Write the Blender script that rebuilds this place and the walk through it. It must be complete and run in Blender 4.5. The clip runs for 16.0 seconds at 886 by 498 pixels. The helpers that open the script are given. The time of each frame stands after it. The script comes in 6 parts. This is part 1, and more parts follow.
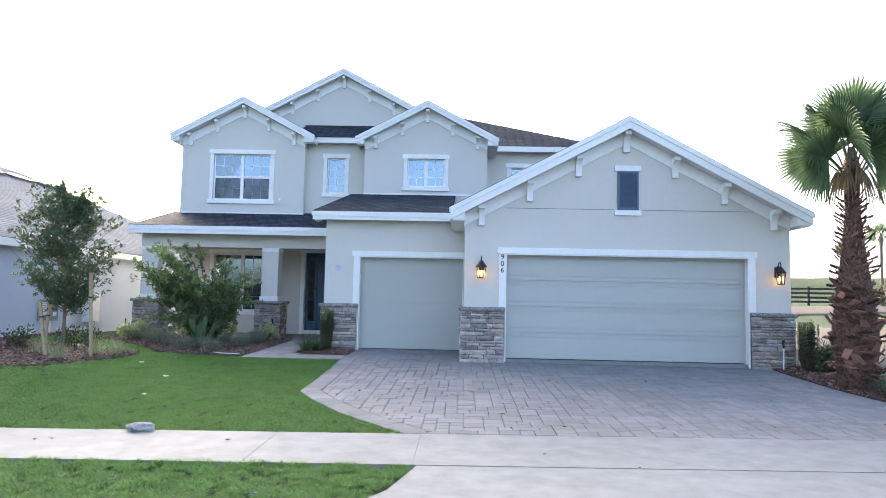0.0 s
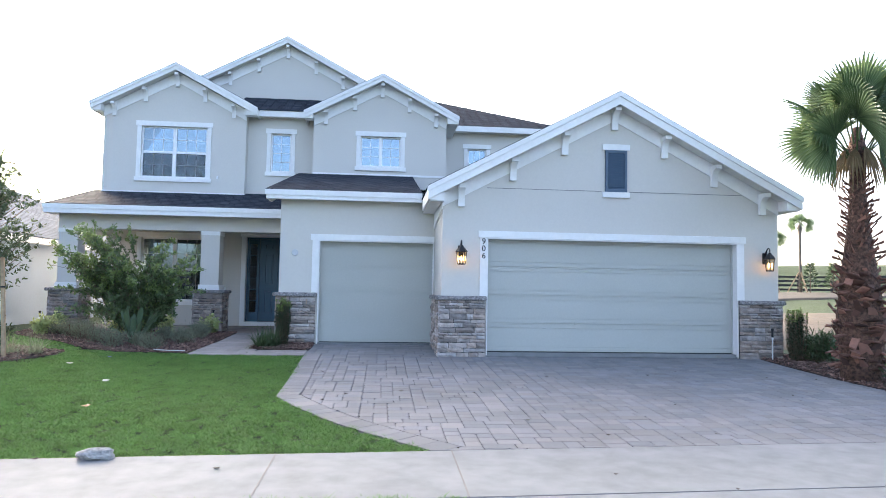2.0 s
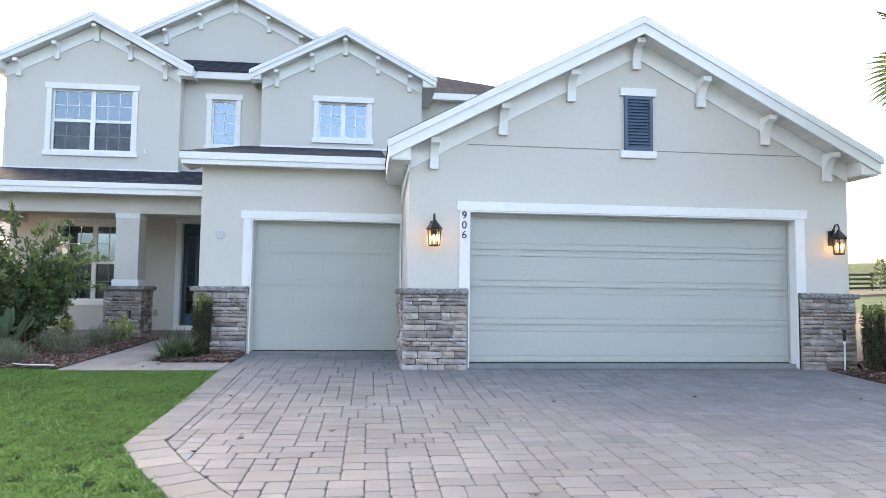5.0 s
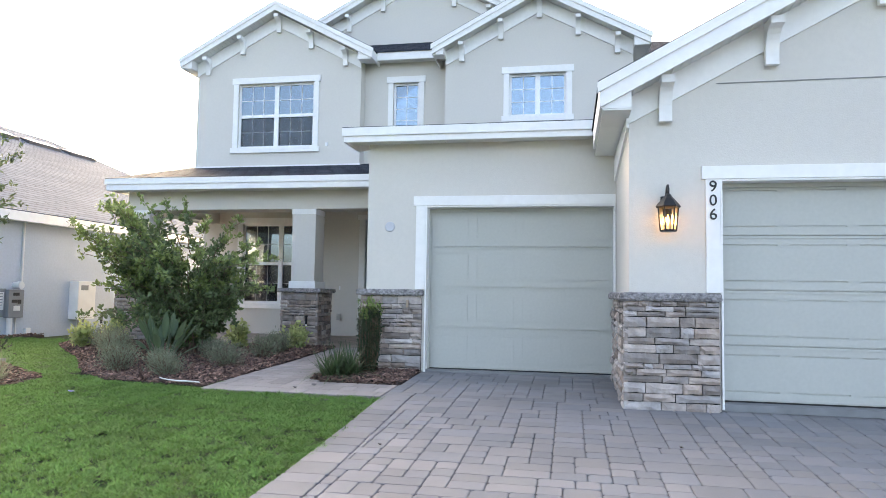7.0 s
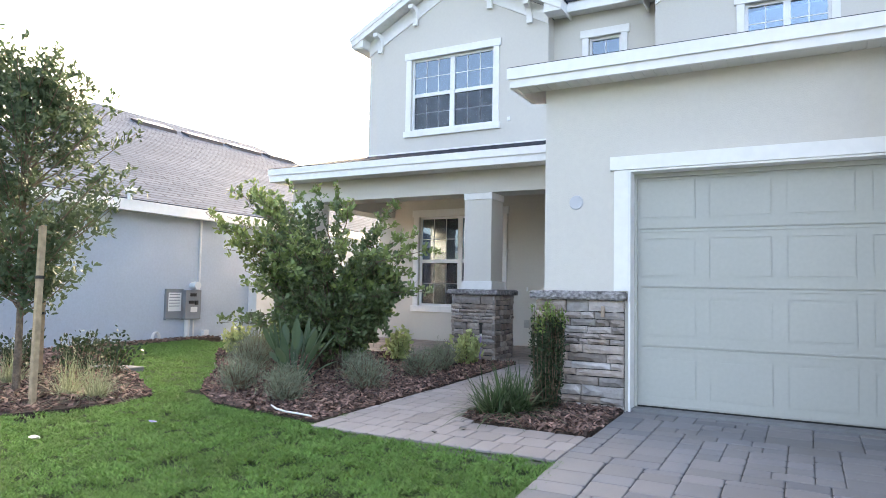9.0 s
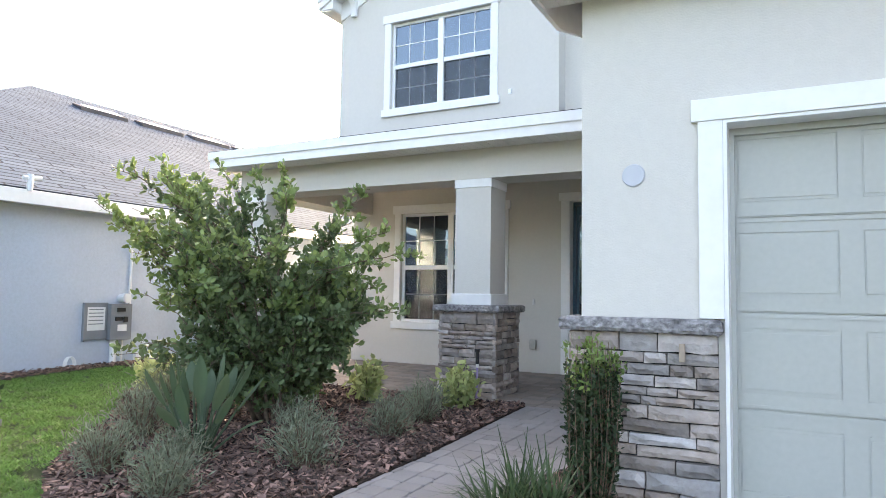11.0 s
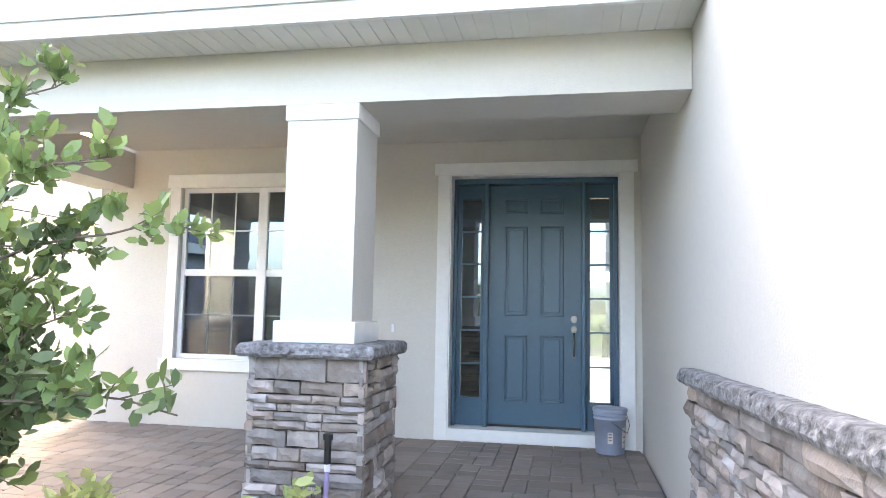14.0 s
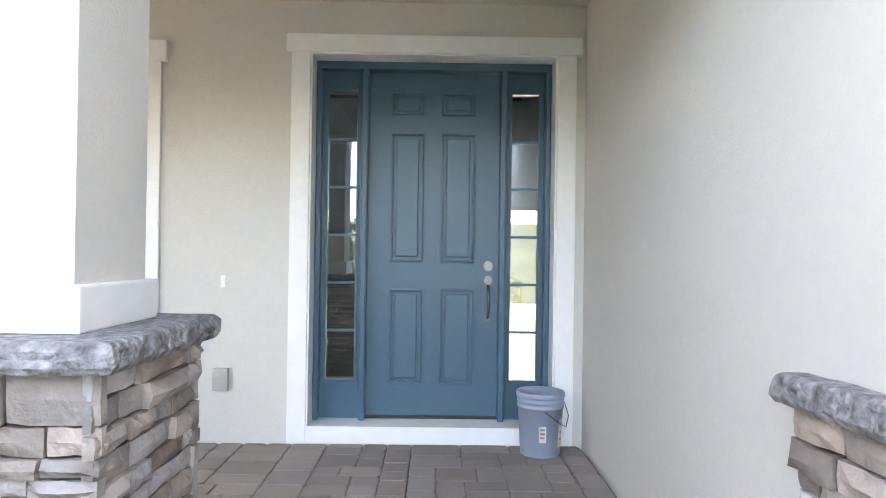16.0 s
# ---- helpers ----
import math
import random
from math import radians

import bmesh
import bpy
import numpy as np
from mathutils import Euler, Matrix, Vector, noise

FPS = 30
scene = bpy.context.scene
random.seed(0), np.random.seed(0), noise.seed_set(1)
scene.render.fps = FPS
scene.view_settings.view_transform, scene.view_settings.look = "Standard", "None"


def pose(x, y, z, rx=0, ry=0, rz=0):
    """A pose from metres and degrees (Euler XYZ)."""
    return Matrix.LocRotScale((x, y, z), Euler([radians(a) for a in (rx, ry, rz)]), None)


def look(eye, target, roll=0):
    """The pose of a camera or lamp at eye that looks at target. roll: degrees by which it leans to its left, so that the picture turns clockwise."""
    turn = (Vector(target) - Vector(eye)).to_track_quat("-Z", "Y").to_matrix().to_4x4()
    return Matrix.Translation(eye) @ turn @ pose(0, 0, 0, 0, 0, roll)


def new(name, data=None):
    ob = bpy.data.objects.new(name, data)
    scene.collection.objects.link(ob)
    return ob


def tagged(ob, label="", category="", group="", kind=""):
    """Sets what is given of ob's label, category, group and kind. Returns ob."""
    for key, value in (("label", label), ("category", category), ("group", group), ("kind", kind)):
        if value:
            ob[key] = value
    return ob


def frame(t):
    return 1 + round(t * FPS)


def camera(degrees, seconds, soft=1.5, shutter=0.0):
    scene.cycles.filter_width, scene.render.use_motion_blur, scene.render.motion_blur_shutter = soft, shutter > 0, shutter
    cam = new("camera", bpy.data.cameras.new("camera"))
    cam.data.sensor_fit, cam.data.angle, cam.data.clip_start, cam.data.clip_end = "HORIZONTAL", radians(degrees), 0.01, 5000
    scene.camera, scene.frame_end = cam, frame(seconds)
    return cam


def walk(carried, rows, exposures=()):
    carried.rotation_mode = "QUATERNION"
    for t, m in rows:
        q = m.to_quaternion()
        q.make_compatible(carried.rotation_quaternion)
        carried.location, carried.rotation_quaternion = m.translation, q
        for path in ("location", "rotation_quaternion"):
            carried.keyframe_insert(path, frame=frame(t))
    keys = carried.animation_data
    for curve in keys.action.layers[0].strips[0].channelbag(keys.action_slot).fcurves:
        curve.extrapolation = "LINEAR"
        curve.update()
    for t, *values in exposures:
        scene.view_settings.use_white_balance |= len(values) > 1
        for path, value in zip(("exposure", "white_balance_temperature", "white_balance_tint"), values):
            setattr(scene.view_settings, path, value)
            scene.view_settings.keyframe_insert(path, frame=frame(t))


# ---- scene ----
import itertools
cam = camera(67.2, 16.0, soft=0.4)
PATH = [
    (0, (0.163, -0.688, 1.157), (0.101, 1.305, 1.31), 1.2),
    (0.5, (-0.255, -0.53, 1.175), (-0.283, 1.465, 1.313), 1.3),
    (1, (-0.542, -0.234, 1.163), (-0.505, 1.761, 1.294), 1.2),
    (1.5, (-0.767, 0.118, 1.188), (-0.661, 2.112, 1.311), 1.0),
    (2, (-0.904, 0.599, 1.15), (-0.726, 2.588, 1.271), 1.0),
    (2.5, (-0.931, 1.089, 1.096), (-0.703, 3.072, 1.22), 0.8),
    (3, (-0.888, 1.535, 1.037), (-0.643, 3.516, 1.161), 0.7),
    (3.2, (-0.861, 1.753, 1.015), (-0.609, 3.733, 1.139), 0.7),
    (5.3, (-0.28, 4.095, 0.983), (-0.083, 6.081, 1.113), 0.7),
    (5.5, (-0.259, 4.368, 0.987), (-0.117, 6.359, 1.113), 0.7),
    (6, (-0.256, 5.037, 1.033), (-0.293, 7.032, 1.16), 0.8),
    (6.5, (-0.297, 5.643, 1.045), (-0.491, 7.63, 1.169), 0.9),
    (7, (-0.388, 6.173, 1.012), (-0.762, 8.134, 1.14), 0.9),
    (7.5, (-0.443, 6.749, 0.983), (-1.045, 8.651, 1.11), 0.8),
    (8, (-0.504, 7.492, 0.952), (-1.373, 9.288, 1.078), 0.7),
    (8.5, (-0.615, 8.076, 0.994), (-1.561, 9.834, 1.116), 0.9),
    (9, (-0.856, 8.649, 1.021), (-1.81, 10.403, 1.143), 1.1),
    (9.2, (-0.945, 8.858, 1.034), (-1.898, 10.612, 1.159), 1.2),
    (11.3, (-2.098, 11.172, 1.174), (-3.029, 12.937, 1.313), 1.0),
    (11.5, (-2.222, 11.432, 1.187), (-3.148, 13.2, 1.327), 1.2),
    (12, (-2.537, 11.914, 1.179), (-3.415, 13.705, 1.324), 1.4),
    (12.5, (-2.914, 12.439, 1.162), (-3.672, 14.283, 1.312), 1.5),
    (13, (-3.202, 12.966, 1.145), (-3.848, 14.851, 1.318), 1.5),
    (13.2, (-3.370, 13.190, 1.195), (-3.922, 15.103, 1.362), 1.4),
    (13.5, (-3.556, 13.521, 1.23), (-4.01, 15.46, 1.405), 1.3),
    (14, (-3.745, 13.964, 1.248), (-4.112, 15.922, 1.43), 1.1),
    (14.5, (-3.903, 14.412, 1.254), (-4.159, 16.386, 1.443), 1.1),
    (14.7, (-3.945, 14.605, 1.262), (-4.158, 16.585, 1.438), 1.0),
    (15, (-3.996, 14.915, 1.257), (-4.151, 16.906, 1.362), 0.9),
    (15.3, (-4.030, 15.270, 1.255), (-4.144, 17.266, 1.283), 0.85),
    (15.5, (-4.051, 15.466, 1.258), (-4.119, 17.465, 1.28), 0.9),
    (16, (-4.049, 16.014, 1.261), (-4.026, 18.014, 1.276), 0.8),
]
EXPOSURES = [(0, 2.8, 6850, 10), (3, 2.87, 7050, 10), (5.5, 3.15, 8250, 11), (7, 3.15, 8300, 11), (9, 3.32, 8300, 12), (11.5, 3.47, 8700, 11), (12.5, 3.78, 8800, 13), (13, 4.45, 8500, 13), (14, 4.55, 8400, 13), (15, 4.6, 9000, 13), (15.5, 4.9, 9100, 13), (16, 5.02, 9300, 14)]
walk(cam, [(t, look(eye, target, roll)) for t, eye, target, roll in PATH], EXPOSURES)

# ---- world, sun, exposure ----
world = bpy.data.worlds.new("sky")
scene.world = world
world.use_nodes = True
wn = world.node_tree
sky = wn.nodes.new("ShaderNodeTexSky")
sky.sky_type = "NISHITA"
sky.sun_disc = False
sky.sun_elevation = radians(20)
sky.sun_rotation = radians(-27)
sky.air_density = 0.6
sky.dust_density = 4.6
sky.ozone_density = 1.0
wn.links.new(sky.outputs[0], wn.nodes["Background"].inputs[0])
wn.nodes["Background"].inputs[1].default_value = 0.15
sun = new("sun", bpy.data.lights.new("sun", "SUN"))
sun.data.energy = 0.5
sun.data.angle = radians(20)
sun.data.color = (1.0, 0.96, 0.91)
sun_dir = Vector((-math.sin(radians(27)) * math.cos(radians(20)), math.cos(radians(27)) * math.cos(radians(20)), math.sin(radians(20))))
sun.matrix_world = look(sun_dir * 60, (0, 0, 0))

# ---- materials ----
def mat(name, col, rough=0.7, var=0.12, scale=6.0, bump=0.0, bscale=80.0, metal=0.0, rnd="", rvar=0.15, col2=None, mottle=0.08, sscale=0.7, spec=0.5, depth=0.01):
    """A painted or natural surface: grain and stains at two scales, relief, and change from piece to piece."""
    m = bpy.data.materials.new(name)
    m.use_nodes = True
    nt = m.node_tree
    N, L = nt.nodes, nt.links
    b = N["Principled BSDF"]
    b.inputs["Roughness"].default_value = rough
    b.inputs["Metallic"].default_value = metal
    b.inputs["Specular IOR Level"].default_value = spec
    geo = N.new("ShaderNodeNewGeometry")
    n1 = N.new("ShaderNodeTexNoise")
    n1.inputs["Scale"].default_value = scale
    n1.inputs["Detail"].default_value = 6
    L.new(geo.outputs["Position"], n1.inputs["Vector"])
    n2 = N.new("ShaderNodeTexNoise")
    n2.inputs["Scale"].default_value = sscale
    n2.inputs["Detail"].default_value = 4
    L.new(geo.outputs["Position"], n2.inputs["Vector"])
    c2 = col2 or tuple(c * (1 - 2 * var) for c in col)
    mix = N.new("ShaderNodeMix")
    mix.data_type = "RGBA"
    mix.inputs["A"].default_value = (*[min(1, c * (1 + (0 if col2 else var))) for c in col], 1)
    mix.inputs["B"].default_value = (*c2, 1)
    ramp = N.new("ShaderNodeMapRange")
    ramp.inputs["From Min"].default_value, ramp.inputs["From Max"].default_value = 0.3, 0.7
    L.new(n1.outputs["Fac"], ramp.inputs["Value"])
    fac = ramp.outputs["Result"]
    if rnd:
        src = N.new("ShaderNodeObjectInfo").outputs["Random"] if rnd == "object" else geo.outputs["Random Per Island"]
        if col2:
            add = N.new("ShaderNodeMath")
            add.operation = "MULTIPLY_ADD"
            L.new(fac, add.inputs[0])
            add.inputs[1].default_value = 0.35
            L.new(src, add.inputs[2])
            sub = N.new("ShaderNodeMath")
            sub.operation = "MULTIPLY"
            sub.use_clamp = True
            L.new(add.outputs[0], sub.inputs[0])
            sub.inputs[1].default_value = 0.74
            fac = sub.outputs[0]
    L.new(fac, mix.inputs["Factor"])
    hsv = N.new("ShaderNodeHueSaturation")
    L.new(mix.outputs["Result"], hsv.inputs["Color"])
    v = N.new("ShaderNodeMapRange")
    v.inputs["From Min"].default_value, v.inputs["From Max"].default_value = 0.25, 0.75
    v.inputs["To Min"].default_value, v.inputs["To Max"].default_value = 1 - mottle, 1 + mottle
    L.new(n2.outputs["Fac"], v.inputs["Value"])
    val = v.outputs["Result"]
    if rnd:
        r = N.new("ShaderNodeMapRange")
        r.inputs["To Min"].default_value, r.inputs["To Max"].default_value = 1 - rvar, 1 + rvar
        mul13 = N.new("ShaderNodeMath")
        mul13.operation = "MULTIPLY"
        mul13.inputs[1].default_value = 37.0
        L.new(src, mul13.inputs[0])
        fr = N.new("ShaderNodeMath")
        fr.operation = "FRACT"
        L.new(mul13.outputs[0], fr.inputs[0])
        L.new(fr.outputs[0], r.inputs["Value"])
        mm = N.new("ShaderNodeMath")
        mm.operation = "MULTIPLY"
        L.new(val, mm.inputs[0])
        L.new(r.outputs["Result"], mm.inputs[1])
        val = mm.outputs[0]
    L.new(val, hsv.inputs["Value"])
    L.new(hsv.outputs["Color"], b.inputs["Base Color"])
    if bump:
        n3 = N.new("ShaderNodeTexNoise")
        n3.inputs["Scale"].default_value = bscale
        n3.inputs["Detail"].default_value = 5
        L.new(geo.outputs["Position"], n3.inputs["Vector"])
        bp = N.new("ShaderNodeBump")
        bp.inputs["Strength"].default_value = bump
        bp.inputs["Distance"].default_value = depth
        L.new(n3.outputs["Fac"], bp.inputs["Height"])
        L.new(bp.outputs["Normal"], b.inputs["Normal"])
    return m


def leaf_mat(name, col, col2, rough=0.5, back=0.25, mottle=0.15, sscale=0.7):
    """Leaves: colour changes from leaf to leaf, some light passes through."""
    m = mat(name, col, rough, var=0.15, scale=3.0, rnd="island", rvar=0.3, col2=col2, mottle=mottle, sscale=sscale, spec=0.3)
    nt = m.node_tree
    b = nt.nodes["Principled BSDF"]
    tr = nt.nodes.new("ShaderNodeBsdfTranslucent")
    tr.inputs["Color"].default_value = (*[min(1, c * 1.6) for c in col], 1)
    mx = nt.nodes.new("ShaderNodeMixShader")
    mx.inputs[0].default_value = back
    nt.links.new(b.outputs[0], mx.inputs[1])
    nt.links.new(tr.outputs[0], mx.inputs[2])
    nt.links.new(mx.outputs[0], nt.nodes["Material Output"].inputs["Surface"])
    return m


def shingle_mat(name, c1, c2, axis="x", row=0.15, wide=0.3):
    """Asphalt shingles: courses 0.14 m deep with tabs of uneven tone."""
    m = mat(name, c1, 0.95, var=0.2, scale=60.0, bump=0.3, bscale=300, mottle=0.1, spec=0.05)
    nt = m.node_tree
    N, L = nt.nodes, nt.links
    geo = [n for n in N if n.bl_idname == "ShaderNodeNewGeometry"][0]
    sep = N.new("ShaderNodeSeparateXYZ")
    L.new(geo.outputs["Position"], sep.inputs[0])
    comb = N.new("ShaderNodeCombineXYZ")
    sz = N.new("ShaderNodeMath")
    sz.operation = "MULTIPLY"
    sz.inputs[1].default_value = 2.2
    L.new(sep.outputs["Z"], sz.inputs[0])
    add = N.new("ShaderNodeMath")
    L.new(sep.outputs["X"], add.inputs[0])
    L.new(sep.outputs["Y"], add.inputs[1])
    L.new((sep.outputs["X"] if axis == "x" else sep.outputs["Y"]) if axis != "xy" else add.outputs[0], comb.inputs["X"])
    L.new(sz.outputs[0], comb.inputs["Y"])
    br = N.new("ShaderNodeTexBrick")
    br.inputs["Scale"].default_value = 1.0
    br.inputs["Brick Width"].default_value = wide
    br.inputs["Row Height"].default_value = row
    br.inputs["Mortar Size"].default_value = 0.02
    br.inputs["Mortar Smooth"].default_value = 0.4
    br.inputs["Color1"].default_value = (*c1, 1)
    br.inputs["Color2"].default_value = (*c2, 1)
    br.inputs["Mortar"].default_value = (*[c * 0.3 for c in c1], 1)
    L.new(comb.outputs[0], br.inputs["Vector"])
    hsv = [n for n in N if n.bl_idname == "ShaderNodeHueSaturation"][0]
    L.new(br.outputs["Color"], hsv.inputs["Color"])
    bp = [n for n in N if n.bl_idname == "ShaderNodeBump"][0]
    bp2 = N.new("ShaderNodeBump")
    bp2.inputs["Strength"].default_value = 0.8
    bp2.inputs["Distance"].default_value = 0.01
    bp2.invert = True
    L.new(br.outputs["Fac"], bp2.inputs["Height"])
    L.new(bp.outputs["Normal"], bp2.inputs["Normal"])
    L.new(bp2.outputs["Normal"], N["Principled BSDF"].inputs["Normal"])
    return m


def glass_mat(name, tint=(0.55, 0.6, 0.62), ior=2.7, rough=0.01, gloss=(0.68, 0.86, 1)):
    m = bpy.data.materials.new(name)
    m.use_nodes = True
    nt = m.node_tree
    N, L = nt.nodes, nt.links
    N.remove(N["Principled BSDF"])
    t = N.new("ShaderNodeBsdfTransparent")
    t.inputs[0].default_value = (*tint, 1)
    g = N.new("ShaderNodeBsdfGlossy")
    g.inputs["Roughness"].default_value = rough
    # the default gloss tint puts the mirrored sky's blue into the glass
    g.inputs["Color"].default_value = (*gloss, 1)
    f = N.new("ShaderNodeFresnel")
    f.inputs["IOR"].default_value = ior
    mx = N.new("ShaderNodeMixShader")
    L.new(f.outputs[0], mx.inputs[0])
    L.new(t.outputs[0], mx.inputs[1])
    L.new(g.outputs[0], mx.inputs[2])
    L.new(mx.outputs[0], N["Material Output"].inputs["Surface"])
    return m


def glow_mat(name, col, strength):
    m = bpy.data.materials.new(name)
    m.use_nodes = True
    b = m.node_tree.nodes["Principled BSDF"]
    b.inputs["Base Color"].default_value = (*col, 1)
    b.inputs["Emission Color"].default_value = (*col, 1)
    b.inputs["Emission Strength"].default_value = strength
    return m


STUCCO = mat("stucco", (0.63, 0.605, 0.56), 0.9, var=0.012, scale=25, bump=0.46, bscale=85, mottle=0.02, spec=0.2, depth=0.006)
TRIM = mat("white_trim_paint", (0.82, 0.82, 0.81), 0.55, var=0.02, scale=12, bump=0.08, bscale=120, mottle=0.03)
SOFFIT = mat("soffit_paint", (0.72, 0.72, 0.69), 0.6, var=0.02, mottle=0.03)
DOOR_PAINT = mat("garage_door_paint", (0.44, 0.452, 0.42), 0.5, var=0.02, scale=30, bump=0.06, bscale=220, mottle=0.03)
SHINGLE = shingle_mat("dark_shingles", (0.033, 0.04, 0.053), (0.056, 0.065, 0.082), "xy")
SHINGLE_GREY = shingle_mat("grey_shingles", (0.078, 0.108, 0.155), (0.104, 0.14, 0.195), "y", 0.15, 0.9)
STONE = mat("ledger_stone", (0.38, 0.368, 0.368), 0.85, var=0.25, scale=14, bump=0.7, bscale=34, rnd="object", rvar=0.38, col2=(0.31, 0.24, 0.198), mottle=0.3, sscale=10, depth=0.02)
MORTAR = mat("dark_mortar", (0.05, 0.047, 0.045), 0.95, bump=0.4, bscale=60)
LEDGE = mat("cast_stone_ledge", (0.29, 0.28, 0.285), 0.85, var=0.3, scale=30, bump=1.0, bscale=38, mottle=0.3, sscale=9, depth=0.03)
PAVER = mat("concrete_paver", (0.2, 0.194, 0.194), 0.9, var=0.1, scale=9, bump=0.5, bscale=120, rnd="object", rvar=0.11, col2=(0.165, 0.173, 0.19), mottle=0.16, sscale=0.9, depth=0.008)
PAVER_ISLE = mat("concrete_paver_field", (0.2, 0.194, 0.194), 0.9, var=0.1, scale=9, bump=0.5, bscale=120, rnd="island", rvar=0.11, col2=(0.165, 0.173, 0.19), mottle=0.16, sscale=0.9, depth=0.008)
PAVER_PORCH = mat("porch_paver", (0.285, 0.232, 0.2), 0.9, var=0.1, scale=9, bump=0.5, bscale=120, rnd="object", rvar=0.16, col2=(0.225, 0.198, 0.185), mottle=0.14, sscale=0.9, depth=0.008)
PAVER_PORCH_FIELD = mat("porch_paver_field", (0.285, 0.232, 0.2), 0.9, var=0.1, scale=9, bump=0.5, bscale=120, rnd="island", rvar=0.16, col2=(0.225, 0.198, 0.185), mottle=0.14, sscale=0.9, depth=0.008)
PAVER_PATH = mat("path_paver", (0.275, 0.25, 0.242), 0.9, var=0.1, scale=9, bump=0.5, bscale=120, rnd="object", rvar=0.13, col2=(0.235, 0.222, 0.22), mottle=0.14, sscale=0.9, depth=0.008)
JOINT = mat("joint_sand", (0.19, 0.182, 0.172), 0.95, bump=0.4, bscale=200)
CONCRETE = mat("sidewalk_concrete", (0.212, 0.22, 0.227), 0.9, var=0.08, scale=5, bump=0.5, bscale=160, mottle=0.09, sscale=0.6, depth=0.004)
ASPHALT = mat("asphalt", (0.055, 0.055, 0.058), 0.9, var=0.2, scale=40, bump=0.5, bscale=220)
EARTH = mat("lawn_soil", (0.034, 0.064, 0.016), 0.95, var=0.25, scale=9, bump=0.8, bscale=60, col2=(0.024, 0.044, 0.012), mottle=0.2, sscale=0.5, depth=0.03)
# strong mottling paints in the light and dark of blades lying different ways
GRASS = leaf_mat("grass_blades", (0.135, 0.272, 0.064), (0.036, 0.095, 0.024), 0.72, 0.2, 0.45, 3.0)
MULCH_BED = mat("mulch_soil", (0.06, 0.04, 0.03), 0.95, var=0.3, scale=30, bump=0.9, bscale=50, depth=0.03)
MULCH = mat("bark_chips", (0.27, 0.165, 0.135), 0.9, var=0.2, scale=30, bump=0.3, bscale=90, rnd="island", rvar=0.85, col2=(0.04, 0.025, 0.022))
TEAL = mat("teal_door_paint", (0.046, 0.116, 0.172), 0.38, var=0.02, scale=20, bump=0.05, bscale=150, mottle=0.03)
NAVY = mat("navy_louvre_paint", (0.068, 0.112, 0.17), 0.5, var=0.03)
BLACK = mat("black_iron", (0.012, 0.012, 0.013), 0.45, var=0.1)
STEEL = mat("satin_nickel", (0.19, 0.19, 0.19), 0.3, var=0.03, metal=1.0)
GLASS = glass_mat("window_glass")
FRAME_WHITE = mat("white_vinyl", (0.82, 0.83, 0.84), 0.35, var=0.01, mottle=0.02)
BLUEWALL = mat("pale_blue_stucco", (0.455, 0.52, 0.605), 0.9, var=0.03, scale=25, bump=0.4, bscale=75, mottle=0.03, spec=0.2)
GREYMETAL = mat("grey_enclosure_paint", (0.2, 0.22, 0.245), 0.5, var=0.04)
PVC = mat("white_pvc", (0.7, 0.72, 0.73), 0.45, var=0.03)
BARK = mat("bark", (0.16, 0.12, 0.09), 0.9, var=0.25, scale=25, bump=0.8, bscale=50)
WOODSTAKE = mat("raw_pine", (0.42, 0.31, 0.2), 0.8, var=0.15, scale=18, bump=0.3, bscale=60)
INTERIOR = mat("interior_wall_paint", (0.24, 0.26, 0.28), 0.8, var=0.02)
TILE = mat("grey_floor_tile", (0.32, 0.31, 0.3), 0.25, var=0.08, scale=6)

# ---- building helpers ----
def link(name, bm, material, parent=None, label="", smooth=False):
    """One bmesh as one mesh object, at top level or under a thing or part."""
    bmesh.ops.recalc_face_normals(bm, faces=bm.faces)
    me = bpy.data.meshes.new(name)
    bm.to_mesh(me)
    bm.free()
    if material:
        me.materials.append(material)
    if smooth:
        me.polygons.foreach_set("use_smooth", [True] * len(me.polygons))
    ob = new(name, me)
    if parent is not None:
        ob.parent = parent
    if label:
        ob["label"] = label
    return ob


part = link


def box(bm, x0, x1, y0, y1, z0, z1, bevel=0.0):
    r = bmesh.ops.create_cube(bm, size=1.0, matrix=Matrix.LocRotScale(((x0 + x1) / 2, (y0 + y1) / 2, (z0 + z1) / 2), None, (abs(x1 - x0), abs(y1 - y0), abs(z1 - z0))))
    if bevel:
        es = list({e for v in r["verts"] for e in v.link_edges})
        bmesh.ops.bevel(bm, geom=es, offset=bevel, segments=2, affect="EDGES", profile=0.6)
    return bm


def boxes(*bs, bevel=0.0):
    bm = bmesh.new()
    for b in bs:
        box(bm, *b, bevel=bevel)
    return bm


def prism(bm, pts, a, b, axis="y"):
    """A polygon extruded along an axis. pts: (x, z) for y, (y, z) for x, (x, y) for z."""
    place = {"y": lambda p, d: (p[0], d, p[1]), "x": lambda p, d: (d, p[0], p[1]), "z": lambda p, d: (p[0], p[1], d)}[axis]
    va = [bm.verts.new(place(p, a)) for p in pts]
    vb = [bm.verts.new(place(p, b)) for p in pts]
    bm.faces.new(va)
    bm.faces.new(vb[::-1])
    n = len(pts)
    for i in range(n):
        bm.faces.new((va[i], vb[i], vb[(i + 1) % n], va[(i + 1) % n]))
    return bm


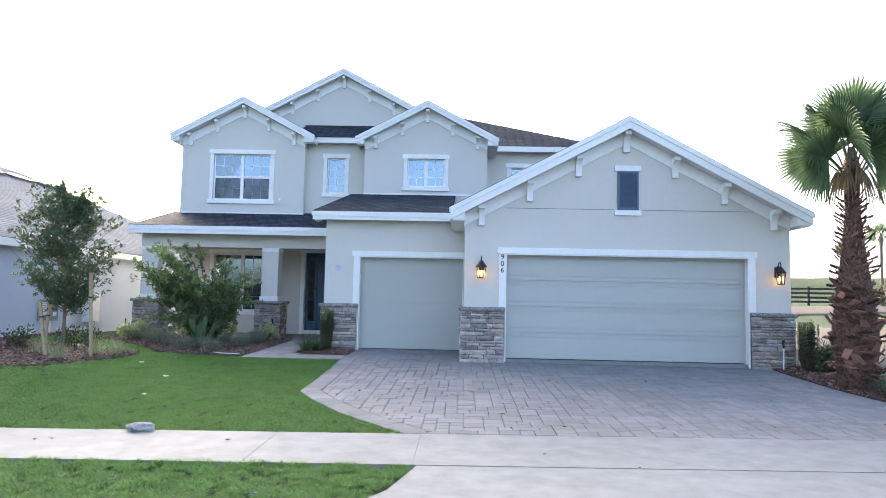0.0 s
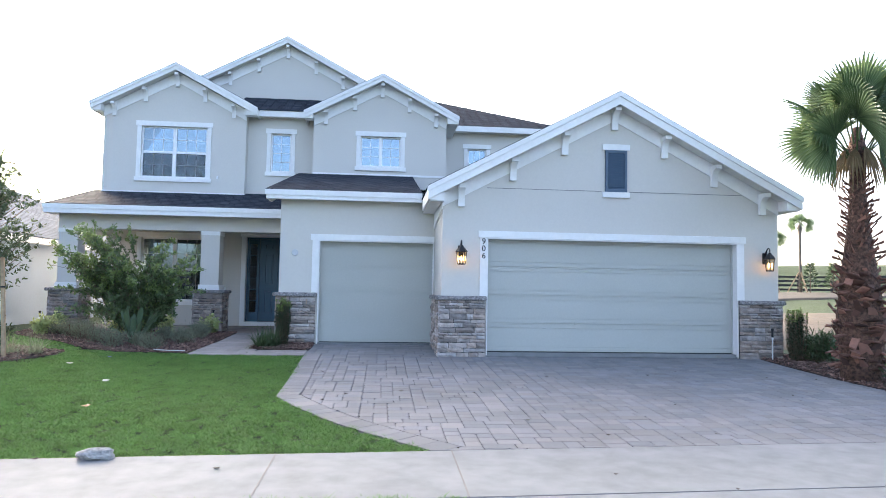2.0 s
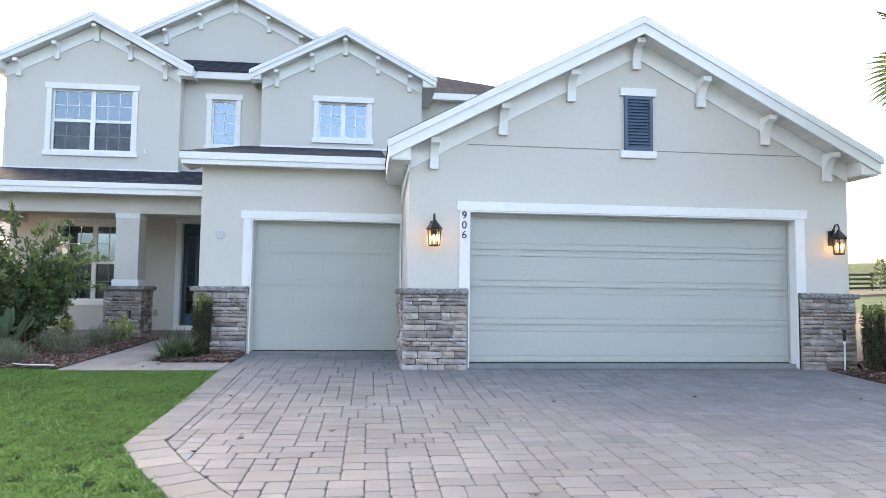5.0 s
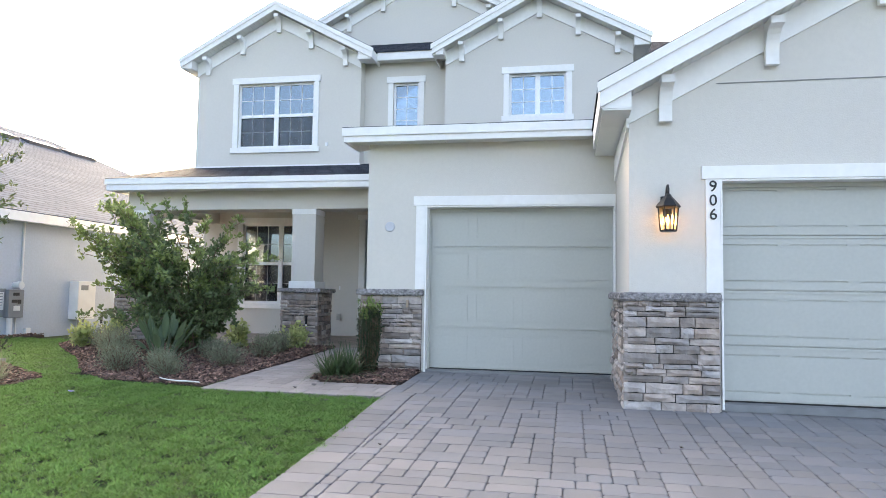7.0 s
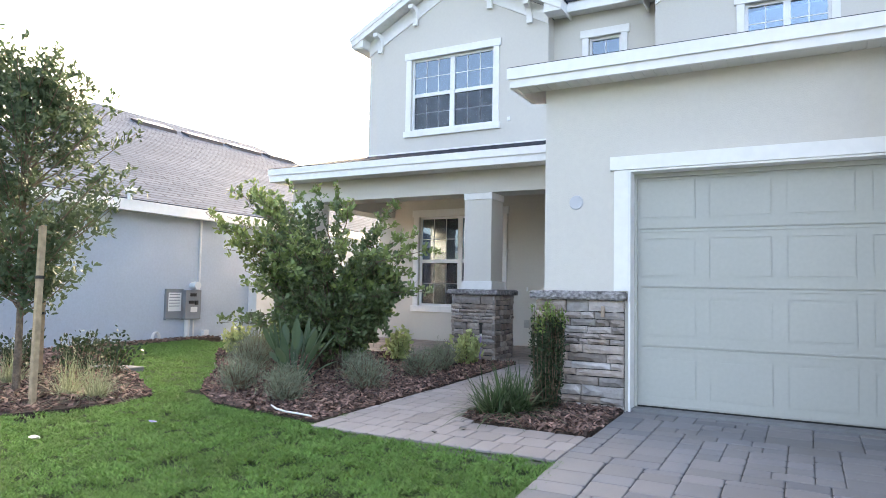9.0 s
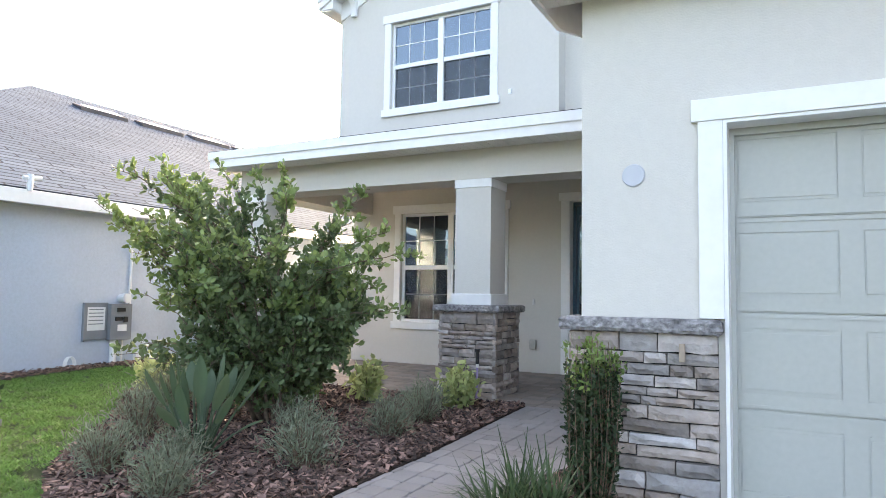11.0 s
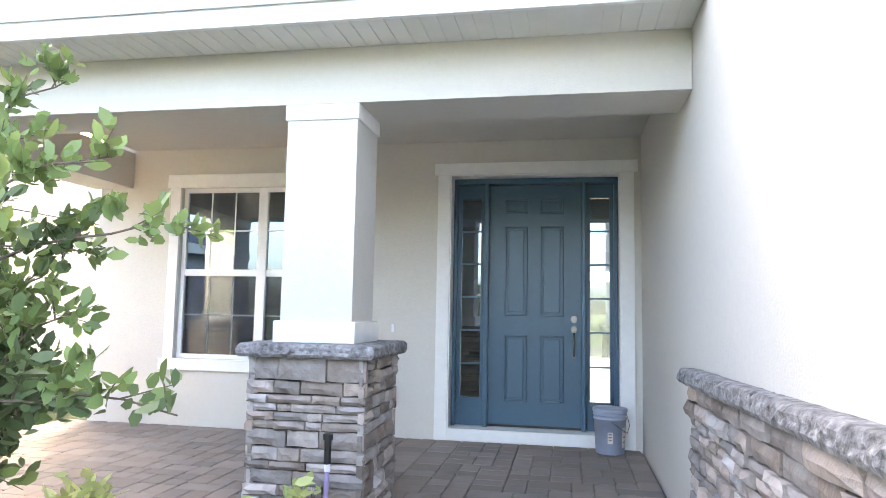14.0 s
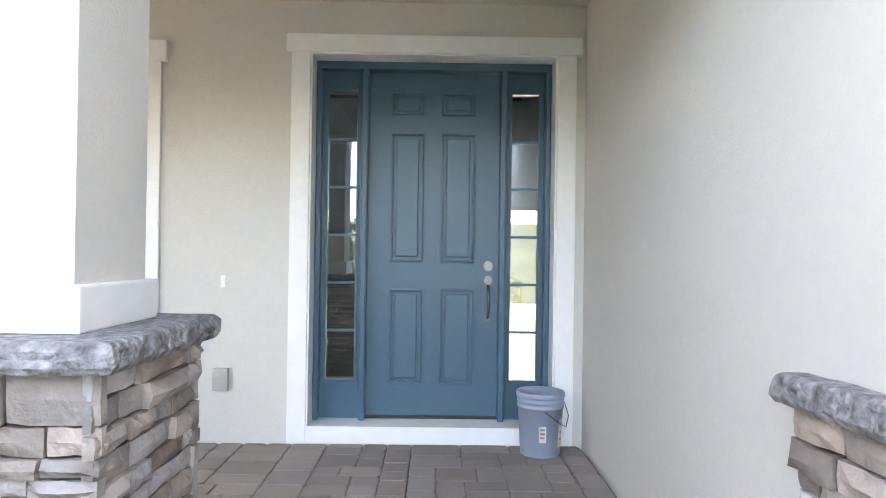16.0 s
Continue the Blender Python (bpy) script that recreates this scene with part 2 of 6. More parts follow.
def tube(bm, pts, r0, r1=None, seg=8):
    """A round tapering bar along a line of points."""
    r1 = r0 if r1 is None else r1
    pts = [Vector(p) for p in pts]
    rings = []
    for i, p in enumerate(pts):
        d = (pts[min(i + 1, len(pts) - 1)] - pts[max(i - 1, 0)]).normalized()
        a = d.orthogonal().normalized() if i == 0 else (rings[-1][1] - d * rings[-1][1].dot(d)).normalized()
        b = d.cross(a)
        r = r0 + (r1 - r0) * i / max(1, len(pts) - 1)
        rings.append(([bm.verts.new(p + (a * math.cos(k * 2 * math.pi / seg) + b * math.sin(k * 2 * math.pi / seg)) * r) for k in range(seg)], a))
    for (u, _), (w, _) in zip(rings, rings[1:]):
        for k in range(seg):
            bm.faces.new((u[k], u[(k + 1) % seg], w[(k + 1) % seg], w[k]))
    bm.faces.new(rings[0][0][::-1])
    bm.faces.new(rings[-1][0])
    return bm


def lathe(bm, profile, cx, cy, seg=24):
    """(radius, z) turned round an upright axis."""
    rings = [[bm.verts.new((cx + r * math.cos(k * 2 * math.pi / seg), cy + r * math.sin(k * 2 * math.pi / seg), z)) for k in range(seg)] for r, z in profile]
    for u, w in zip(rings, rings[1:]):
        for k in range(seg):
            bm.faces.new((u[k], u[(k + 1) % seg], w[(k + 1) % seg], w[k]))
    bm.faces.new(rings[0][::-1])
    bm.faces.new(rings[-1])
    return bm


def empty(name, label, category, group="", kind="", at=(0, 0, 0)):
    ob = new(name)
    ob.location = at
    ob.empty_display_size = 0.1
    return tagged(ob, label, category, group, kind)


def wall_y(name, x0, x1, z0, z1, y, thick, holes, material, label, top=None):
    """A wall facing the street with openings through it. holes: (x0, x1, z0, z1). top: polygon (x, z) of a gable on it."""
    bm = bmesh.new()
    xs = sorted({x0, x1, *[h[0] for h in holes], *[h[1] for h in holes]})
    for a, b in zip(xs, xs[1:]):
        cut = sorted((h[2], h[3]) for h in holes if h[0] <= a and h[1] >= b)
        z = z0
        for lo, hi in cut + [(z1, z1)]:
            if lo > z:
                box(bm, a, b, y, y + thick, z, lo)
            z = hi
    if top:
        prism(bm, top, y, y + thick)
    return tagged(link(name, bm, material), label, "wall", kind="structure")


GROUND = ((-400, -0.36), (2.3, -0.345), (5.2, -0.31), (6.9, -0.27), (8.5, -0.225), (10.5, -0.175), (12, -0.12), (13, -0.07), (14.6, -0.03), (17, 0.0), (400, 0.0))


def ground_z(x, y):
    for (a, za), (b, zb) in zip(GROUND, GROUND[1:]):
        if y <= b:
            return za + (zb - za) * (y - a) / (b - a)
    return 0.0


def sheet(name, outline, add, material, label, category, kind="structure", step=0.5, thick=0.12):
    """A slab whose top follows the slope of the ground, cut along the rows of the slope."""
    bm = bmesh.new()
    top = bm.faces.new([bm.verts.new((x, y, 0)) for x, y in outline])
    ys = [p[1] for p in outline]
    y = math.floor(min(ys)) + step
    while y < max(ys):
        bmesh.ops.bisect_plane(bm, geom=bm.verts[:] + bm.edges[:] + bm.faces[:], plane_co=(0, y, 0), plane_no=(0, 1, 0))
        y += step
    ext = bmesh.ops.extrude_face_region(bm, geom=bm.faces[:])
    low = {v for v in ext["geom"] if isinstance(v, bmesh.types.BMVert)}
    for v in bm.verts:
        v.co.z = ground_z(v.co.x, v.co.y) + (add - thick if v in low else add)
    return tagged(link(name, bm, material), label, category, kind=kind)

# ---- ground ----
def smooth01(a):
    a = max(0.0, min(1.0, a))
    return a * a * (3 - 2 * a)


def far_z(x, y):
    """Beyond the plot the land rises to a grassy bank behind a fence."""
    d = math.hypot(x - 2, y - 8)
    side = max(smooth01((x - 9) / 8) * smooth01((y - 12) / 12), smooth01((y - 36) / 12))
    bank = 0.2 + 1.2 * smooth01((d - 26) / 22) + 2.9 * smooth01((d - 50) / 20)
    return ground_z(x, y) + side * bank - (0.12 if -9.6 < x < 6.9 and y > 15 else 0.06 if y < 14.5 else 0.08)


def ground_sheet():
    xs = [-900, -300, -120, -60, -40, -30, -24] + [-20 + i for i in range(0, 46)] + [27 + 2 * i for i in range(20)] + [70, 80, 100, 140, 300, 900]
    ys = [-900, -300, -100, -40, -20] + [-10 + i for i in range(0, 60)] + [52 + 3 * i for i in range(16)] + [105, 130, 200, 400, 900]
    verts = [(x, y, far_z(x, y)) for y in ys for x in xs]
    n = len(xs)
    faces = [(j * n + i, j * n + i + 1, (j + 1) * n + i + 1, (j + 1) * n + i) for j in range(len(ys) - 1) for i in range(n - 1)]
    me = bpy.data.meshes.new("ground")
    me.from_pydata(verts, [], faces)
    me.materials.append(EARTH)
    return tagged(new("ground", me), "green lawn earth reaching to a far grassy bank", "ground", kind="structure")


ground_sheet()
LAWN_EDGE = [(-2.3, 12.85), (-2.26, 11.5), (-2.22, 10.2), (-2.2, 9.15), (-1.84, 8.44), (-1.36, 7.67), (-0.85, 7.05), (-0.44, 6.59)]
DRIVE = [(6.3, 12.9), (6.3, 10.6), (6.42, 9.0), (6.75, 7.8), (7.25, 7.0)]


def walk_n(x):
    """The pavement's edge on the side of the house: the street runs slightly askew."""
    return 6.6 + 0.055 * x


def walk_s(x):
    return 5.37 + 0.045 * x


drive_outline = LAWN_EDGE + DRIVE[::-1] + [(6.3, 12.96), (0.18, 12.96), (0.18, 14.88), (-2.3, 14.88)]
sheet("driveway", drive_outline, -0.035, JOINT, "sand-jointed bed under the driveway pavers", "driveway")
WALKWAY = [(-2.304, 12.85), (-4.36, 12.95), (-4.32, 15.0), (-4.43, 17.445), (-3.11, 17.445), (-3.11, 15.2), (-3.4, 14.4), (-3.44, 13.8), (-3.2, 13.63), (-2.304, 13.62)]
sheet("walkway", WALKWAY, -0.035, JOINT, "sand-jointed bed under the entry path pavers", "path")
sheet("pavement", [(-30, walk_s(-30)), (-0.2, walk_s(-0.2)), (30, walk_s(30)), (30, walk_n(30)), (-30, walk_n(-30))], 0.0, CONCRETE, "pale concrete pavement crossing the driveway", "pavement")
sheet("driveway_apron", [(-0.22, walk_s(-0.22) - 0.012), (-0.4, 4.6), (-0.98, 3.6), (-1.53, 2.9), (8.4, 2.9), (7.8, 3.6), (7.3, 4.6), (7.2, walk_s(7.2) - 0.012)], -0.004, CONCRETE, "pale concrete apron flaring towards the road", "driveway")
tagged(link("road", boxes((-60, 60, -6.0, 2.3, -0.55, -0.372)), ASPHALT), "dark asphalt residential road", "road", kind="structure")
tagged(link("kerb", boxes((-60, 60, 2.3, 2.9, -0.55, -0.335), bevel=0.03), CONCRETE), "concrete kerb along the road", "kerb", kind="structure")

# ---- house shell ----
WX0, WX1, WY = 0.18, 6.73, 12.9           # big garage front wall
SX0, SY = -3.055, 14.74                      # small garage front wall
PY = 20.45                                # porch back wall
LX0, LX1, LY = -8.82, -4.9, 19.94         # upper gable over the porch
MX0, MX1, MY = -2.96, 0.84, 19.64           # upper middle gable
NY = 20.24                                 # upper recessed wall
BIG = (1.02, 5.9, 0.0, 2.13)
SMALL = (-2.255, 0.172, 0.0, 2.14)
PITCH = 0.53


def gable_top(x0, x1, z, xc, drop, apex, m):
    """The triangle of wall under a gable roof."""
    return [(x0, z), (x1, z), (x1, apex - drop - m * (x1 - xc)), (xc, apex - drop), (x0, apex - drop - m * (xc - x0))]


G_APEX, G_XC = 4.93, 3.455
wall_y("wall_garage_front", WX0, WX1, -0.12, 2.9, WY, 0.2, [(BIG[0], BIG[1], -0.12, BIG[3])], STUCCO, "light greige stucco garage wall", gable_top(WX0, WX1, 2.9, G_XC, 0.25, G_APEX, PITCH))
tagged(link("wall_garage_side", boxes((WX0, WX0 + 0.2, WY + 0.2, SY + 0.2, -0.12, 2.95)), STUCCO), "light greige stucco garage side wall", "wall", kind="structure")
tagged(link("wall_garage_far_side", boxes((WX1 - 0.2, WX1, WY + 0.2, 33, -0.12, 2.95)), STUCCO), "light greige stucco side wall", "wall", kind="structure")
wall_y("wall_small_garage_front", SX0, WX0 - 0.003, -0.12, 3.0, SY, 0.2, [(SMALL[0], SMALL[1], -0.12, SMALL[3])], STUCCO, "light greige stucco wall round the single garage door")
SIDE = pose(SX0, SY + 0.2, 0)                   # the wall beside the path
bm = bmesh.new()
prism(bm, [(0.0, -0.12), (5.72, -0.12), (5.72, 4.2), (0.0, 3.05)], 0.0, 0.3, "x")
bm.transform(SIDE)
tagged(link("wall_small_garage_side", bm, STUCCO), "light greige stucco wall beside the entry path", "wall", kind="structure")
PWIN = (-7.837, -5.987, 0.69, 2.505)
EDOOR = (-4.89, -3.25, 0.02, 2.59)
wall_y("wall_porch_back", LX0, SX0 - 0.003, -0.12, 3.9, PY, 0.2, [PWIN, EDOOR], STUCCO, "greige stucco entry wall under the porch")
LWIN = (-7.79, -5.977, 4.175, 5.635)
wall_y("wall_upper_porch_gable", LX0, LX1, 3.5, 5.95, LY, 0.2, [LWIN], STUCCO, "light greige stucco upper gable wall", gable_top(LX0, LX1, 5.95, -6.835, 0.22, 7.39, PITCH))
tagged(link("wall_upper_porch_gable_side", boxes((LX1 - 0.2, LX1, LY + 0.2, 22, 3.5, 6.05)), STUCCO), "light greige stucco return wall", "wall", kind="structure")
tagged(link("wall_house_west", boxes((LX0, LX0 + 0.2, PY + 0.2, 33, -0.12, 6.1)), STUCCO), "light greige stucco house side wall", "wall", kind="structure")
NWIN = (-4.24, -3.66, 4.48, 5.61)
FWIN = (1.66, 2.26, 4.65, 5.58)
wall_y("wall_upper_recess", LX1, MX0, 3.5, 6.15, NY, 0.2, [NWIN], STUCCO, "light greige stucco recessed upper wall")
MWIN = (-1.624, -0.472, 4.62, 5.5)
wall_y("wall_upper_middle_gable", MX0, MX1, 4.0, 5.85, MY, 0.2, [MWIN], STUCCO, "light greige stucco upper middle gable wall", gable_top(MX0, MX1, 5.85, -1.02, 0.22, 7.25, PITCH))
tagged(link("wall_upper_middle_sides", boxes((MX0, MX0 + 0.2, MY + 0.2, 22, 4.0, 6.0), (MX1 - 0.2, MX1, MY + 0.2, 22, 3.0, 6.0)), STUCCO), "light greige stucco return walls of the middle gable", "wall", kind="structure")
wall_y("wall_upper_east", MX1, 5.0, 2.9, 6.18, 21.2, 0.2, [FWIN], STUCCO, "light greige stucco upper wall behind the garage roof")
tagged(link("wall_upper_east_side", boxes((4.8, 5.0, 21.4, 33, 2.95, 6.18)), STUCCO), "light greige stucco upper side wall", "wall", kind="structure")
bm = bmesh.new()
prism(bm, gable_top(-7.5, -0.53, 6.2, -4.015, 0.22, 8.93, PITCH), 21.6, 21.8)
tagged(link("wall_high_gable", bm, STUCCO), "light greige stucco highest gable wall", "wall", kind="structure")
wall_y("wall_house_back", LX0, WX1, -0.12, 6.18, 33.0, 0.2, [(-3.6, -0.9, 0.0, 2.4)], STUCCO, "plain stucco back wall with a wide glazed opening")


def gable_roof(name, xc, apex, half, yf, yw, yb, m=PITCH, fascia=0.26, left_back=None, right_back=None, walls=None):
    """A gable roof: shingles, rake boards with a drip strip, soffit. half: to the eave. yf: rake, yw: wall face, yb: back end."""
    root = empty(name, "gable roof with dark grey-brown shingles and white rake boards", "roof", kind="structure")

    def chev(top, thick, h):
        return [(xc - h, top - m * h), (xc, top), (xc + h, top - m * h), (xc + h, top - m * h - thick), (xc, top - thick), (xc - h, top - m * h - thick)]
    bm = bmesh.new()
    prism(bm, chev(apex, 0.03, half + 0.015), yf - 0.012, yb)
    part("shingles", bm, SHINGLE, root, "dark grey-brown shingles")
    bm = bmesh.new()
    prism(bm, chev(apex - 0.033, fascia - 0.033, half), yf, yf + 0.03)
    part("rake_board", bm, TRIM, root, "white rake board")
    bm = bmesh.new()
    prism(bm, chev(apex - 0.012, 0.1, half + 0.022), yf - 0.022, yf - 0.001)
    part("drip_strip", bm, TRIM, root)
    bm = bmesh.new()
    prism(bm, chev(apex - fascia + 0.04, 0.015, half - 0.03), yf + 0.031, yw - 0.001)
    # ribs of the vinyl panels
    for i in range(1, int((half - 0.05) / 0.09)):
        for s in (-1, 1):
            zb = apex - fascia + 0.025 - m * i * 0.09
            box(bm, xc + s * i * 0.09 - 0.006, xc + s * i * 0.09 + 0.006, yf + 0.032, yw - 0.002, zb - 0.009, zb + 0.006)
    part("soffit", bm, SOFFIT, root, "ribbed off-white soffit")
    bm = bmesh.new()
    ez = apex - m * half
    for s, back in ((-1, left_back), (1, right_back)):
        xe = xc + s * half
        e1 = back if back else yb
        box(bm, min(xe, xe - s * 0.03), max(xe, xe - s * 0.03), yf + 0.031, e1, ez - fascia, ez - 0.034)
    part("eave_board", bm, TRIM, root)
    for s, wx in zip((-1, 1), walls or ()):
        # the boxed return that closes the eave's end
        xe = xc + s * (half - 0.031)
        bm = bmesh.new()
        lo = ez - fascia - 0.004
        prism(bm, [(xe, lo), (wx + s * 0.001, lo), (wx + s * 0.001, apex - fascia + 0.02 - m * abs(wx - xc)), (xe, apex - fascia + 0.03 - m * abs(xe - xc))], yf + 0.034, yw - 0.002)
        part("eave_return", bm, TRIM, root, "white boxed eave return")
    return root


def eave_soffit(x0, x1, y0, y1, z):
    tagged(link("eave_soffit", boxes((x0, x1, y0, y1, z, z + 0.015)), SOFFIT), "off-white soffit under the side eave", "trim", kind="structure")


def frieze(name, xc, x0, x1, yw, m=PITCH, width=0.42, top_line=None):
    """The wide white board on the wall under the rakes."""
    bm = bmesh.new()
    t = top_line
    prism(bm, [(x0, t - m * (xc - x0)), (xc, t), (x1, t - m * (x1 - xc)), (x1, t - m * (x1 - xc) - width), (xc, t - width), (x0, t - m * (xc - x0) - width)], yw - 0.025, yw - 0.001)
    return tagged(link(name, bm, TRIM), "white frieze board under the rake", "trim", kind="structure")


def bracket_mesh(h=0.36, d=0.26, w=0.11):
    """A white corbel: block head, curved sweep back to the wall."""
    pts = [(0, 0), (-d, 0), (-d, -0.07), (-d * 0.78, -0.08)]
    for i in range(1, 6):
        a = i / 5 * math.pi / 2
        pts.append((-d * 0.78 + (d * 0.78 - 0.055) * math.sin(a), -0.08 - (h - 0.16) * (1 - math.cos(a))))
    pts += [(-0.055, -h), (0, -h)]
    bm = bmesh.new()
    prism(bm, pts, -w / 2, w / 2, "x")
    bmesh.ops.recalc_face_normals(bm, faces=bm.faces)
    me = bpy.data.meshes.new("bracket")
    bm.to_mesh(me)
    bm.free()
    me.materials.append(TRIM)
    return me


BRACKET_BIG, BRACKET_SMALL = bracket_mesh(0.40, 0.24, 0.12), bracket_mesh(0.36, 0.24, 0.1)


def brackets(xs, xc, top, yw, me, m=PITCH):
    for x in xs:
        ob = new("bracket", me)
        ob.location = (x, yw - 0.026, top - m * abs(x - xc) - 0.02)
        tagged(ob, "white painted corbel bracket under the rake", "bracket", "gable brackets")


gable_roof("garage_roof", G_XC, G_APEX, 3.57, 12.55, WY, 21.3, left_back=14.43, walls=(WX0, WX1))
eave_soffit(-0.085, WX0 - 0.002, 12.582, SY - 0.002, 2.755)
eave_soffit(WX1 + 0.002, 6.995, 12.582, 20, 2.755)
eave_soffit(LX0 - 0.255, LX0 - 0.002, 19.67, 24, 5.965)
eave_soffit(MX1 + 0.002, MX1 + 0.29, 19.37, 21.19, 5.88)
frieze("garage_frieze", G_XC, WX0, WX1, WY, top_line=G_APEX - 0.2, width=0.30)
# the frieze turns the corner onto the side wall
bm = bmesh.new()
prism(bm, [(WY - 0.024, 2.79), (SY - 0.01, 2.79), (SY - 0.01, 2.43), (SY - 0.06, 2.43), (WY - 0.024, 2.655)], WX0 - 0.024, WX0 - 0.001, "x")
tagged(link("garage_side_frieze", bm, TRIM), "white frieze board on the garage side wall", "trim", kind="structure")
brackets([0.52, 1.49, 2.48, 3.45, 4.43, 5.42, 6.39], G_XC, G_APEX - 0.26, WY, BRACKET_BIG)
gable_roof("porch_gable_roof", -6.835, 7.43, 2.27, 19.63, LY, 24, fascia=0.23, walls=(LX0, LX1))
frieze("porch_gable_frieze", -6.835, LX0, LX1, LY, top_line=7.39 - 0.18, width=0.3)
brackets([-8.53, -7.7, -6.835, -6.06, -5.25], -6.835, 7.39 - 0.23, LY, BRACKET_SMALL)
gable_roof("middle_gable_roof", -1.02, 7.28, 2.18, 19.33, MY, 24, fascia=0.23, walls=(MX0, MX1))
frieze("middle_gable_frieze", -1.02, MX0, MX1, MY, top_line=7.25 - 0.18, width=0.3)
brackets([-2.61, -1.8, -1.02, -0.24, 0.53], -1.02, 7.25 - 0.23, MY, BRACKET_SMALL)
gable_roof("high_gable_roof", -4.015, 8.96, 4.7, 21.3, 21.6, 27, fascia=0.23)
frieze("high_gable_frieze", -4.015, -7.5, -0.53, 21.6, top_line=8.93 - 0.18, width=0.3)
brackets([-6.63, -5.765, -4.9, -4.015, -3.14, -2.29, -1.42], -4.015, 8.93 - 0.23, 21.6, BRACKET_SMALL)


def shed_roof(name, x0, x1, yf, zf, yb, zb, label, fascia=0.24, soffit_y=None):
    """A low roof leaning on a wall behind: shingles, eave board, soffit."""
    root = empty(name, label, "roof", kind="structure")
    bm = bmesh.new()
    prism(bm, [(yf - 0.012, zf), (yb, zb), (yb, zb - 0.03), (yf - 0.012, zf - 0.03)], x0 - 0.02, x1, "x")
    part("shingles", bm, SHINGLE, root, "dark grey-brown shingles")
    part("eave_board", boxes((x0, x1, yf, yf + 0.03, zf - fascia, zf - 0.034)), TRIM, root, "white eave board")
    part("drip_strip", boxes((x0 - 0.022, x1, yf - 0.022, yf - 0.0125, zf - 0.12, zf - 0.01)), TRIM, root)
    bm = bmesh.new()
    prism(bm, [(yf + 0.031, zf - 0.034), (yb, zb - 0.034), (yb, zb - 0.2), (yf + 0.6, zf - fascia), (yf + 0.031, zf - fascia)], x0, x0 + 0.03, "x")
    part("side_board", bm, TRIM, root)
    n = int((x1 - x0) / 0.1)
    bm = bmesh.new()
    y1 = soffit_y
    w = (x1 - x0 - 0.03) / n
    for i in range(n):
        a = x0 + 0.03 + i * w
        box(bm, a + 0.002, a + w - 0.005, yf + 0.031, y1, zf - fascia + 0.02, zf - fascia + 0.032)
        box(bm, a + w - 0.0049, a + w + 0.0019, yf + 0.031, y1, zf - fascia + 0.026, zf - fascia + 0.036)
    part("soffit", bm, SOFFIT, root, "ribbed off-white vinyl soffit")
    return root


shed_roof("small_garage_roof", -3.32, -0.118, 14.45, 3.155, MY - 0.003, 4.37, "low dark shingle roof over the single garage", soffit_y=SY - 0.002, fascia=0.2)
shed_roof("porch_roof", -9.08, SX0 - 0.004, 17.36, 3.07, 20.23, 3.82, "low dark shingle porch roof", soffit_y=17.79, fascia=0.23)

# main roof behind the gables
bm = bmesh.new()
pts = [(-9.1, 20.9, 6.22), (5.1, 20.9, 6.22), (5.1, 33.3, 6.22), (-9.1, 33.3, 6.22)]
v = [bm.verts.new(p) for p in pts]
r0, r1 = bm.verts.new((-2.9, 27.1, 9.07)), bm.verts.new((-1.1, 27.1, 9.07))
for f in ((v[0], v[1], r1, r0), (v[1], v[2], r1), (v[2], v[3], r0, r1), (v[3], v[0], r0), (v[3], v[2], v[1], v[0])):
    bm.faces.new(f)
tagged(link("main_roof", bm, SHINGLE), "dark shingle hip roof of the upper storey", "roof", kind="structure")
tagged(link("main_eave_board", boxes((LX1, MX0, 19.97, 20.0, 6.05, 6.22), (MX1 + 0.25, 5.1, 20.87, 20.899, 6.05, 6.22)), TRIM), "white eave board of the upper storey", "trim", kind="structure")
bm = bmesh.new()
prism(bm, [(19.95, 6.25), (21.59, 7.03), (21.59, 7.0), (19.95, 6.22)], LX1 - 0.4, MX0 + 0.4, "x")
tagged(link("recess_roof", bm, SHINGLE), "strip of dark shingles between the gables", "roof", kind="structure")
tagged(link("recess_soffit", boxes((LX1, MX0, 20.001, NY - 0.001, 6.07, 6.085), (MX1, 5.0, 20.9, 21.2, 6.07, 6.085)), SOFFIT), "off-white soffit of the upper eave", "trim", kind="structure")

# fine score line across the garage gable
tagged(link("stucco_joint", boxes((1.0, 3.21, WY - 0.006, WY - 0.001, 3.062, 3.073), (3.76, 6.0, WY - 0.006, WY - 0.001, 3.062, 3.073)), mat("joint_grey", (0.25, 0.25, 0.24), 0.8)), "dark joint line across the stucco gable", "trim", kind="structure")
tagged(link("stucco_base_strip", boxes((LX0, LX1 + 0.02, LY - 0.02, LY - 0.001, 3.71, 3.77), (MX0, MX1, MY - 0.02, MY - 0.001, 4.35, 4.41)), TRIM), "white flashing strip where the low roofs meet the wall", "trim", kind="structure")

# ---- porch ----
BZ0, BZ1 = 2.51, 2.8
BF, BB = 17.8, 18.26
tagged(link("porch_beam", boxes((-8.91, SX0 - 0.002, BF, BB, BZ0, BZ1 + 0.1), (-8.91, -8.43, BB, PY - 0.003, BZ0, BZ1 + 0.1)), STUCCO), "greige stucco porch beam", "beam", kind="structure")
tagged(link("ceiling", boxes((-8.425, SX0 - 0.002, BB, PY - 0.003, 2.93, 2.97)), STUCCO), "greige stucco porch ceiling", "ceiling", kind="structure")
tagged(link("floor", boxes((-9.1, SX0 - 0.002, 17.455, PY - 0.003, -0.12, -0.03)), JOINT), "sand-jointed bed under the porch pavers", "floor", kind="structure")


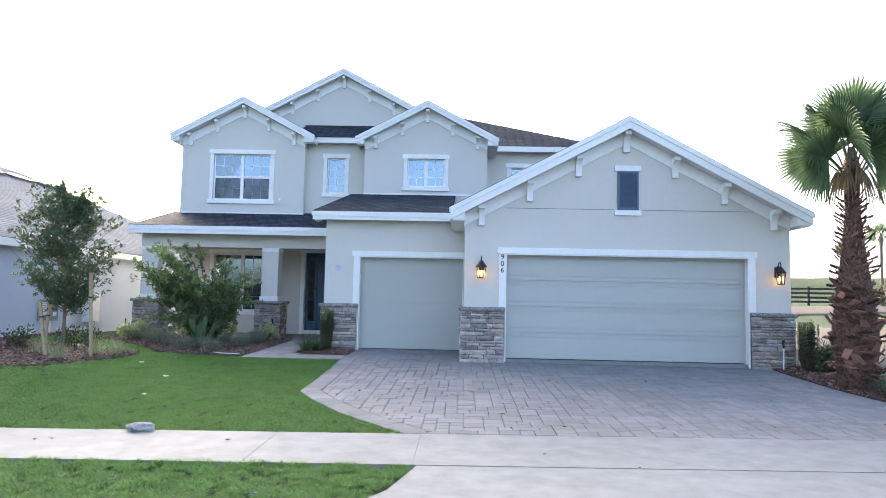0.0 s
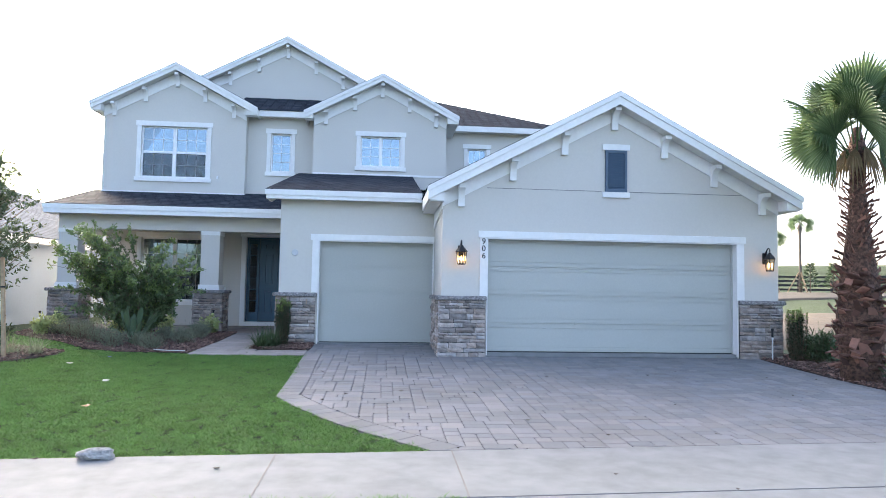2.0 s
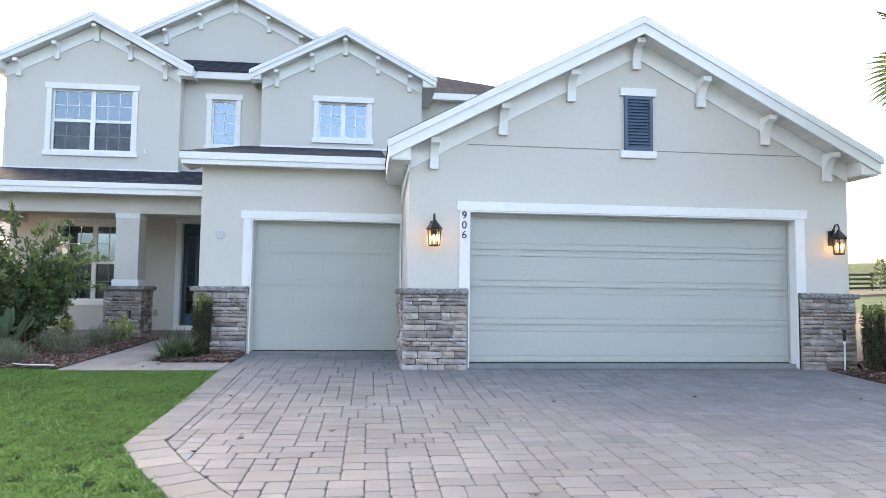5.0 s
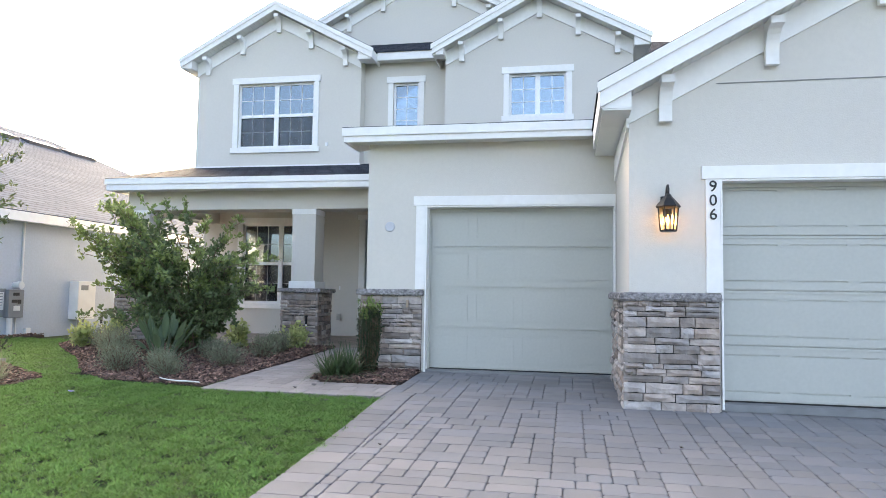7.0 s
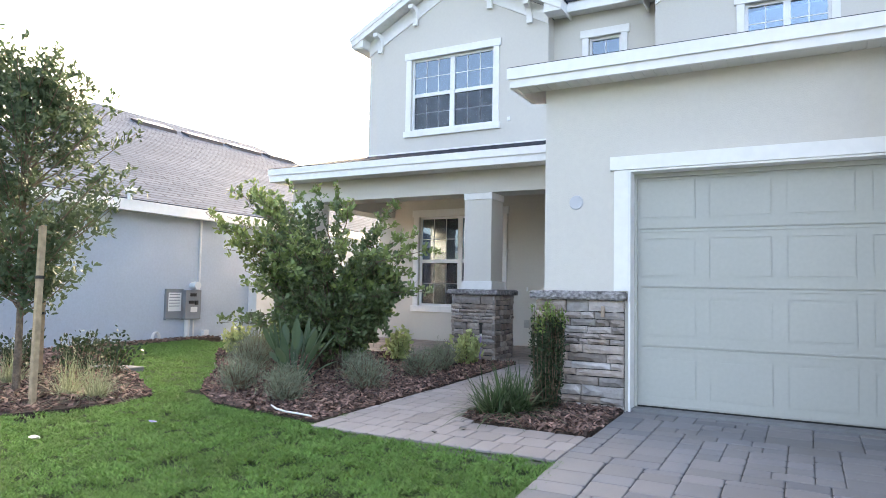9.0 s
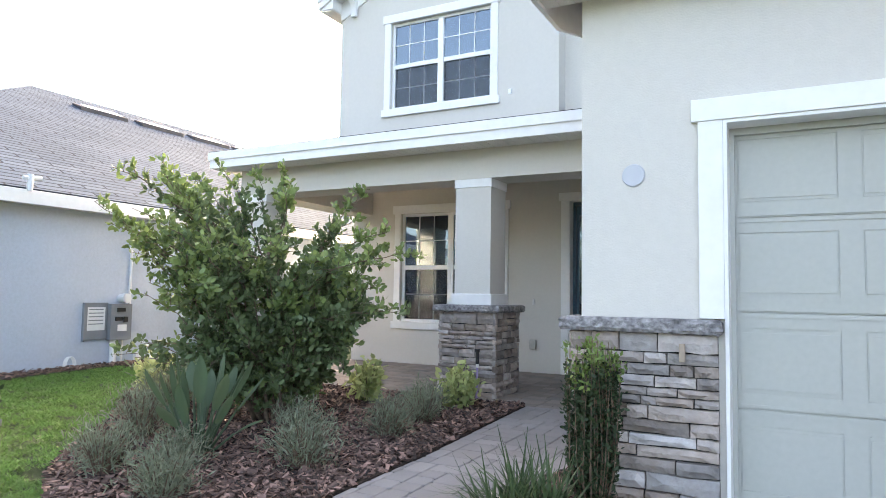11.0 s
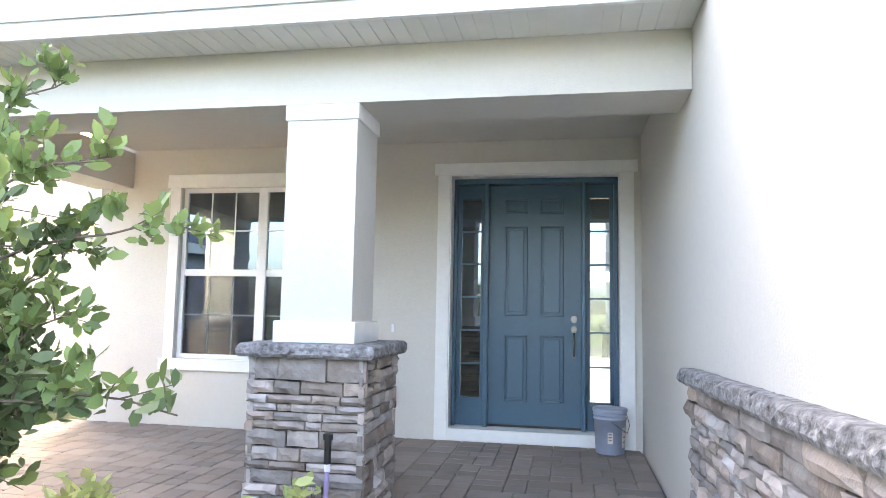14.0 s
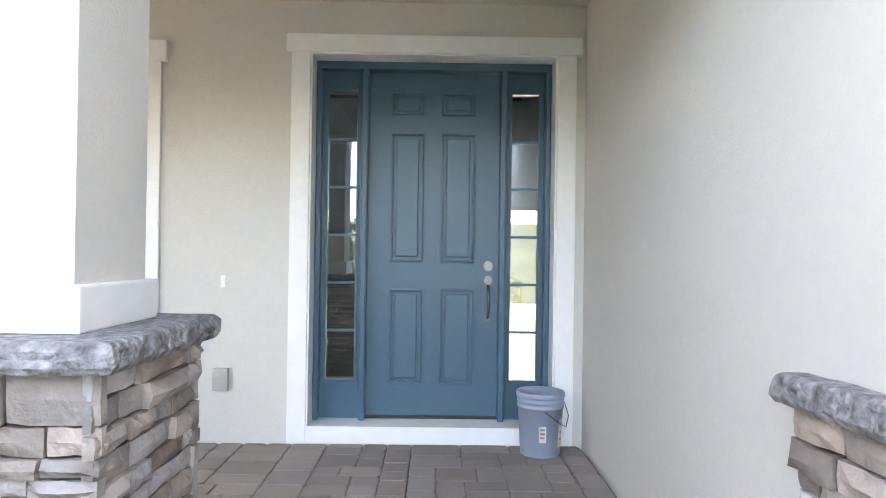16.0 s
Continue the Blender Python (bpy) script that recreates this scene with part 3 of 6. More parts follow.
def shaft(x0):
    root = empty("porch_column", "white stucco porch column with banded top and base on a stone pier", "column", "porch columns", kind="structure")
    x1 = x0 + 0.48
    part("shaft", boxes((x0 + 0.012, x1 - 0.012, BF + 0.012, BB - 0.012, 1.14, 2.45)), STUCCO, root)
    part("top_band", boxes((x0, x1, BF - 0.002, BB + 0.002, 2.41, BZ0 - 0.001), bevel=0.006), TRIM, root)
    bm = boxes((x0 - 0.02, x1 + 0.02, BF - 0.02, BB + 0.02, 1.035, 1.165), bevel=0.008)
    part("base_band", bm, TRIM, root)


shaft(-5.483)
shaft(-8.91)


# ---- doors and windows ----
def casing(root, x0, x1, z0, z1, y, w=0.115, head=0.14, sill=True, ear=0.035, legs=(1, 1), leg_z=None, label="white casing"):
    """Flat trim round an opening, with a wider head and a sill."""
    lz = z0 if leg_z is None else leg_z
    bm = bmesh.new()
    if legs[0]:
        box(bm, x0 - w, x0, y - 0.03, y - 0.001, lz, z1, 0.004)
    if legs[1]:
        box(bm, x1, x1 + w, y - 0.03, y - 0.001, lz, z1, 0.004)
    box(bm, x0 - (w + ear if legs[0] else 0), x1 + (w + ear if legs[1] else 0), y - 0.04, y - 0.001, z1, z1 + head, 0.004)
    part("casing", bm, TRIM, root, label)
    if sill:
        part("window_sill", boxes((x0 - w - ear, x1 + w + ear, y - 0.05, y - 0.001, z0 - 0.12, z0), bevel=0.005), TRIM, root)


def window(num, hole, y, label, cols=2, hung=True, grid=(3, 2)):
    """A vinyl window: casing, frame, sashes with bars in the glass, panes."""
    x0, x1, z0, z1 = hole
    root = empty("window_%d" % num, label, "window", kind="structure")
    casing(root, x0, x1, z0, z1, y)
    f, d = 0.045, y + 0.05
    mids = [x0 + (x1 - x0) * i / cols for i in range(cols + 1)]
    bm = boxes((x0, x1, d, d + 0.07, z1 - f, z1), (x0, x1, d, d + 0.07, z0, z0 + f), (x0, x0 + f, d, d + 0.07, z0 + f, z1 - f), (x1 - f, x1, d, d + 0.07, z0 + f, z1 - f))
    for c in mids[1:-1]:
        box(bm, c - 0.05, c + 0.05, d - 0.01, d + 0.07, z0 + f, z1 - f)
    zm = (z0 + z1) / 2
    if hung:
        for i in range(cols):
            a, b = mids[i] + (f if i == 0 else 0.05), mids[i + 1] - (f if i == cols - 1 else 0.05)
            box(bm, a, b, d + 0.005, d + 0.06, zm - 0.035, zm + 0.035)
    part("window_frame", bm, FRAME_WHITE, root, "white vinyl frame")
    for i in range(cols):
        a, b = mids[i] + (f if i == 0 else 0.05), mids[i + 1] - (f if i == cols - 1 else 0.05)
        spans = ((zm + 0.035, z1 - f, 0.02), (z0 + f, zm - 0.035, 0.04)) if hung else ((z0 + f, z1 - f, 0.03),)
        for lo, hi, dy in spans:
            p = part("pane", boxes((a, b, d + dy, d + dy + 0.004, lo, hi)), GLASS, root)
            p.visible_shadow = False
            bm = bmesh.new()
            for k in range(1, grid[0]):
                x = a + (b - a) * k / grid[0]
                box(bm, x - 0.007, x + 0.007, d + dy - 0.007, d + dy - 0.002, lo, hi)
            for k in range(1, grid[1]):
                z = lo + (hi - lo) * k / grid[1]
                box(bm, a, b, d + dy - 0.0065, d + dy - 0.0015, z - 0.007, z + 0.007)
            part("glazing_bar", bm, FRAME_WHITE, p, "thin white bars")
    return root


window(1, PWIN, PY, "white twin sash window under the porch")
window(2, LWIN, LY, "white twin sash window in the upper gable")
window(3, NWIN, NY, "narrow white fixed window in the recessed wall", cols=1, hung=False, grid=(2, 4))
window(4, MWIN, MY, "white twin fixed window in the middle gable", cols=2, hung=False, grid=(2, 3))
window(5, FWIN, 21.2, "white window half hidden by the garage roof", cols=1, hung=False, grid=(3, 2))


def garage_door(name, hole, y, cols, label, legs):
    """A sectional door: four hinged sections with pressed panels in a white cased opening."""
    x0, x1, z0, z1 = hole
    root = empty(name, label, "garage door")
    d = y + 0.16
    gd = 0.014 if cols > 4 else 0.006
    h = (z1 - z0 - 0.012) / 4
    for r in range(4):
        a = z0 + 0.012 + r * h
        bm = boxes((x0 + 0.002, x1 - 0.002, d + gd, d + 0.045, a, a + h + (0.001 if r < 3 else 0)))
        w = (x1 - x0) / cols
        for c in range(cols):
            u, s = x0 + c * w, a
            mx, mz = 0.055, 0.085
            px0, px1, pz0, pz1 = u + mx, u + w - mx, s + mz, s + h - mz
            # pressed groove: a frame standing proud round a proud field
            e0 = 0.002 if c == 0 else 0.0
            e1 = 0.002 if c == cols - 1 else 0.0
            for q in ((u + e0, px0, s + 0.003, s + h - 0.003), (px1, u + w - e1, s + 0.003, s + h - 0.003), (px0, px1, s + 0.003, pz0), (px0, px1, pz1, s + h - 0.003)):
                box(bm, q[0], q[1], d, d + gd + 0.001, q[2], q[3])
            # the upright grooves are far shallower than the level ones
            g = 0.0 if cols > 4 else 0.003
            box(bm, px0 + (0.004 if cols <= 4 else 0), px1 - (0.004 if cols <= 4 else 0), d + g, d + gd + 0.001, pz0 + (0.008 if cols <= 4 else 0.012), pz1 - (0.008 if cols <= 4 else 0.012))
            if cols > 4:
                continue
            box(bm, px0 + 0.01, px1 - 0.01, d - 0.0012, d + g, pz0 + 0.026, pz1 - 0.026, 0.0008)
        # paired ribs near each joint
        box(bm, x0 + 0.002, x1 - 0.002, d - 0.006, d, a + 0.01, a + 0.026)
        box(bm, x0 + 0.002, x1 - 0.002, d - 0.006, d, a + h - 0.026, a + h - 0.01)
        part("door_section", bm, DOOR_PAINT, root)
    part("bottom_seal", boxes((x0, x1, d + 0.01, d + 0.05, z0 - 0.02, z0 + 0.012)), BLACK, root, "black rubber seal")
    part("threshold", boxes((x0 + 0.001, x1 - 0.001, y + 0.02, d + 0.05, z0 - 0.07, z0 - 0.003)), CONCRETE, root)
    bm = boxes((x0 + 0.001, x0 + 0.02, y - 0.028, d + 0.05, z0 - 0.05, z1 - 0.001), (x1 - 0.02, x1 - 0.001, y - 0.028, d + 0.05, z0 - 0.05, z1 - 0.001), (x0 + 0.02, x1 - 0.02, y - 0.028, d + 0.05, z1 - 0.02, z1 - 0.001))
    part("jamb", bm, TRIM, root, "white painted jambs")
    part("stop_strip", boxes((x0 + 0.02, x0 + 0.045, d - 0.03, d - 0.006, z0, z1 - 0.02), (x1 - 0.045, x1 - 0.02, d - 0.03, d - 0.006, z0, z1 - 0.02), (x0 + 0.045, x1 - 0.045, d - 0.03, d - 0.006, z1 - 0.06, z1 - 0.02)), DOOR_PAINT, root)
    casing(root, x0, x1, 0, z1, y, w=0.13, head=0.125, sill=False, legs=legs, leg_z=1.04)
    return root


garage_door("double_garage_door", BIG, WY, 8, "grey-green double garage door with pressed panels", (1, 1))
garage_door("single_garage_door", SMALL, SY, 4, "grey-green single garage door with pressed panels", (1, 0))

# closed spaces behind the doors and windows
tagged(link("interior_wall", boxes((0.3, 6.5, 18.6, 18.7, -0.1, 3), (-5.8, -5.1, 20.72, 20.82, 0, 2.95), (-2.2, -2.1, 20.7, 27, 0, 2.95), (-2.95, -2.2, 20.7, 20.8, 0, 2.95), (-5.25, -5.15, 20.83, 26.0, 0, 2.95), (-8.6, -5.26, 26.0, 26.1, 0, 2.95), (-5.0, 0.5, 24, 24.1, 3.2, 6.0), (-8.6, -5.0, 24, 24.1, 3.2, 6.0)), INTERIOR), "plain painted inner walls", "wall", kind="structure")
tagged(link("interior_floor", boxes((LX0 + 0.2, WX1 - 0.2, PY + 0.2, 33.0, -0.1, 0.02)), TILE), "grey tiled floor of the hall", "floor", kind="structure")
tagged(link("interior_ceiling", boxes((LX0 + 0.2, WX1 - 0.2, PY + 0.2, 33.0, 2.95, 3.15)), INTERIOR), "plain ceiling of the hall", "ceiling", kind="structure")


# ---- entry door ----
def entry_door():
    x0, x1, z0, z1 = EDOOR
    root = empty("door_1", "teal six-panel front door with glazed sidelights, closed", "door", kind="structure")
    casing(root, x0, x1, 0.0, z1, PY, w=0.125, head=0.115, sill=False, label="white door casing")
    part("threshold", boxes((x0, x1, PY - 0.025, PY + 0.24, 0.0, 0.115), bevel=0.006), TRIM, root, "white painted threshold")
    part("reveal", boxes((x0 + 0.001, x0 + 0.012, PY - 0.02, PY + 0.2, 0.115, z1 - 0.012), (x1 - 0.012, x1 - 0.001, PY - 0.02, PY + 0.2, 0.115, z1 - 0.012), (x0 + 0.001, x1 - 0.001, PY - 0.02, PY + 0.2, z1 - 0.012, z1 - 0.001)), TRIM, root)
    d = PY + 0.2
    la, lb = -4.525, -3.605
    posts = ((x0 + 0.012, x0 + 0.05), (la - 0.04, la + 0.005), (lb - 0.005, lb + 0.04), (x1 - 0.05, x1 - 0.012))
    bm = boxes((x0 + 0.012, x1 - 0.012, d - 0.06, d + 0.06, 2.525, z1 - 0.012), bevel=0.006)
    for a, b in posts:
        box(bm, a, b, d - 0.06, d + 0.06, 0.115, 2.525, 0.006)
        box(bm, a + 0.008, b - 0.008, d - 0.07, d - 0.06, 0.115, 2.525, 0.003)
    part("door_frame", bm, TEAL, root)
    bm = boxes((la, lb, d + 0.012, d + 0.05, 0.13, 2.52))
    rows = ((2.225, 2.38), (1.205, 2.1), (0.36, 1.015))
    for p0, p1 in rows:
        for c0, c1 in ((la + 0.163, la + 0.388), (la + 0.512, la + 0.745)):
            # moulding ring and raised field
            for q in ((c0, c1, p1 - 0.016, p1), (c0, c1, p0, p0 + 0.016), (c0, c0 + 0.016, p0 + 0.016, p1 - 0.016), (c1 - 0.016, c1, p0 + 0.016, p1 - 0.016)):
                box(bm, q[0], q[1], d - 0.014, d + 0.0125, q[2], q[3], 0.006)
            box(bm, c0 + 0.034, c1 - 0.034, d - 0.001, d + 0.0125, p0 + 0.034, p1 - 0.034, 0.008)
    leaf = part("door_leaf", bm, TEAL, root)
    part("sweep", boxes((la, lb, d - 0.006, d + 0.012, 0.118, 0.138)), BLACK, leaf, "dark weather sweep")
    hx = -3.68
    bm = bmesh.new()
    for z, r in ((1.18, 0.032), (1.08, 0.03), (0.82, 0.02)):
        prism(bm, [(hx + r * math.cos(k * math.pi / 4 + 0.39), z + 1.15 * r * math.sin(k * math.pi / 4 + 0.39)) for k in range(8)], d - 0.008, d + 0.011)
    prism(bm, [(hx + 0.017 * math.cos(k * math.pi / 6), 1.18 + 0.017 * math.sin(k * math.pi / 6)) for k in range(12)], d - 0.028, d - 0.007)
    box(bm, hx - 0.012, hx + 0.012, d - 0.05, d - 0.005, 1.05, 1.062, 0.003)
    part("lock_plate", bm, STEEL, leaf, "satin nickel deadbolt and plates")
    bm = bmesh.new()
    tube(bm, [(hx, d - 0.004, 1.045), (hx, d - 0.045, 1.02), (hx, d - 0.058, 0.95), (hx, d - 0.05, 0.87), (hx, d - 0.02, 0.825), (hx, d - 0.004, 0.82)], 0.012, 0.008, 10)
    part("door_handle", bm, STEEL, leaf, "satin nickel grip handle", smooth=True)
    for a, b in ((x0 + 0.05, la - 0.04), (lb + 0.04, x1 - 0.05)):
        g0, g1, h0, h1 = a + 0.04, b - 0.04, 0.39, 2.38
        bm = boxes((a, g0, d + 0.01, d + 0.045, 0.115, 2.525), (g1, b, d + 0.01, d + 0.045, 0.115, 2.525), (g0, g1, d + 0.01, d + 0.045, 0.115, h0), (g0, g1, d + 0.01, d + 0.045, h1, 2.525))
        for q in ((g0 - 0.018, g0, h0 - 0.018, h1 + 0.018), (g1, g1 + 0.018, h0 - 0.018, h1 + 0.018), (g0, g1, h0 - 0.018, h0), (g0, g1, h1, h1 + 0.018)):
            box(bm, q[0], q[1], d - 0.002, d + 0.0101, q[2], q[3], 0.003)
        for k in range(1, 6):
            z = h0 + (h1 - h0) * k / 6
            box(bm, g0, g1, d + 0.008, d + 0.03, z - 0.009, z + 0.009, 0.002)
        s = part("sidelight", bm, TEAL, root)
        for k in range(6):
            p = part("pane", boxes((g0, g1, d + 0.022, d + 0.026, h0 + (h1 - h0) * k / 6 + 0.0095, h0 + (h1 - h0) * (k + 1) / 6 - 0.0095)), GLASS, s)
            p.visible_shadow = False


entry_door()

# screens on the lower sashes
SCREEN = bpy.data.materials.new("insect_screen")
SCREEN.use_nodes = True
_n, _l = SCREEN.node_tree.nodes, SCREEN.node_tree.links
_t, _m = _n.new("ShaderNodeBsdfTransparent"), _n.new("ShaderNodeMixShader")
_n["Principled BSDF"].inputs["Base Color"].default_value = (0.03, 0.03, 0.035, 1)
_n["Principled BSDF"].inputs["Roughness"].default_value = 0.6
_m.inputs[0].default_value = 0.3
_l.new(_t.outputs[0], _m.inputs[1])
_l.new(_n["Principled BSDF"].outputs[0], _m.inputs[2])
_l.new(_m.outputs[0], _n["Material Output"].inputs["Surface"])
for root_name, (x0, x1, z0, z1), y in (("window_1", PWIN, PY), ("window_2", LWIN, LY)):
    c = (x0 + x1) / 2
    for a, b in ((x0 + 0.045, c - 0.05), (c + 0.05, x1 - 0.045)):
        s = part("insect_screen", boxes((a, b, y + 0.075, y + 0.077, z0 + 0.045, (z0 + z1) / 2 - 0.035)), SCREEN, bpy.data.objects[root_name], "dark mesh screen")
        s.visible_shadow = False
tagged(link("upper_floor", boxes((LX0 + 0.2, WX1 - 0.2, 20.65, 33, 3.16, 3.2)), INTERIOR), "plain upper floor behind the windows", "floor", kind="structure")


# ---- wall lamps ----
LAMP_GLASS = glass_mat("lantern_glass", (0.85, 0.8, 0.7), 1.35, 0.35, (1, 0.95, 0.88))
BULB = glow_mat("lit_bulb", (1.0, 0.56, 0.2), 3.4)


def wall_lamp(x, y, z):
    """A black coach lantern on a hooked arm, lit. z: bottom."""
    root = empty("wall_lamp", "lit black coach lantern on a hooked wall arm", "wall lamp", "garage lanterns")
    cy = y - 0.17
    part("backplate", boxes((x - 0.05, x + 0.05, y - 0.022, y - 0.001, z + 0.14, z + 0.36), bevel=0.008), BLACK, root)
    bm = bmesh.new()
    tube(bm, [(x, y - 0.02, z + 0.25), (x, y - 0.05, z + 0.36), (x, y - 0.1, z + 0.44), (x, y - 0.15, z + 0.445), (x, cy - 0.01, z + 0.4), (x, cy, z + 0.35)], 0.013, 0.011, 8)
    tube(bm, [(x, y - 0.02, z + 0.34), (x, y - 0.04, z + 0.38), (x, y - 0.075, z + 0.385), (x, y - 0.085, z + 0.355), (x, y - 0.06, z + 0.345)], 0.009, 0.006, 6)
    part("arm", bm, BLACK, root, smooth=True)
    bm = bmesh.new()
    lathe(bm, [(0.108, z + 0.228), (0.116, z + 0.24), (0.092, z + 0.272), (0.056, z + 0.315), (0.035, z + 0.335), (0.03, z + 0.35), (0.012, z + 0.365)], x, cy, 6)
    part("cap", bm, BLACK, root)
    bm = bmesh.new()
    lathe(bm, [(0.072, z), (0.077, z + 0.02), (0.05, z + 0.021)], x, cy, 6)
    for k in range(6):
        a = k * math.pi / 3
        tube(bm, [(x + 0.073 * math.cos(a), cy + 0.073 * math.sin(a), z + 0.01), (x + 0.092 * math.cos(a), cy + 0.092 * math.sin(a), z + 0.24)], 0.007, 0.007, 6)
    part("cage", bm, BLACK, root)
    bm = bmesh.new()
    ring = [[bm.verts.new((x + r * math.cos(k * math.pi / 3), cy + r * math.sin(k * math.pi / 3), h)) for k in range(6)] for r, h in ((0.068, z + 0.022), (0.087, z + 0.234))]
    for k in range(6):
        bm.faces.new((ring[0][k], ring[0][(k + 1) % 6], ring[1][(k + 1) % 6], ring[1][k]))
    g = part("glass", bm, LAMP_GLASS, root, "seeded clear glass")
    g.visible_shadow = False
    for dx in (-0.035, 0.035, 0.0):
        bm = bmesh.new()
        lathe(bm, [(0.004, z + 0.07), (0.014, z + 0.1), (0.011, z + 0.135), (0.002, z + 0.165)], x + dx, cy + (0.03 if dx == 0 else -0.015), 10)
        part("bulb", bm, BULB, root, "warm lit candle bulb")
    for dx in (-0.035, 0.035, 0.0):
        bm = bmesh.new()
        lathe(bm, [(0.011, z + 0.02), (0.011, z + 0.072)], x + dx, cy + (0.03 if dx == 0 else -0.015), 10)
        part("candle_sleeve", bm, FRAME_WHITE, root)


wall_lamp(0.525, WY, 1.61)
wall_lamp(6.46, WY, 1.6)

# ---- small fixtures on the walls ----
root = empty("house_number", "black numerals 906 fixed upright on the white door casing", "house number")
for ch, z in (("9", 2.055), ("0", 1.92), ("6", 1.785)):
    cu = bpy.data.curves.new("numeral", "FONT")
    cu.body, cu.size, cu.extrude, cu.align_x, cu.align_y = ch, 0.15, 0.004, "CENTER", "CENTER"
    cu.bevel_depth = 0.0008
    tmp = new("numeral_outline", cu)
    bpy.context.view_layer.update()
    me = bpy.data.meshes.new_from_object(tmp.evaluated_get(bpy.context.evaluated_depsgraph_get()))
    bpy.data.objects.remove(tmp)
    me.materials.append(BLACK)
    ob = new("numeral", me)
    ob.matrix_basis = pose(0.955, WY - 0.035, z, 90, 0, 0)
    ob.parent = root


def louvre():
    root = empty("louvred_vent", "navy louvred gable vent between white head and sill", "vent")
    a, b, lo, hi, y = 3.28, 3.70, 3.055, 3.86, WY
    part("head", boxes((3.215, 3.755, y - 0.05, y - 0.001, hi, hi + 0.115), bevel=0.005), TRIM, root, "white head board")
    part("sill", boxes((3.215, 3.755, y - 0.05, y - 0.001, lo - 0.105, lo), bevel=0.005), TRIM, root, "white sill board")
    part("frame", boxes((a, a + 0.045, y - 0.045, y - 0.001, lo, hi), (b - 0.045, b, y - 0.045, y - 0.001, lo, hi), (a + 0.045, b - 0.045, y - 0.045, y - 0.001, hi - 0.05, hi), (a + 0.045, b - 0.045, y - 0.045, y - 0.001, lo, lo + 0.05), (a + 0.045, b - 0.045, y - 0.008, y - 0.001, lo + 0.05, hi - 0.05)), NAVY, root)
    bm = bmesh.new()
    prism(bm, [(y - 0.042, 0), (y - 0.036, 0), (y - 0.009, 0.05), (y - 0.015, 0.05)], a + 0.046, b - 0.046, "x")
    bmesh.ops.recalc_face_normals(bm, faces=bm.faces)
    me = bpy.data.meshes.new("slat")
    bm.to_mesh(me)
    bm.free()
    me.materials.append(NAVY)
    n = 15
    for k in range(n):
        s = new("slat", me)
        s.location = (0, 0, lo + 0.05 + k * (hi - lo - 0.1) / n)
        s.parent = root


louvre()
bm = bmesh.new()
tube(bm, [(-2.745, SY - 0.001, 1.865), (-2.745, SY - 0.014, 1.865)], 0.068, 0.062, 28)
tagged(link("cover_plate", bm, mat("pale_grey_plastic", (0.5, 0.52, 0.56), 0.5, var=0.02)), "round pale grey cover plate on the stucco wall", "cover plate")
bm = boxes((-5.465, -5.435, PY - 0.014, PY - 0.001, 1.02, 1.1), bevel=0.004)
tagged(link("doorbell", bm, FRAME_WHITE), "small white doorbell plate beside the door casing", "doorbell")
bm = boxes((-5.5, -5.4, PY - 0.045, PY - 0.001, 0.34, 0.49), bevel=0.008)
tagged(link("socket_cover", bm, mat("greige_plastic", (0.5, 0.49, 0.45), 0.5)), "greige weatherproof socket cover on the entry wall", "socket")
bm = boxes((-5.68, -5.63, LY - 0.03, LY - 0.001, 4.17, 4.25), bevel=0.006)
tagged(link("wall_socket", bm, FRAME_WHITE), "small white fitting on the upper gable wall", "socket")
bm = boxes((-2.485, -2.455, SY - 0.09, SY - 0.06, 0.8, 0.9), bevel=0.004)
tagged(link("stone_mounted_box", bm, mat("tan_plastic", (0.4, 0.31, 0.24), 0.6)), "small tan box set in the stone facing", "box")


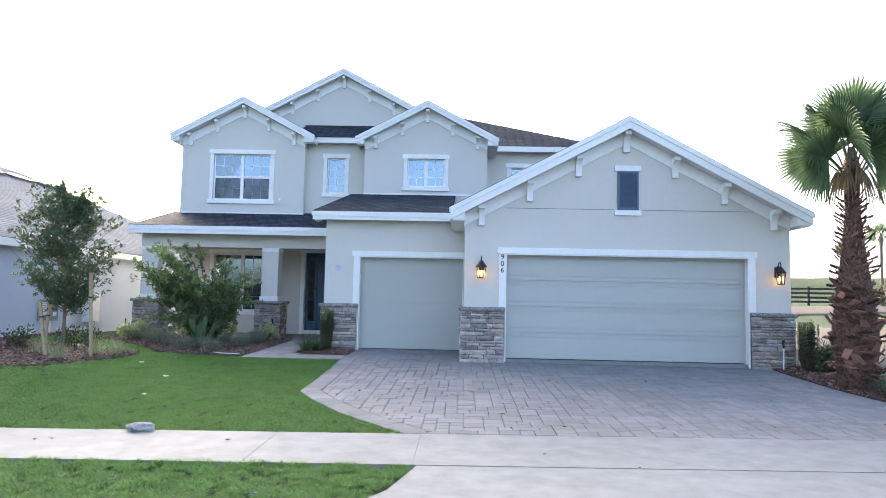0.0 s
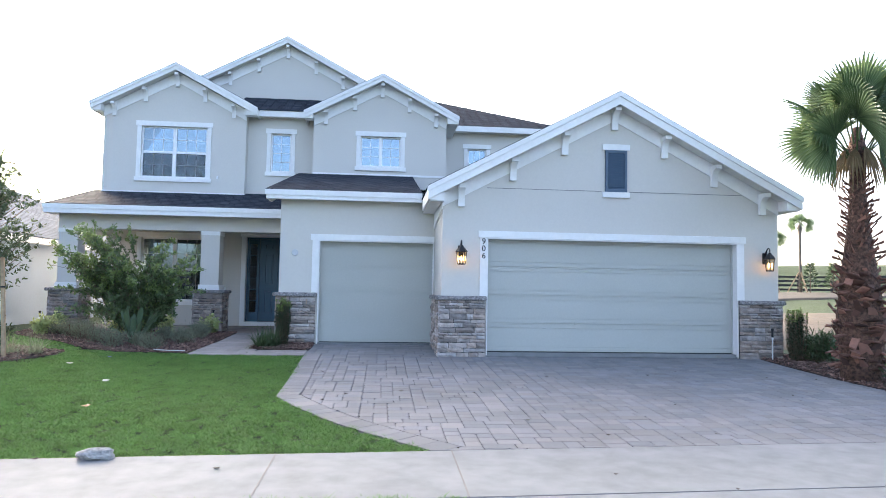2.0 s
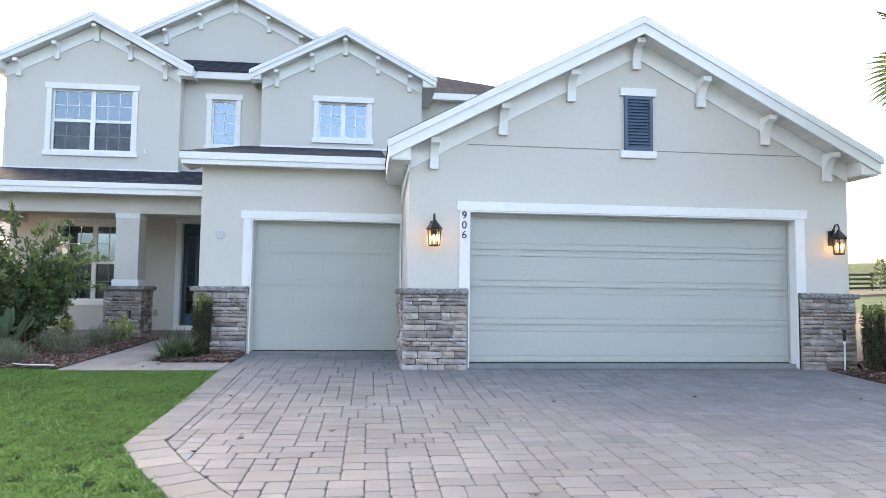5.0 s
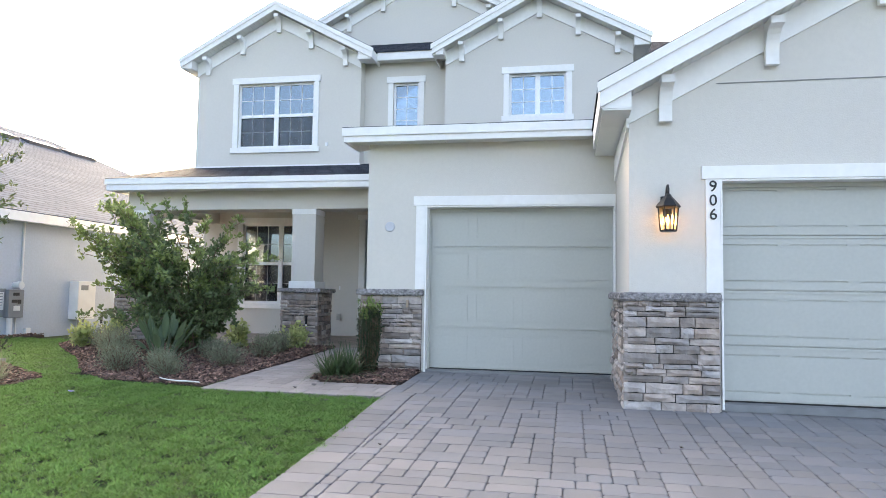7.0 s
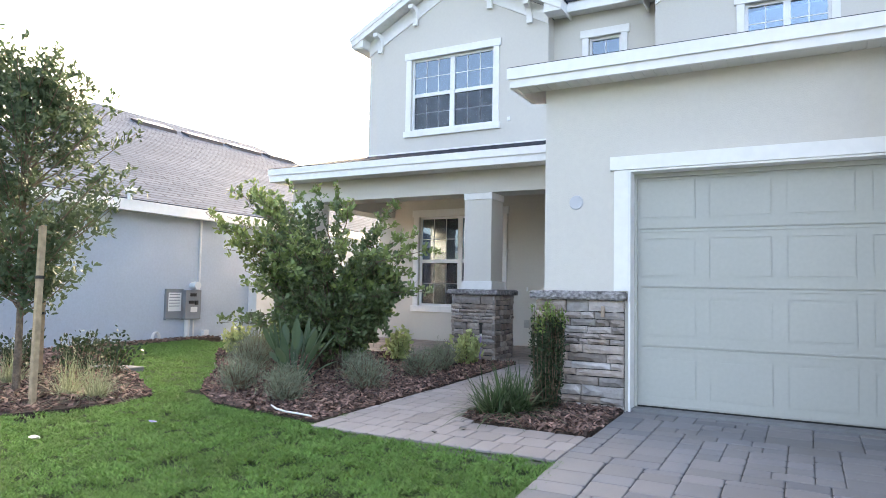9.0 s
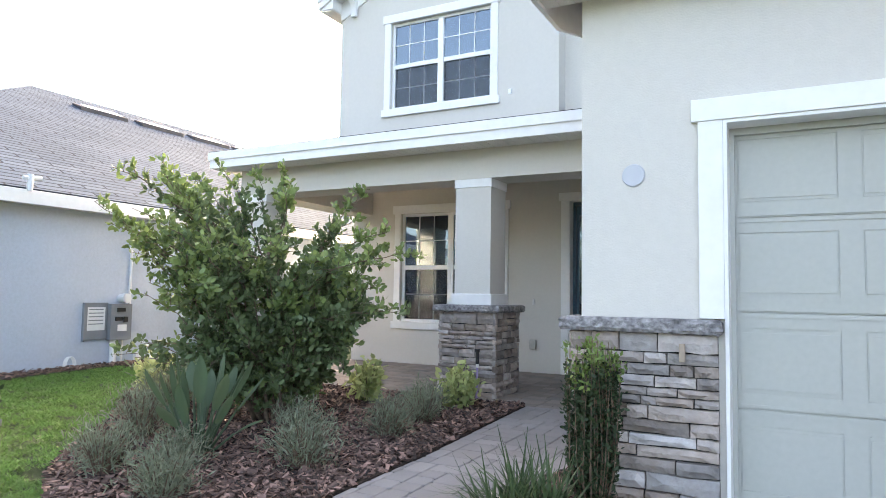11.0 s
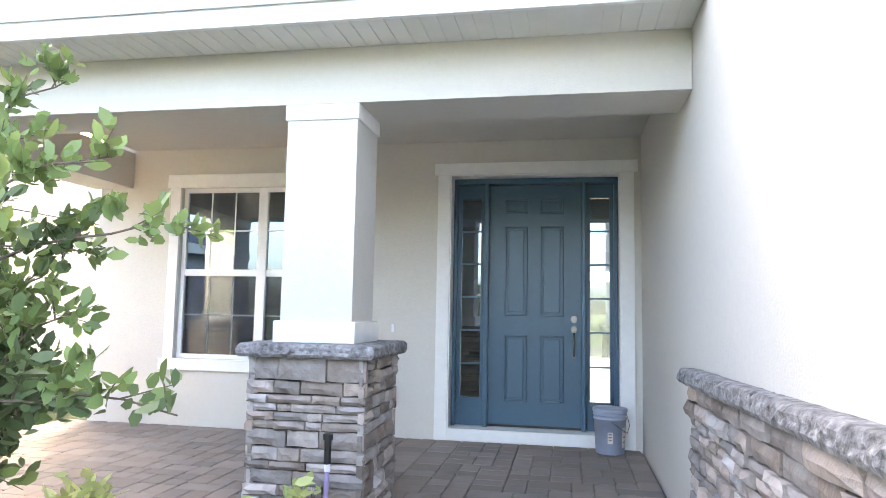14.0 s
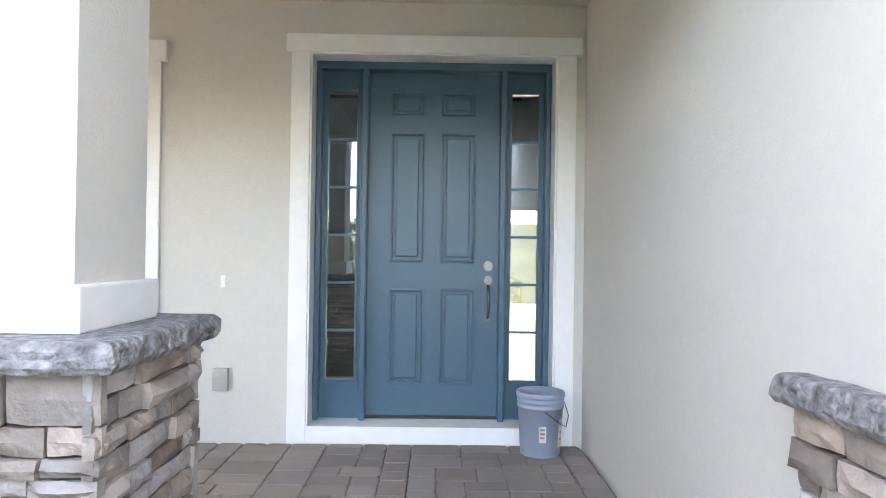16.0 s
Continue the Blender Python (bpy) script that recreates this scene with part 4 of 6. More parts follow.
def bucket(x, y):
    root = empty("paint_bucket", "pale blue plastic paint bucket with lid and paper labels", "bucket")
    blue = mat("pale_blue_plastic", (0.33, 0.38, 0.48), 0.45, var=0.04, scale=9, mottle=0.06)
    bm = bmesh.new()
    lathe(bm, [(0.122, 0.0), (0.126, 0.004), (0.142, 0.30), (0.149, 0.301), (0.149, 0.312), (0.143, 0.314), (0.143, 0.335), (0.15, 0.336), (0.15, 0.346), (0.144, 0.348), (0.145, 0.372)], x, y, 32)
    part("pail", bm, blue, root, smooth=True)
    bm = bmesh.new()
    lathe(bm, [(0.152, 0.366), (0.155, 0.37), (0.155, 0.392), (0.15, 0.398), (0.138, 0.398), (0.134, 0.39), (0.01, 0.39)], x, y, 32)
    part("lid", bm, blue, root, smooth=True)
    bm = bmesh.new()
    tube(bm, [(x + 0.15, y - 0.02, 0.33), (x + 0.165, y - 0.08, 0.26), (x + 0.14, y - 0.13, 0.2), (x + 0.08, y - 0.165, 0.24), (x + 0.0, y - 0.17, 0.3)], 0.003, 0.003, 6)
    part("handle", bm, STEEL, root, "thin wire handle")
    for a0, a1, lo, hi in ((-1.78, -1.45, 0.1, 0.2), (-0.75, -0.35, 0.06, 0.24)):
        bm = bmesh.new()
        cols = [[bm.verts.new((x + (0.1275 + 0.053 * z) * math.cos(a), y + (0.1275 + 0.053 * z) * math.sin(a), z)) for z in (lo, hi)] for a in np.linspace(a0, a1, 6)]
        for u, w in zip(cols, cols[1:]):
            bm.faces.new((u[0], w[0], w[1], u[1]))
        lab = part("label", bm, mat("label_paper", (0.75, 0.73, 0.68), 0.6), root, "white paper label with printed bars")
        for k in range(3):
            am, dz = (a0 + a1) / 2, lo + (hi - lo) * (0.25 + 0.25 * k)
            bm = bmesh.new()
            q = [(am - 0.1, dz), (am + 0.1, dz), (am + 0.1, dz + 0.012), (am - 0.1, dz + 0.012)]
            bm.faces.new([bm.verts.new((x + (0.129 + 0.053 * z) * math.cos(a), y + (0.129 + 0.053 * z) * math.sin(a), z)) for a, z in q])
            part("print_bar", bm, mat("print_ink", ((0.5, 0.25, 0.1), (0.2, 0.2, 0.22), (0.25, 0.25, 0.3))[k], 0.6), lab)
    return root


bucket(-3.365, 20.27)
PURPLE = mat("purple_pvc", (0.36, 0.28, 0.5), 0.45, var=0.04)


def riser(x, y, h=0.62, pipe=None, lab="purple irrigation riser with black spray head"):
    root = empty("irrigation_riser", lab, "irrigation riser", "irrigation risers")
    g = ground_z(x, y) - 0.02
    bm = bmesh.new()
    tube(bm, [(x, y, g), (x + 0.004, y, g + h - 0.16)], 0.0125, 0.0125, 10)
    part("pipe", bm, pipe or PURPLE, root)
    bm = bmesh.new()
    lathe(bm, [(0.017, g + h - 0.2), (0.017, g + h - 0.16)], x + 0.004, y, 10)
    part("coupling", bm, FRAME_WHITE, root)
    bm = bmesh.new()
    lathe(bm, [(0.02, g + h - 0.16), (0.02, g + h - 0.03), (0.028, g + h - 0.03), (0.028, g + h)], x + 0.004, y, 12)
    part("spray_head", bm, BLACK, root)


riser(-5.05, 17.56, 0.57)
riser(6.45, 12.66, 0.62, PVC, "white irrigation riser with black spray head")
riser(6.98, 12.95, 0.6, BARK, "dark irrigation riser with black spray head")
riser(-9.0, 17.3, 0.5, PVC, "white irrigation riser with black spray head")


# ---- neighbouring house ----
NX = -11.35


def neighbour():
    root = empty("neighbour_house", "pale blue stucco bungalow with grey shingle hip roof", "house")
    x, y0, y1, ze = NX, 13.0, 34.0, 2.3
    part("wall", boxes((-26.1, x, y0, y1, -0.5, ze)), BLUEWALL, root)
    e = 0.32
    bm = bmesh.new()
    a = [bm.verts.new(p) for p in ((x + e, y0 - e, 2.49), (x + e, y1 + e, 2.49), (-26.1 - e, y1 + e, 2.49), (-26.1 - e, y0 - e, 2.49))]
    rx = -18.73
    r0, r1 = bm.verts.new((rx, 20.4, 6.2)), bm.verts.new((rx, y1 - 7.3, 6.2))
    for f in ((a[0], a[1], r1, r0), (a[1], a[2], r1), (a[2], a[3], r0, r1), (a[3], a[0], r0), (a[3], a[2], a[1], a[0])):
        bm.faces.new(f)
    roof = part("roof", bm, SHINGLE_GREY, root, "grey shingle hip roof")
    part("fascia", boxes((x + e, x + e + 0.02, y0 - e, y1 + e, 2.28, 2.47), (x, x + e, y0 - e, y1 + e, 2.3, 2.32), (-26.1 - e, x + e, y0 - e - 0.02, y0 - e, 2.28, 2.47), bevel=0.004), TRIM, root, "white eave board")
    s = (6.2 - 2.49) / (x + e - rx)
    dark = mat("dark_vent", (0.05, 0.05, 0.055), 0.7)
    for k, (b0, b1) in enumerate(((20.8, 22.23), (22.55, 24.02), (24.3, 25.76), (26.05, 27.46))):
        bm = bmesh.new()
        u0, u1 = -17.65, -17.3
        zt = lambda u: 2.49 + s * (x + e - u)
        prism(bm, [(u0, zt(u0) - 0.02), (u1, zt(u1) - 0.02), (u1, zt(u1) + 0.1), (u0, zt(u0) + 0.05)], b0, b1 - 0.12)
        part("roof_vent", bm, dark, roof, "low dark ridge vent")
        bm = bmesh.new()
        prism(bm, [(u0 + 0.02, zt(u0) + 0.056), (u1 - 0.05, zt(u1) + 0.102), (u1 - 0.05, zt(u1) + 0.13), (u0 + 0.02, zt(u0) + 0.084)], b0 + 0.2, b1 - 0.24)
        part("vent_top", bm, PVC, roof, "grey sheet on the vent")
    bm = bmesh.new()
    tube(bm, [(x + 0.34, 16.05, 2.45), (x + 0.34, 16.05, 2.68)], 0.04, 0.04, 10)
    tube(bm, [(x + 0.34, 15.95, 2.62), (x + 0.34, 16.2, 2.64)], 0.03, 0.03, 8)
    part("pipe_vent", bm, PVC, root, "white pipe vent at the eave")
    return root


neighbour()


def meter_panel():
    root = empty("meter_panel", "grey electric meter cabinet with open cover on the blue wall", "meter cabinet", at=(0, 0.64, -0.06))
    y0, y1, z0, z1 = 16.5, 17.25, 0.42, 0.98
    part("cabinet", boxes((NX, NX + 0.11, 16.88, y1, z0, z1), bevel=0.01), GREYMETAL, root)
    part("cover", boxes((NX + 0.002, NX + 0.04, y0, 16.87, z0 + 0.02, z1), bevel=0.006), GREYMETAL, root)
    part("wiring_sheet", boxes((NX + 0.0402, NX + 0.0412, y0 + 0.04, 16.83, z0 + 0.16, z1 - 0.05)), PVC, root, "white printed wiring sheet")
    part("cover_edge", boxes((NX + 0.001, NX + 0.05, y0 - 0.02, y0, z0, z1 + 0.02), (NX + 0.001, NX + 0.05, y0, 16.87, z1, z1 + 0.02)), GREYMETAL, root)
    bm = bmesh.new()
    for k in range(5):
        box(bm, NX + 0.0415, NX + 0.0425, y0 + 0.06, 16.8, z1 - 0.09 - k * 0.055, z1 - 0.075 - k * 0.055)
    part("print_bar", bm, GREYMETAL, root)
    for q in ((16.98, 17.12, 0.86, 0.92), (16.95, 17.08, 0.72, 0.78), (17.1, 17.17, 0.7, 0.78)):
        part("breaker", boxes((NX + 0.1105, NX + 0.125, *q)), BLACK, root)
    part("paper_label", boxes((NX + 0.1105, NX + 0.113, 17.0, 17.16, 0.56, 0.66)), PVC, root)
    bm = bmesh.new()
    tube(bm, [(NX + 0.05, 16.98, -0.25), (NX + 0.05, 16.98, z0)], 0.05, 0.05, 12)
    part("conduit", bm, PVC, root, "white conduit to the ground")
    bm = bmesh.new()
    tube(bm, [(NX + 0.03, 17.15, -0.2), (NX + 0.03, 17.15, z0)], 0.016, 0.016, 8)
    tube(bm, [(NX + 0.03, 17.25, z1), (NX + 0.03, 17.25, 2.35)], 0.022, 0.022, 8)
    part("riser_pipe", bm, PVC, root)
    bm = bmesh.new()
    tube(bm, [(NX + 0.1, 17.1, z1 + 0.09), (NX + 0.18, 17.1, z1 + 0.09)], 0.075, 0.075, 18)
    tube(bm, [(NX, 17.1, z1 + 0.09), (NX + 0.1, 17.1, z1 + 0.09)], 0.06, 0.07, 18)
    part("meter", bm, PVC, root, "round glass-fronted meter")
    part("tap_box", boxes((NX, NX + 0.08, 17.38, 17.5, 0.05, 0.2), bevel=0.01), PVC, root)


meter_panel()


def heater():
    root = empty("water_heater", "white wall-hung water heater with pipes below", "water heater", at=(0, 0.5, -0.03))
    part("case", boxes((NX, NX + 0.24, 18.75, 19.3, 0.3, 1.15), bevel=0.015), PVC, root)
    part("grille", boxes((NX + 0.2405, NX + 0.246, 18.83, 19.05, 0.95, 1.06)), GREYMETAL, root)
    bm = bmesh.new()
    tube(bm, [(NX + 0.1, 18.95, 0.3), (NX + 0.1, 18.95, -0.2)], 0.018, 0.018, 8)
    tube(bm, [(NX + 0.1, 19.1, 0.3), (NX + 0.1, 19.1, 0.15), (NX + 0.1, 19.35, 0.12), (NX + 0.1, 19.35, -0.2)], 0.022, 0.022, 8)
    part("service_pipe", bm, GREYMETAL, root, "dark service pipes")


heater()
root = empty("coiled_cable", "grey coiled cable hanging on the blue wall", "cable", at=(0, 0.83, -0.08))
bm = bmesh.new()
for k in range(4):
    pts = [(NX + 0.02 + 0.008 * k, 16.1 + 0.075 * math.cos(a) + 0.01 * k, 0.1 + 0.13 * math.sin(a)) for a in np.linspace(0, 6.2, 20)]
    tube(bm, pts, 0.008, 0.008, 6)
tube(bm, [(NX + 0.02, 16.05, 0.1), (NX + 0.02, 16.04, -0.08)], 0.01, 0.01, 6)
part("coil", bm, PVC, root)
bm = boxes((-8.7, -8.1, 13.9, 14.25, ground_z(0, 14) - 0.02, ground_z(0, 14) + 0.04), bevel=0.01)
tagged(link("utility_lid", bm, CONCRETE), "flat pale utility box lid in the ground", "utility lid")


# ---- fence and distance ----
def fence():
    root = empty("fence", "long dark four-board paddock fence on the bank", "fence")
    dark = mat("dark_fence_paint", (0.03, 0.028, 0.027), 0.8, var=0.15)
    line = [(16 + 2.4 * k, 51 - 0.42 * k) for k in range(18)]
    pm = boxes((-0.07, 0.07, -0.07, 0.07, -0.2, 1.4))
    me = bpy.data.meshes.new("post")
    bmesh.ops.recalc_face_normals(pm, faces=pm.faces)
    pm.to_mesh(me)
    pm.free()
    me.materials.append(dark)
    for x, y in line:
        p = new("post", me)
        p.location = (x, y, far_z(x, y))
        p.parent = root
    for (x0, y0), (x1, y1) in zip(line, line[1:]):
        for h in (0.2, 0.52, 0.84, 1.16):
            bm = bmesh.new()
            za, zb = far_z(x0, y0) + h, far_z(x1, y1) + h
            vs = [bm.verts.new(p) for p in ((x0, y0 - 0.09, za), (x1, y1 - 0.09, zb), (x1, y1 - 0.09, zb + 0.15), (x0, y0 - 0.09, za + 0.15))]
            f = bm.faces.new(vs)
            r = bmesh.ops.extrude_face_region(bm, geom=[f])
            bmesh.ops.translate(bm, verts=[v for v in r["geom"] if isinstance(v, bmesh.types.BMVert)], vec=(0, 0.03, 0))
            part("board", bm, dark, root)


fence()
SAND = mat("sandy_soil", (0.105, 0.082, 0.058), 0.95, var=0.15, scale=3, bump=0.6, bscale=14, mottle=0.15, sscale=0.4, depth=0.06)


def patch(name, xs, ys, add, material, label, category, wob=0.8):
    """A patch of other ground lying on the land, with an uneven edge."""
    bm = bmesh.new()
    nx, ny = 26, 26
    g = {}
    for j in range(ny + 1):
        for i in range(nx + 1):
            x, y = xs[0] + (xs[1] - xs[0]) * i / nx, ys[0] + (ys[1] - ys[0]) * j / ny
            edge = min(i, j, nx - i, ny - j) / nx
            z = far_z(x, y) + add + 0.05 * noise.noise((x * 0.6, y * 0.6, 2)) - (0.35 if edge <= 0.04 + 0.1 * abs(noise.noise((x * wob, y * wob, 5))) else 0)
            g[i, j] = bm.verts.new((x, y, z))
    for j in range(ny):
        for i in range(nx):
            bm.faces.new((g[i, j], g[i + 1, j], g[i + 1, j + 1], g[i, j + 1]))
    return tagged(link(name, bm, material, smooth=True), label, category, kind="structure")


patch("ground_sand", (7.4, 22), (13.2, 33), 0.1, SAND, "bare sandy soil beyond the garage", "ground")
patch("ground_track", (15, 46), (39, 46), 0.1, mat("bare_brown_soil", (0.09, 0.075, 0.058), 0.95, var=0.2, bump=0.5, bscale=10), "strip of bare brown soil below the fence", "ground")


# ---- plants ----
rng = np.random.default_rng(7)


def leaf_mesh(name, base, way, size, width, parent, material, label="", fold=0.0):
    """Many small pointed leaves as one mesh. base, way: arrays of points and directions."""
    base, way = np.asarray(base, float), np.asarray(way, float)
    n = len(base)
    way = way / (np.linalg.norm(way, axis=1, keepdims=True) + 1e-9)
    rnd = rng.normal(size=(n, 3))
    side = np.cross(way, rnd)
    side /= np.linalg.norm(side, axis=1, keepdims=True) + 1e-9
    up = np.cross(side, way)
    s = (size * rng.uniform(0.65, 1.3, n))[:, None]
    w = s * width
    v = np.empty((n, 6, 3))
    v[:, 0] = base
    v[:, 1] = base + way * s * 0.32 + side * w * 0.42 + up * s * fold
    v[:, 2] = base + way * s * 0.72 + side * w * 0.4 + up * s * fold * 0.7
    v[:, 3] = base + way * s - up * s * fold * 0.5
    v[:, 4] = base + way * s * 0.72 - side * w * 0.4 + up * s * fold * 0.7
    v[:, 5] = base + way * s * 0.32 - side * w * 0.42 + up * s * fold
    me = bpy.data.meshes.new(name)
    me.vertices.add(n * 6)
    me.vertices.foreach_set("co", v.ravel())
    me.loops.add(n * 6)
    me.loops.foreach_set("vertex_index", np.arange(n * 6))
    me.polygons.add(n)
    me.polygons.foreach_set("loop_start", np.arange(n) * 6)
    me.update(calc_edges=True)
    me.materials.append(material)
    ob = new(name, me)
    if parent is not None:
        ob.parent = parent
    if label:
        ob["label"] = label
    return ob


LEAF_BUSH = leaf_mat("myrtle_leaves", (0.135, 0.19, 0.088), (0.05, 0.082, 0.038), 0.42, 0.15)
LEAF_BUSH_NEW = leaf_mat("young_myrtle_leaves", (0.21, 0.285, 0.105), (0.09, 0.145, 0.055), 0.42, 0.2)
LEAF_TREE = leaf_mat("holly_leaves", (0.09, 0.13, 0.07), (0.04, 0.066, 0.036), 0.65, 0.15)
LEAF_DARK = leaf_mat("boxwood_leaves", (0.04, 0.064, 0.028), (0.018, 0.032, 0.015), 0.5, 0.12)
LEAF_LIGHT = leaf_mat("fresh_boxwood_leaves", (0.17, 0.25, 0.07), (0.07, 0.12, 0.035), 0.45, 0.25)
LEAF_GOLD = leaf_mat("variegated_leaves", (0.5, 0.54, 0.26), (0.12, 0.2, 0.06), 0.45, 0.25)
LEAF_GREY = leaf_mat("lavender_leaves", (0.225, 0.26, 0.19), (0.11, 0.135, 0.09), 0.7, 0.2)
LEAF_BLADE = leaf_mat("strappy_leaves", (0.068, 0.11, 0.05), (0.03, 0.055, 0.025), 0.5, 0.2)
LEAF_STRAW = leaf_mat("pale_grass_blades", (0.27, 0.30, 0.19), (0.13, 0.16, 0.09), 0.7, 0.2)
LEAF_PALM = leaf_mat("palm_fronds", (0.125, 0.185, 0.085), (0.05, 0.09, 0.04), 0.4, 0.2)
LEAF_DRY = leaf_mat("dry_palm_fronds", (0.24, 0.18, 0.10), (0.16, 0.12, 0.07), 0.8, 0.15)
LEAF_PADDLE = leaf_mat("paddle_leaves", (0.10, 0.15, 0.085), (0.065, 0.105, 0.06), 0.45, 0.2)
TWIG = mat("brown_twigs", (0.15, 0.10, 0.07), 0.85, var=0.2)


def rand_dir(n, up=0.3):
    d = rng.normal(size=(n, 3))
    d[:, 2] += up
    return d / np.linalg.norm(d, axis=1, keepdims=True)


def bush(x, y):
    """A wide open shrub: bare stems at the base, long arching sprays set with small leaves, fresh at the tips, leaning west."""
    root = empty("myrtle_shrub", "wide open green shrub with many arching stems in mulch", "shrub")
    g = ground_z(x, y)
    wood = bmesh.new()
    lb, lw, nb, nw = [], [], [], []

    def spray(p0, p1, sag, r, dense, fresh, first):
        """One leafy branch with short side twigs."""
        n = 8
        ln = (p1 - p0).length
        pts = [p0.lerp(p1, f) + Vector((rng.normal() * 0.02, rng.normal() * 0.02, sag * math.sin(math.pi * f) + rng.normal() * 0.012)) for f in np.linspace(0, 1, n)]
        tube(wood, pts, r, 0.0025, 5)
        d = np.array((p1 - p0).normalized())
        for k in range(n - 1):
            f = (k + 0.5) / (n - 1)
            if f < first:
                continue
            for q in range(rng.integers(2, 5)):
                b0 = pts[k].lerp(pts[k + 1], rng.uniform(0, 1))
                tw = Vector(rand_dir(1, 0.45)[0] + 0.6 * d).normalized() * rng.uniform(0.06, 0.2) * (1.25 - 0.6 * f)
                if q < 2:
                    tube(wood, [b0, b0 + tw * 0.5, b0 + tw], 0.003, 0.0015, 4)
                m = int(dense * rng.uniform(0.6, 1.3) * (1.5 if f < 0.75 else 1.0))
                t = rng.uniform(0.15, 1.05, m)
                pos = np.array(b0)[None] + np.array(tw)[None] * t[:, None] + rng.normal(size=(m, 3)) * 0.012
                wy = rand_dir(m, 0.35) + 0.6 * np.array(tw.normalized())[None]
                new_leaf = fresh and f > 0.5 and b0.z > g + 1.0 or rng.uniform() < 0.1
                (nb if new_leaf else lb).append(pos)
                (nw if new_leaf else lw).append(wy)

    # upright stems, bare low down
    tops = []
    for k in range(34):
        a = k * 2.399 + rng.uniform(-0.3, 0.3)
        lean = rng.uniform(0.1, 0.75) * (1.0 - 0.4 * math.cos(a))
        h = rng.uniform(1.05, 1.7) - 0.22 * math.cos(a)
        p0 = Vector((x + 0.16 * math.cos(a), y + 0.16 * math.sin(a), g - 0.03))
        p1 = Vector((x + math.cos(a) * (0.16 + lean) - 0.1, y + math.sin(a) * (0.16 + lean * 0.8), g + h))
        spray(p0, p1, 0.0, 0.016, 12, False, 0.2)
        tops.append((p0, p1, a))
    # long arching sprays from the stems
    for k in range(120):
        p0, p1, a = tops[k % len(tops)]
        b0 = p0.lerp(p1, rng.uniform(0.22, 0.98))
        a2 = a + rng.normal() * 0.6
        el = rng.uniform(0.1, 1.0)
        ln = rng.uniform(0.4, 1.0) * (1.0 - 0.28 * math.cos(a2))
        tip = b0 + Vector((math.cos(a2) * math.cos(el), math.sin(a2) * math.cos(el) * 0.8, math.sin(el))) * ln
        spray(b0, tip, rng.uniform(-0.02, 0.07), 0.007, 9, True, 0.08)
    # the longest shoots, which give the outline
    for a, el, ln, z in ((3.0, 0.62, 1.6, 1.35), (2.8, 0.85, 1.35, 1.5), (2.95, 0.75, 1.5, 1.4), (3.3, 0.5, 1.6, 1.2), (2.5, 0.95, 1.15, 1.5), (3.9, 0.8, 1.1, 1.4), (3.4, 0.75, 1.35, 1.35), (3.25, 0.35, 1.6, 1.0), (3.0, 0.15, 1.5, 0.8), (2.2, 1.05, 1.0, 1.55), (0.2, 0.5, 0.8, 1.3), (0.5, 0.28, 0.95, 1.25), (-0.4, 0.3, 1.1, 1.1), (-0.9, 0.75, 0.8, 1.4), (1.0, 0.9, 0.8, 1.5), (-2.0, 0.7, 1.0, 1.3), (4.0, 0.5, 1.3, 1.1), (0.1, 0.12, 1.0, 0.85), (3.6, -0.05, 1.2, 0.62)):
        p0 = Vector((x + 0.35 * math.cos(a), y + 0.35 * math.sin(a), g + z))
        tip = p0 + Vector((math.cos(a) * math.cos(el), math.sin(a) * math.cos(el) * 0.8, math.sin(el))) * ln
        spray(p0, tip, 0.08, 0.008, 10, True, 0.0)
    part("branchwork", wood, BARK, root)
    leaf_mesh("foliage", np.concatenate(lb), np.concatenate(lw), 0.062, 0.56, root, LEAF_BUSH, fold=0.08)
    leaf_mesh("young_foliage", np.concatenate(nb), np.concatenate(nw), 0.062, 0.56, root, LEAF_BUSH_NEW, "fresh light green leaves", fold=0.08)


bush(-6.1, 15.5)


def tree(x, y):
    """A slender young tree with a narrow ragged crown."""
    root = empty("young_tree", "slender young holly tree with a ragged narrow crown", "tree")
    g = ground_z(x, y)
    wood = bmesh.new()
    pts = [Vector((x + 0.02 * math.sin(3 * f), y + 0.02 * math.cos(4 * f), g + 3.35 * f)) for f in np.linspace(-0.02, 1, 10)]
    tube(wood, pts, 0.04, 0.006, 8)
    part("trunk", wood, BARK, root)
    limbs = bmesh.new()
    lb, lw = [], []
    for k in range(140):
        f = rng.uniform(0.3, 1.0)
        z = g + 3.35 * f
        a = k * 2.399
        r = 0.9 * math.sin(math.pi * min(1, (f - 0.2) / 0.87)) ** 0.7 * rng.uniform(0.55, 1.15) + 0.06
        el = rng.uniform(0.3, 0.9)
        b0 = Vector((x, y, z - r * 0.5))
        tip = Vector((x + r * math.cos(a), y + r * math.sin(a), z + r * el * 0.5))
        mid = b0.lerp(tip, 0.5) + Vector((0, 0, -0.04))
        tube(limbs, [b0, mid, tip], 0.01, 0.003, 4)
        for q in range(8):
            c = b0.lerp(tip, rng.uniform(0.3, 1.0))
            d = rand_dir(1, 0.5)[0]
            ln = rng.uniform(0.12, 0.32)
            m = 14
            t = rng.uniform(0, 1, m)
            lb.append(np.array(c)[None] + d[None] * ln * t[:, None] + rng.normal(size=(m, 3)) * 0.018)
            lw.append(rand_dir(m, 0.3) + 0.4 * d[None])
    part("branchwork", limbs, BARK, root)
    leaf_mesh("crown", np.concatenate(lb), np.concatenate(lw), 0.07, 0.42, root, LEAF_TREE, fold=0.06)


tree(-7.85, 12.55)


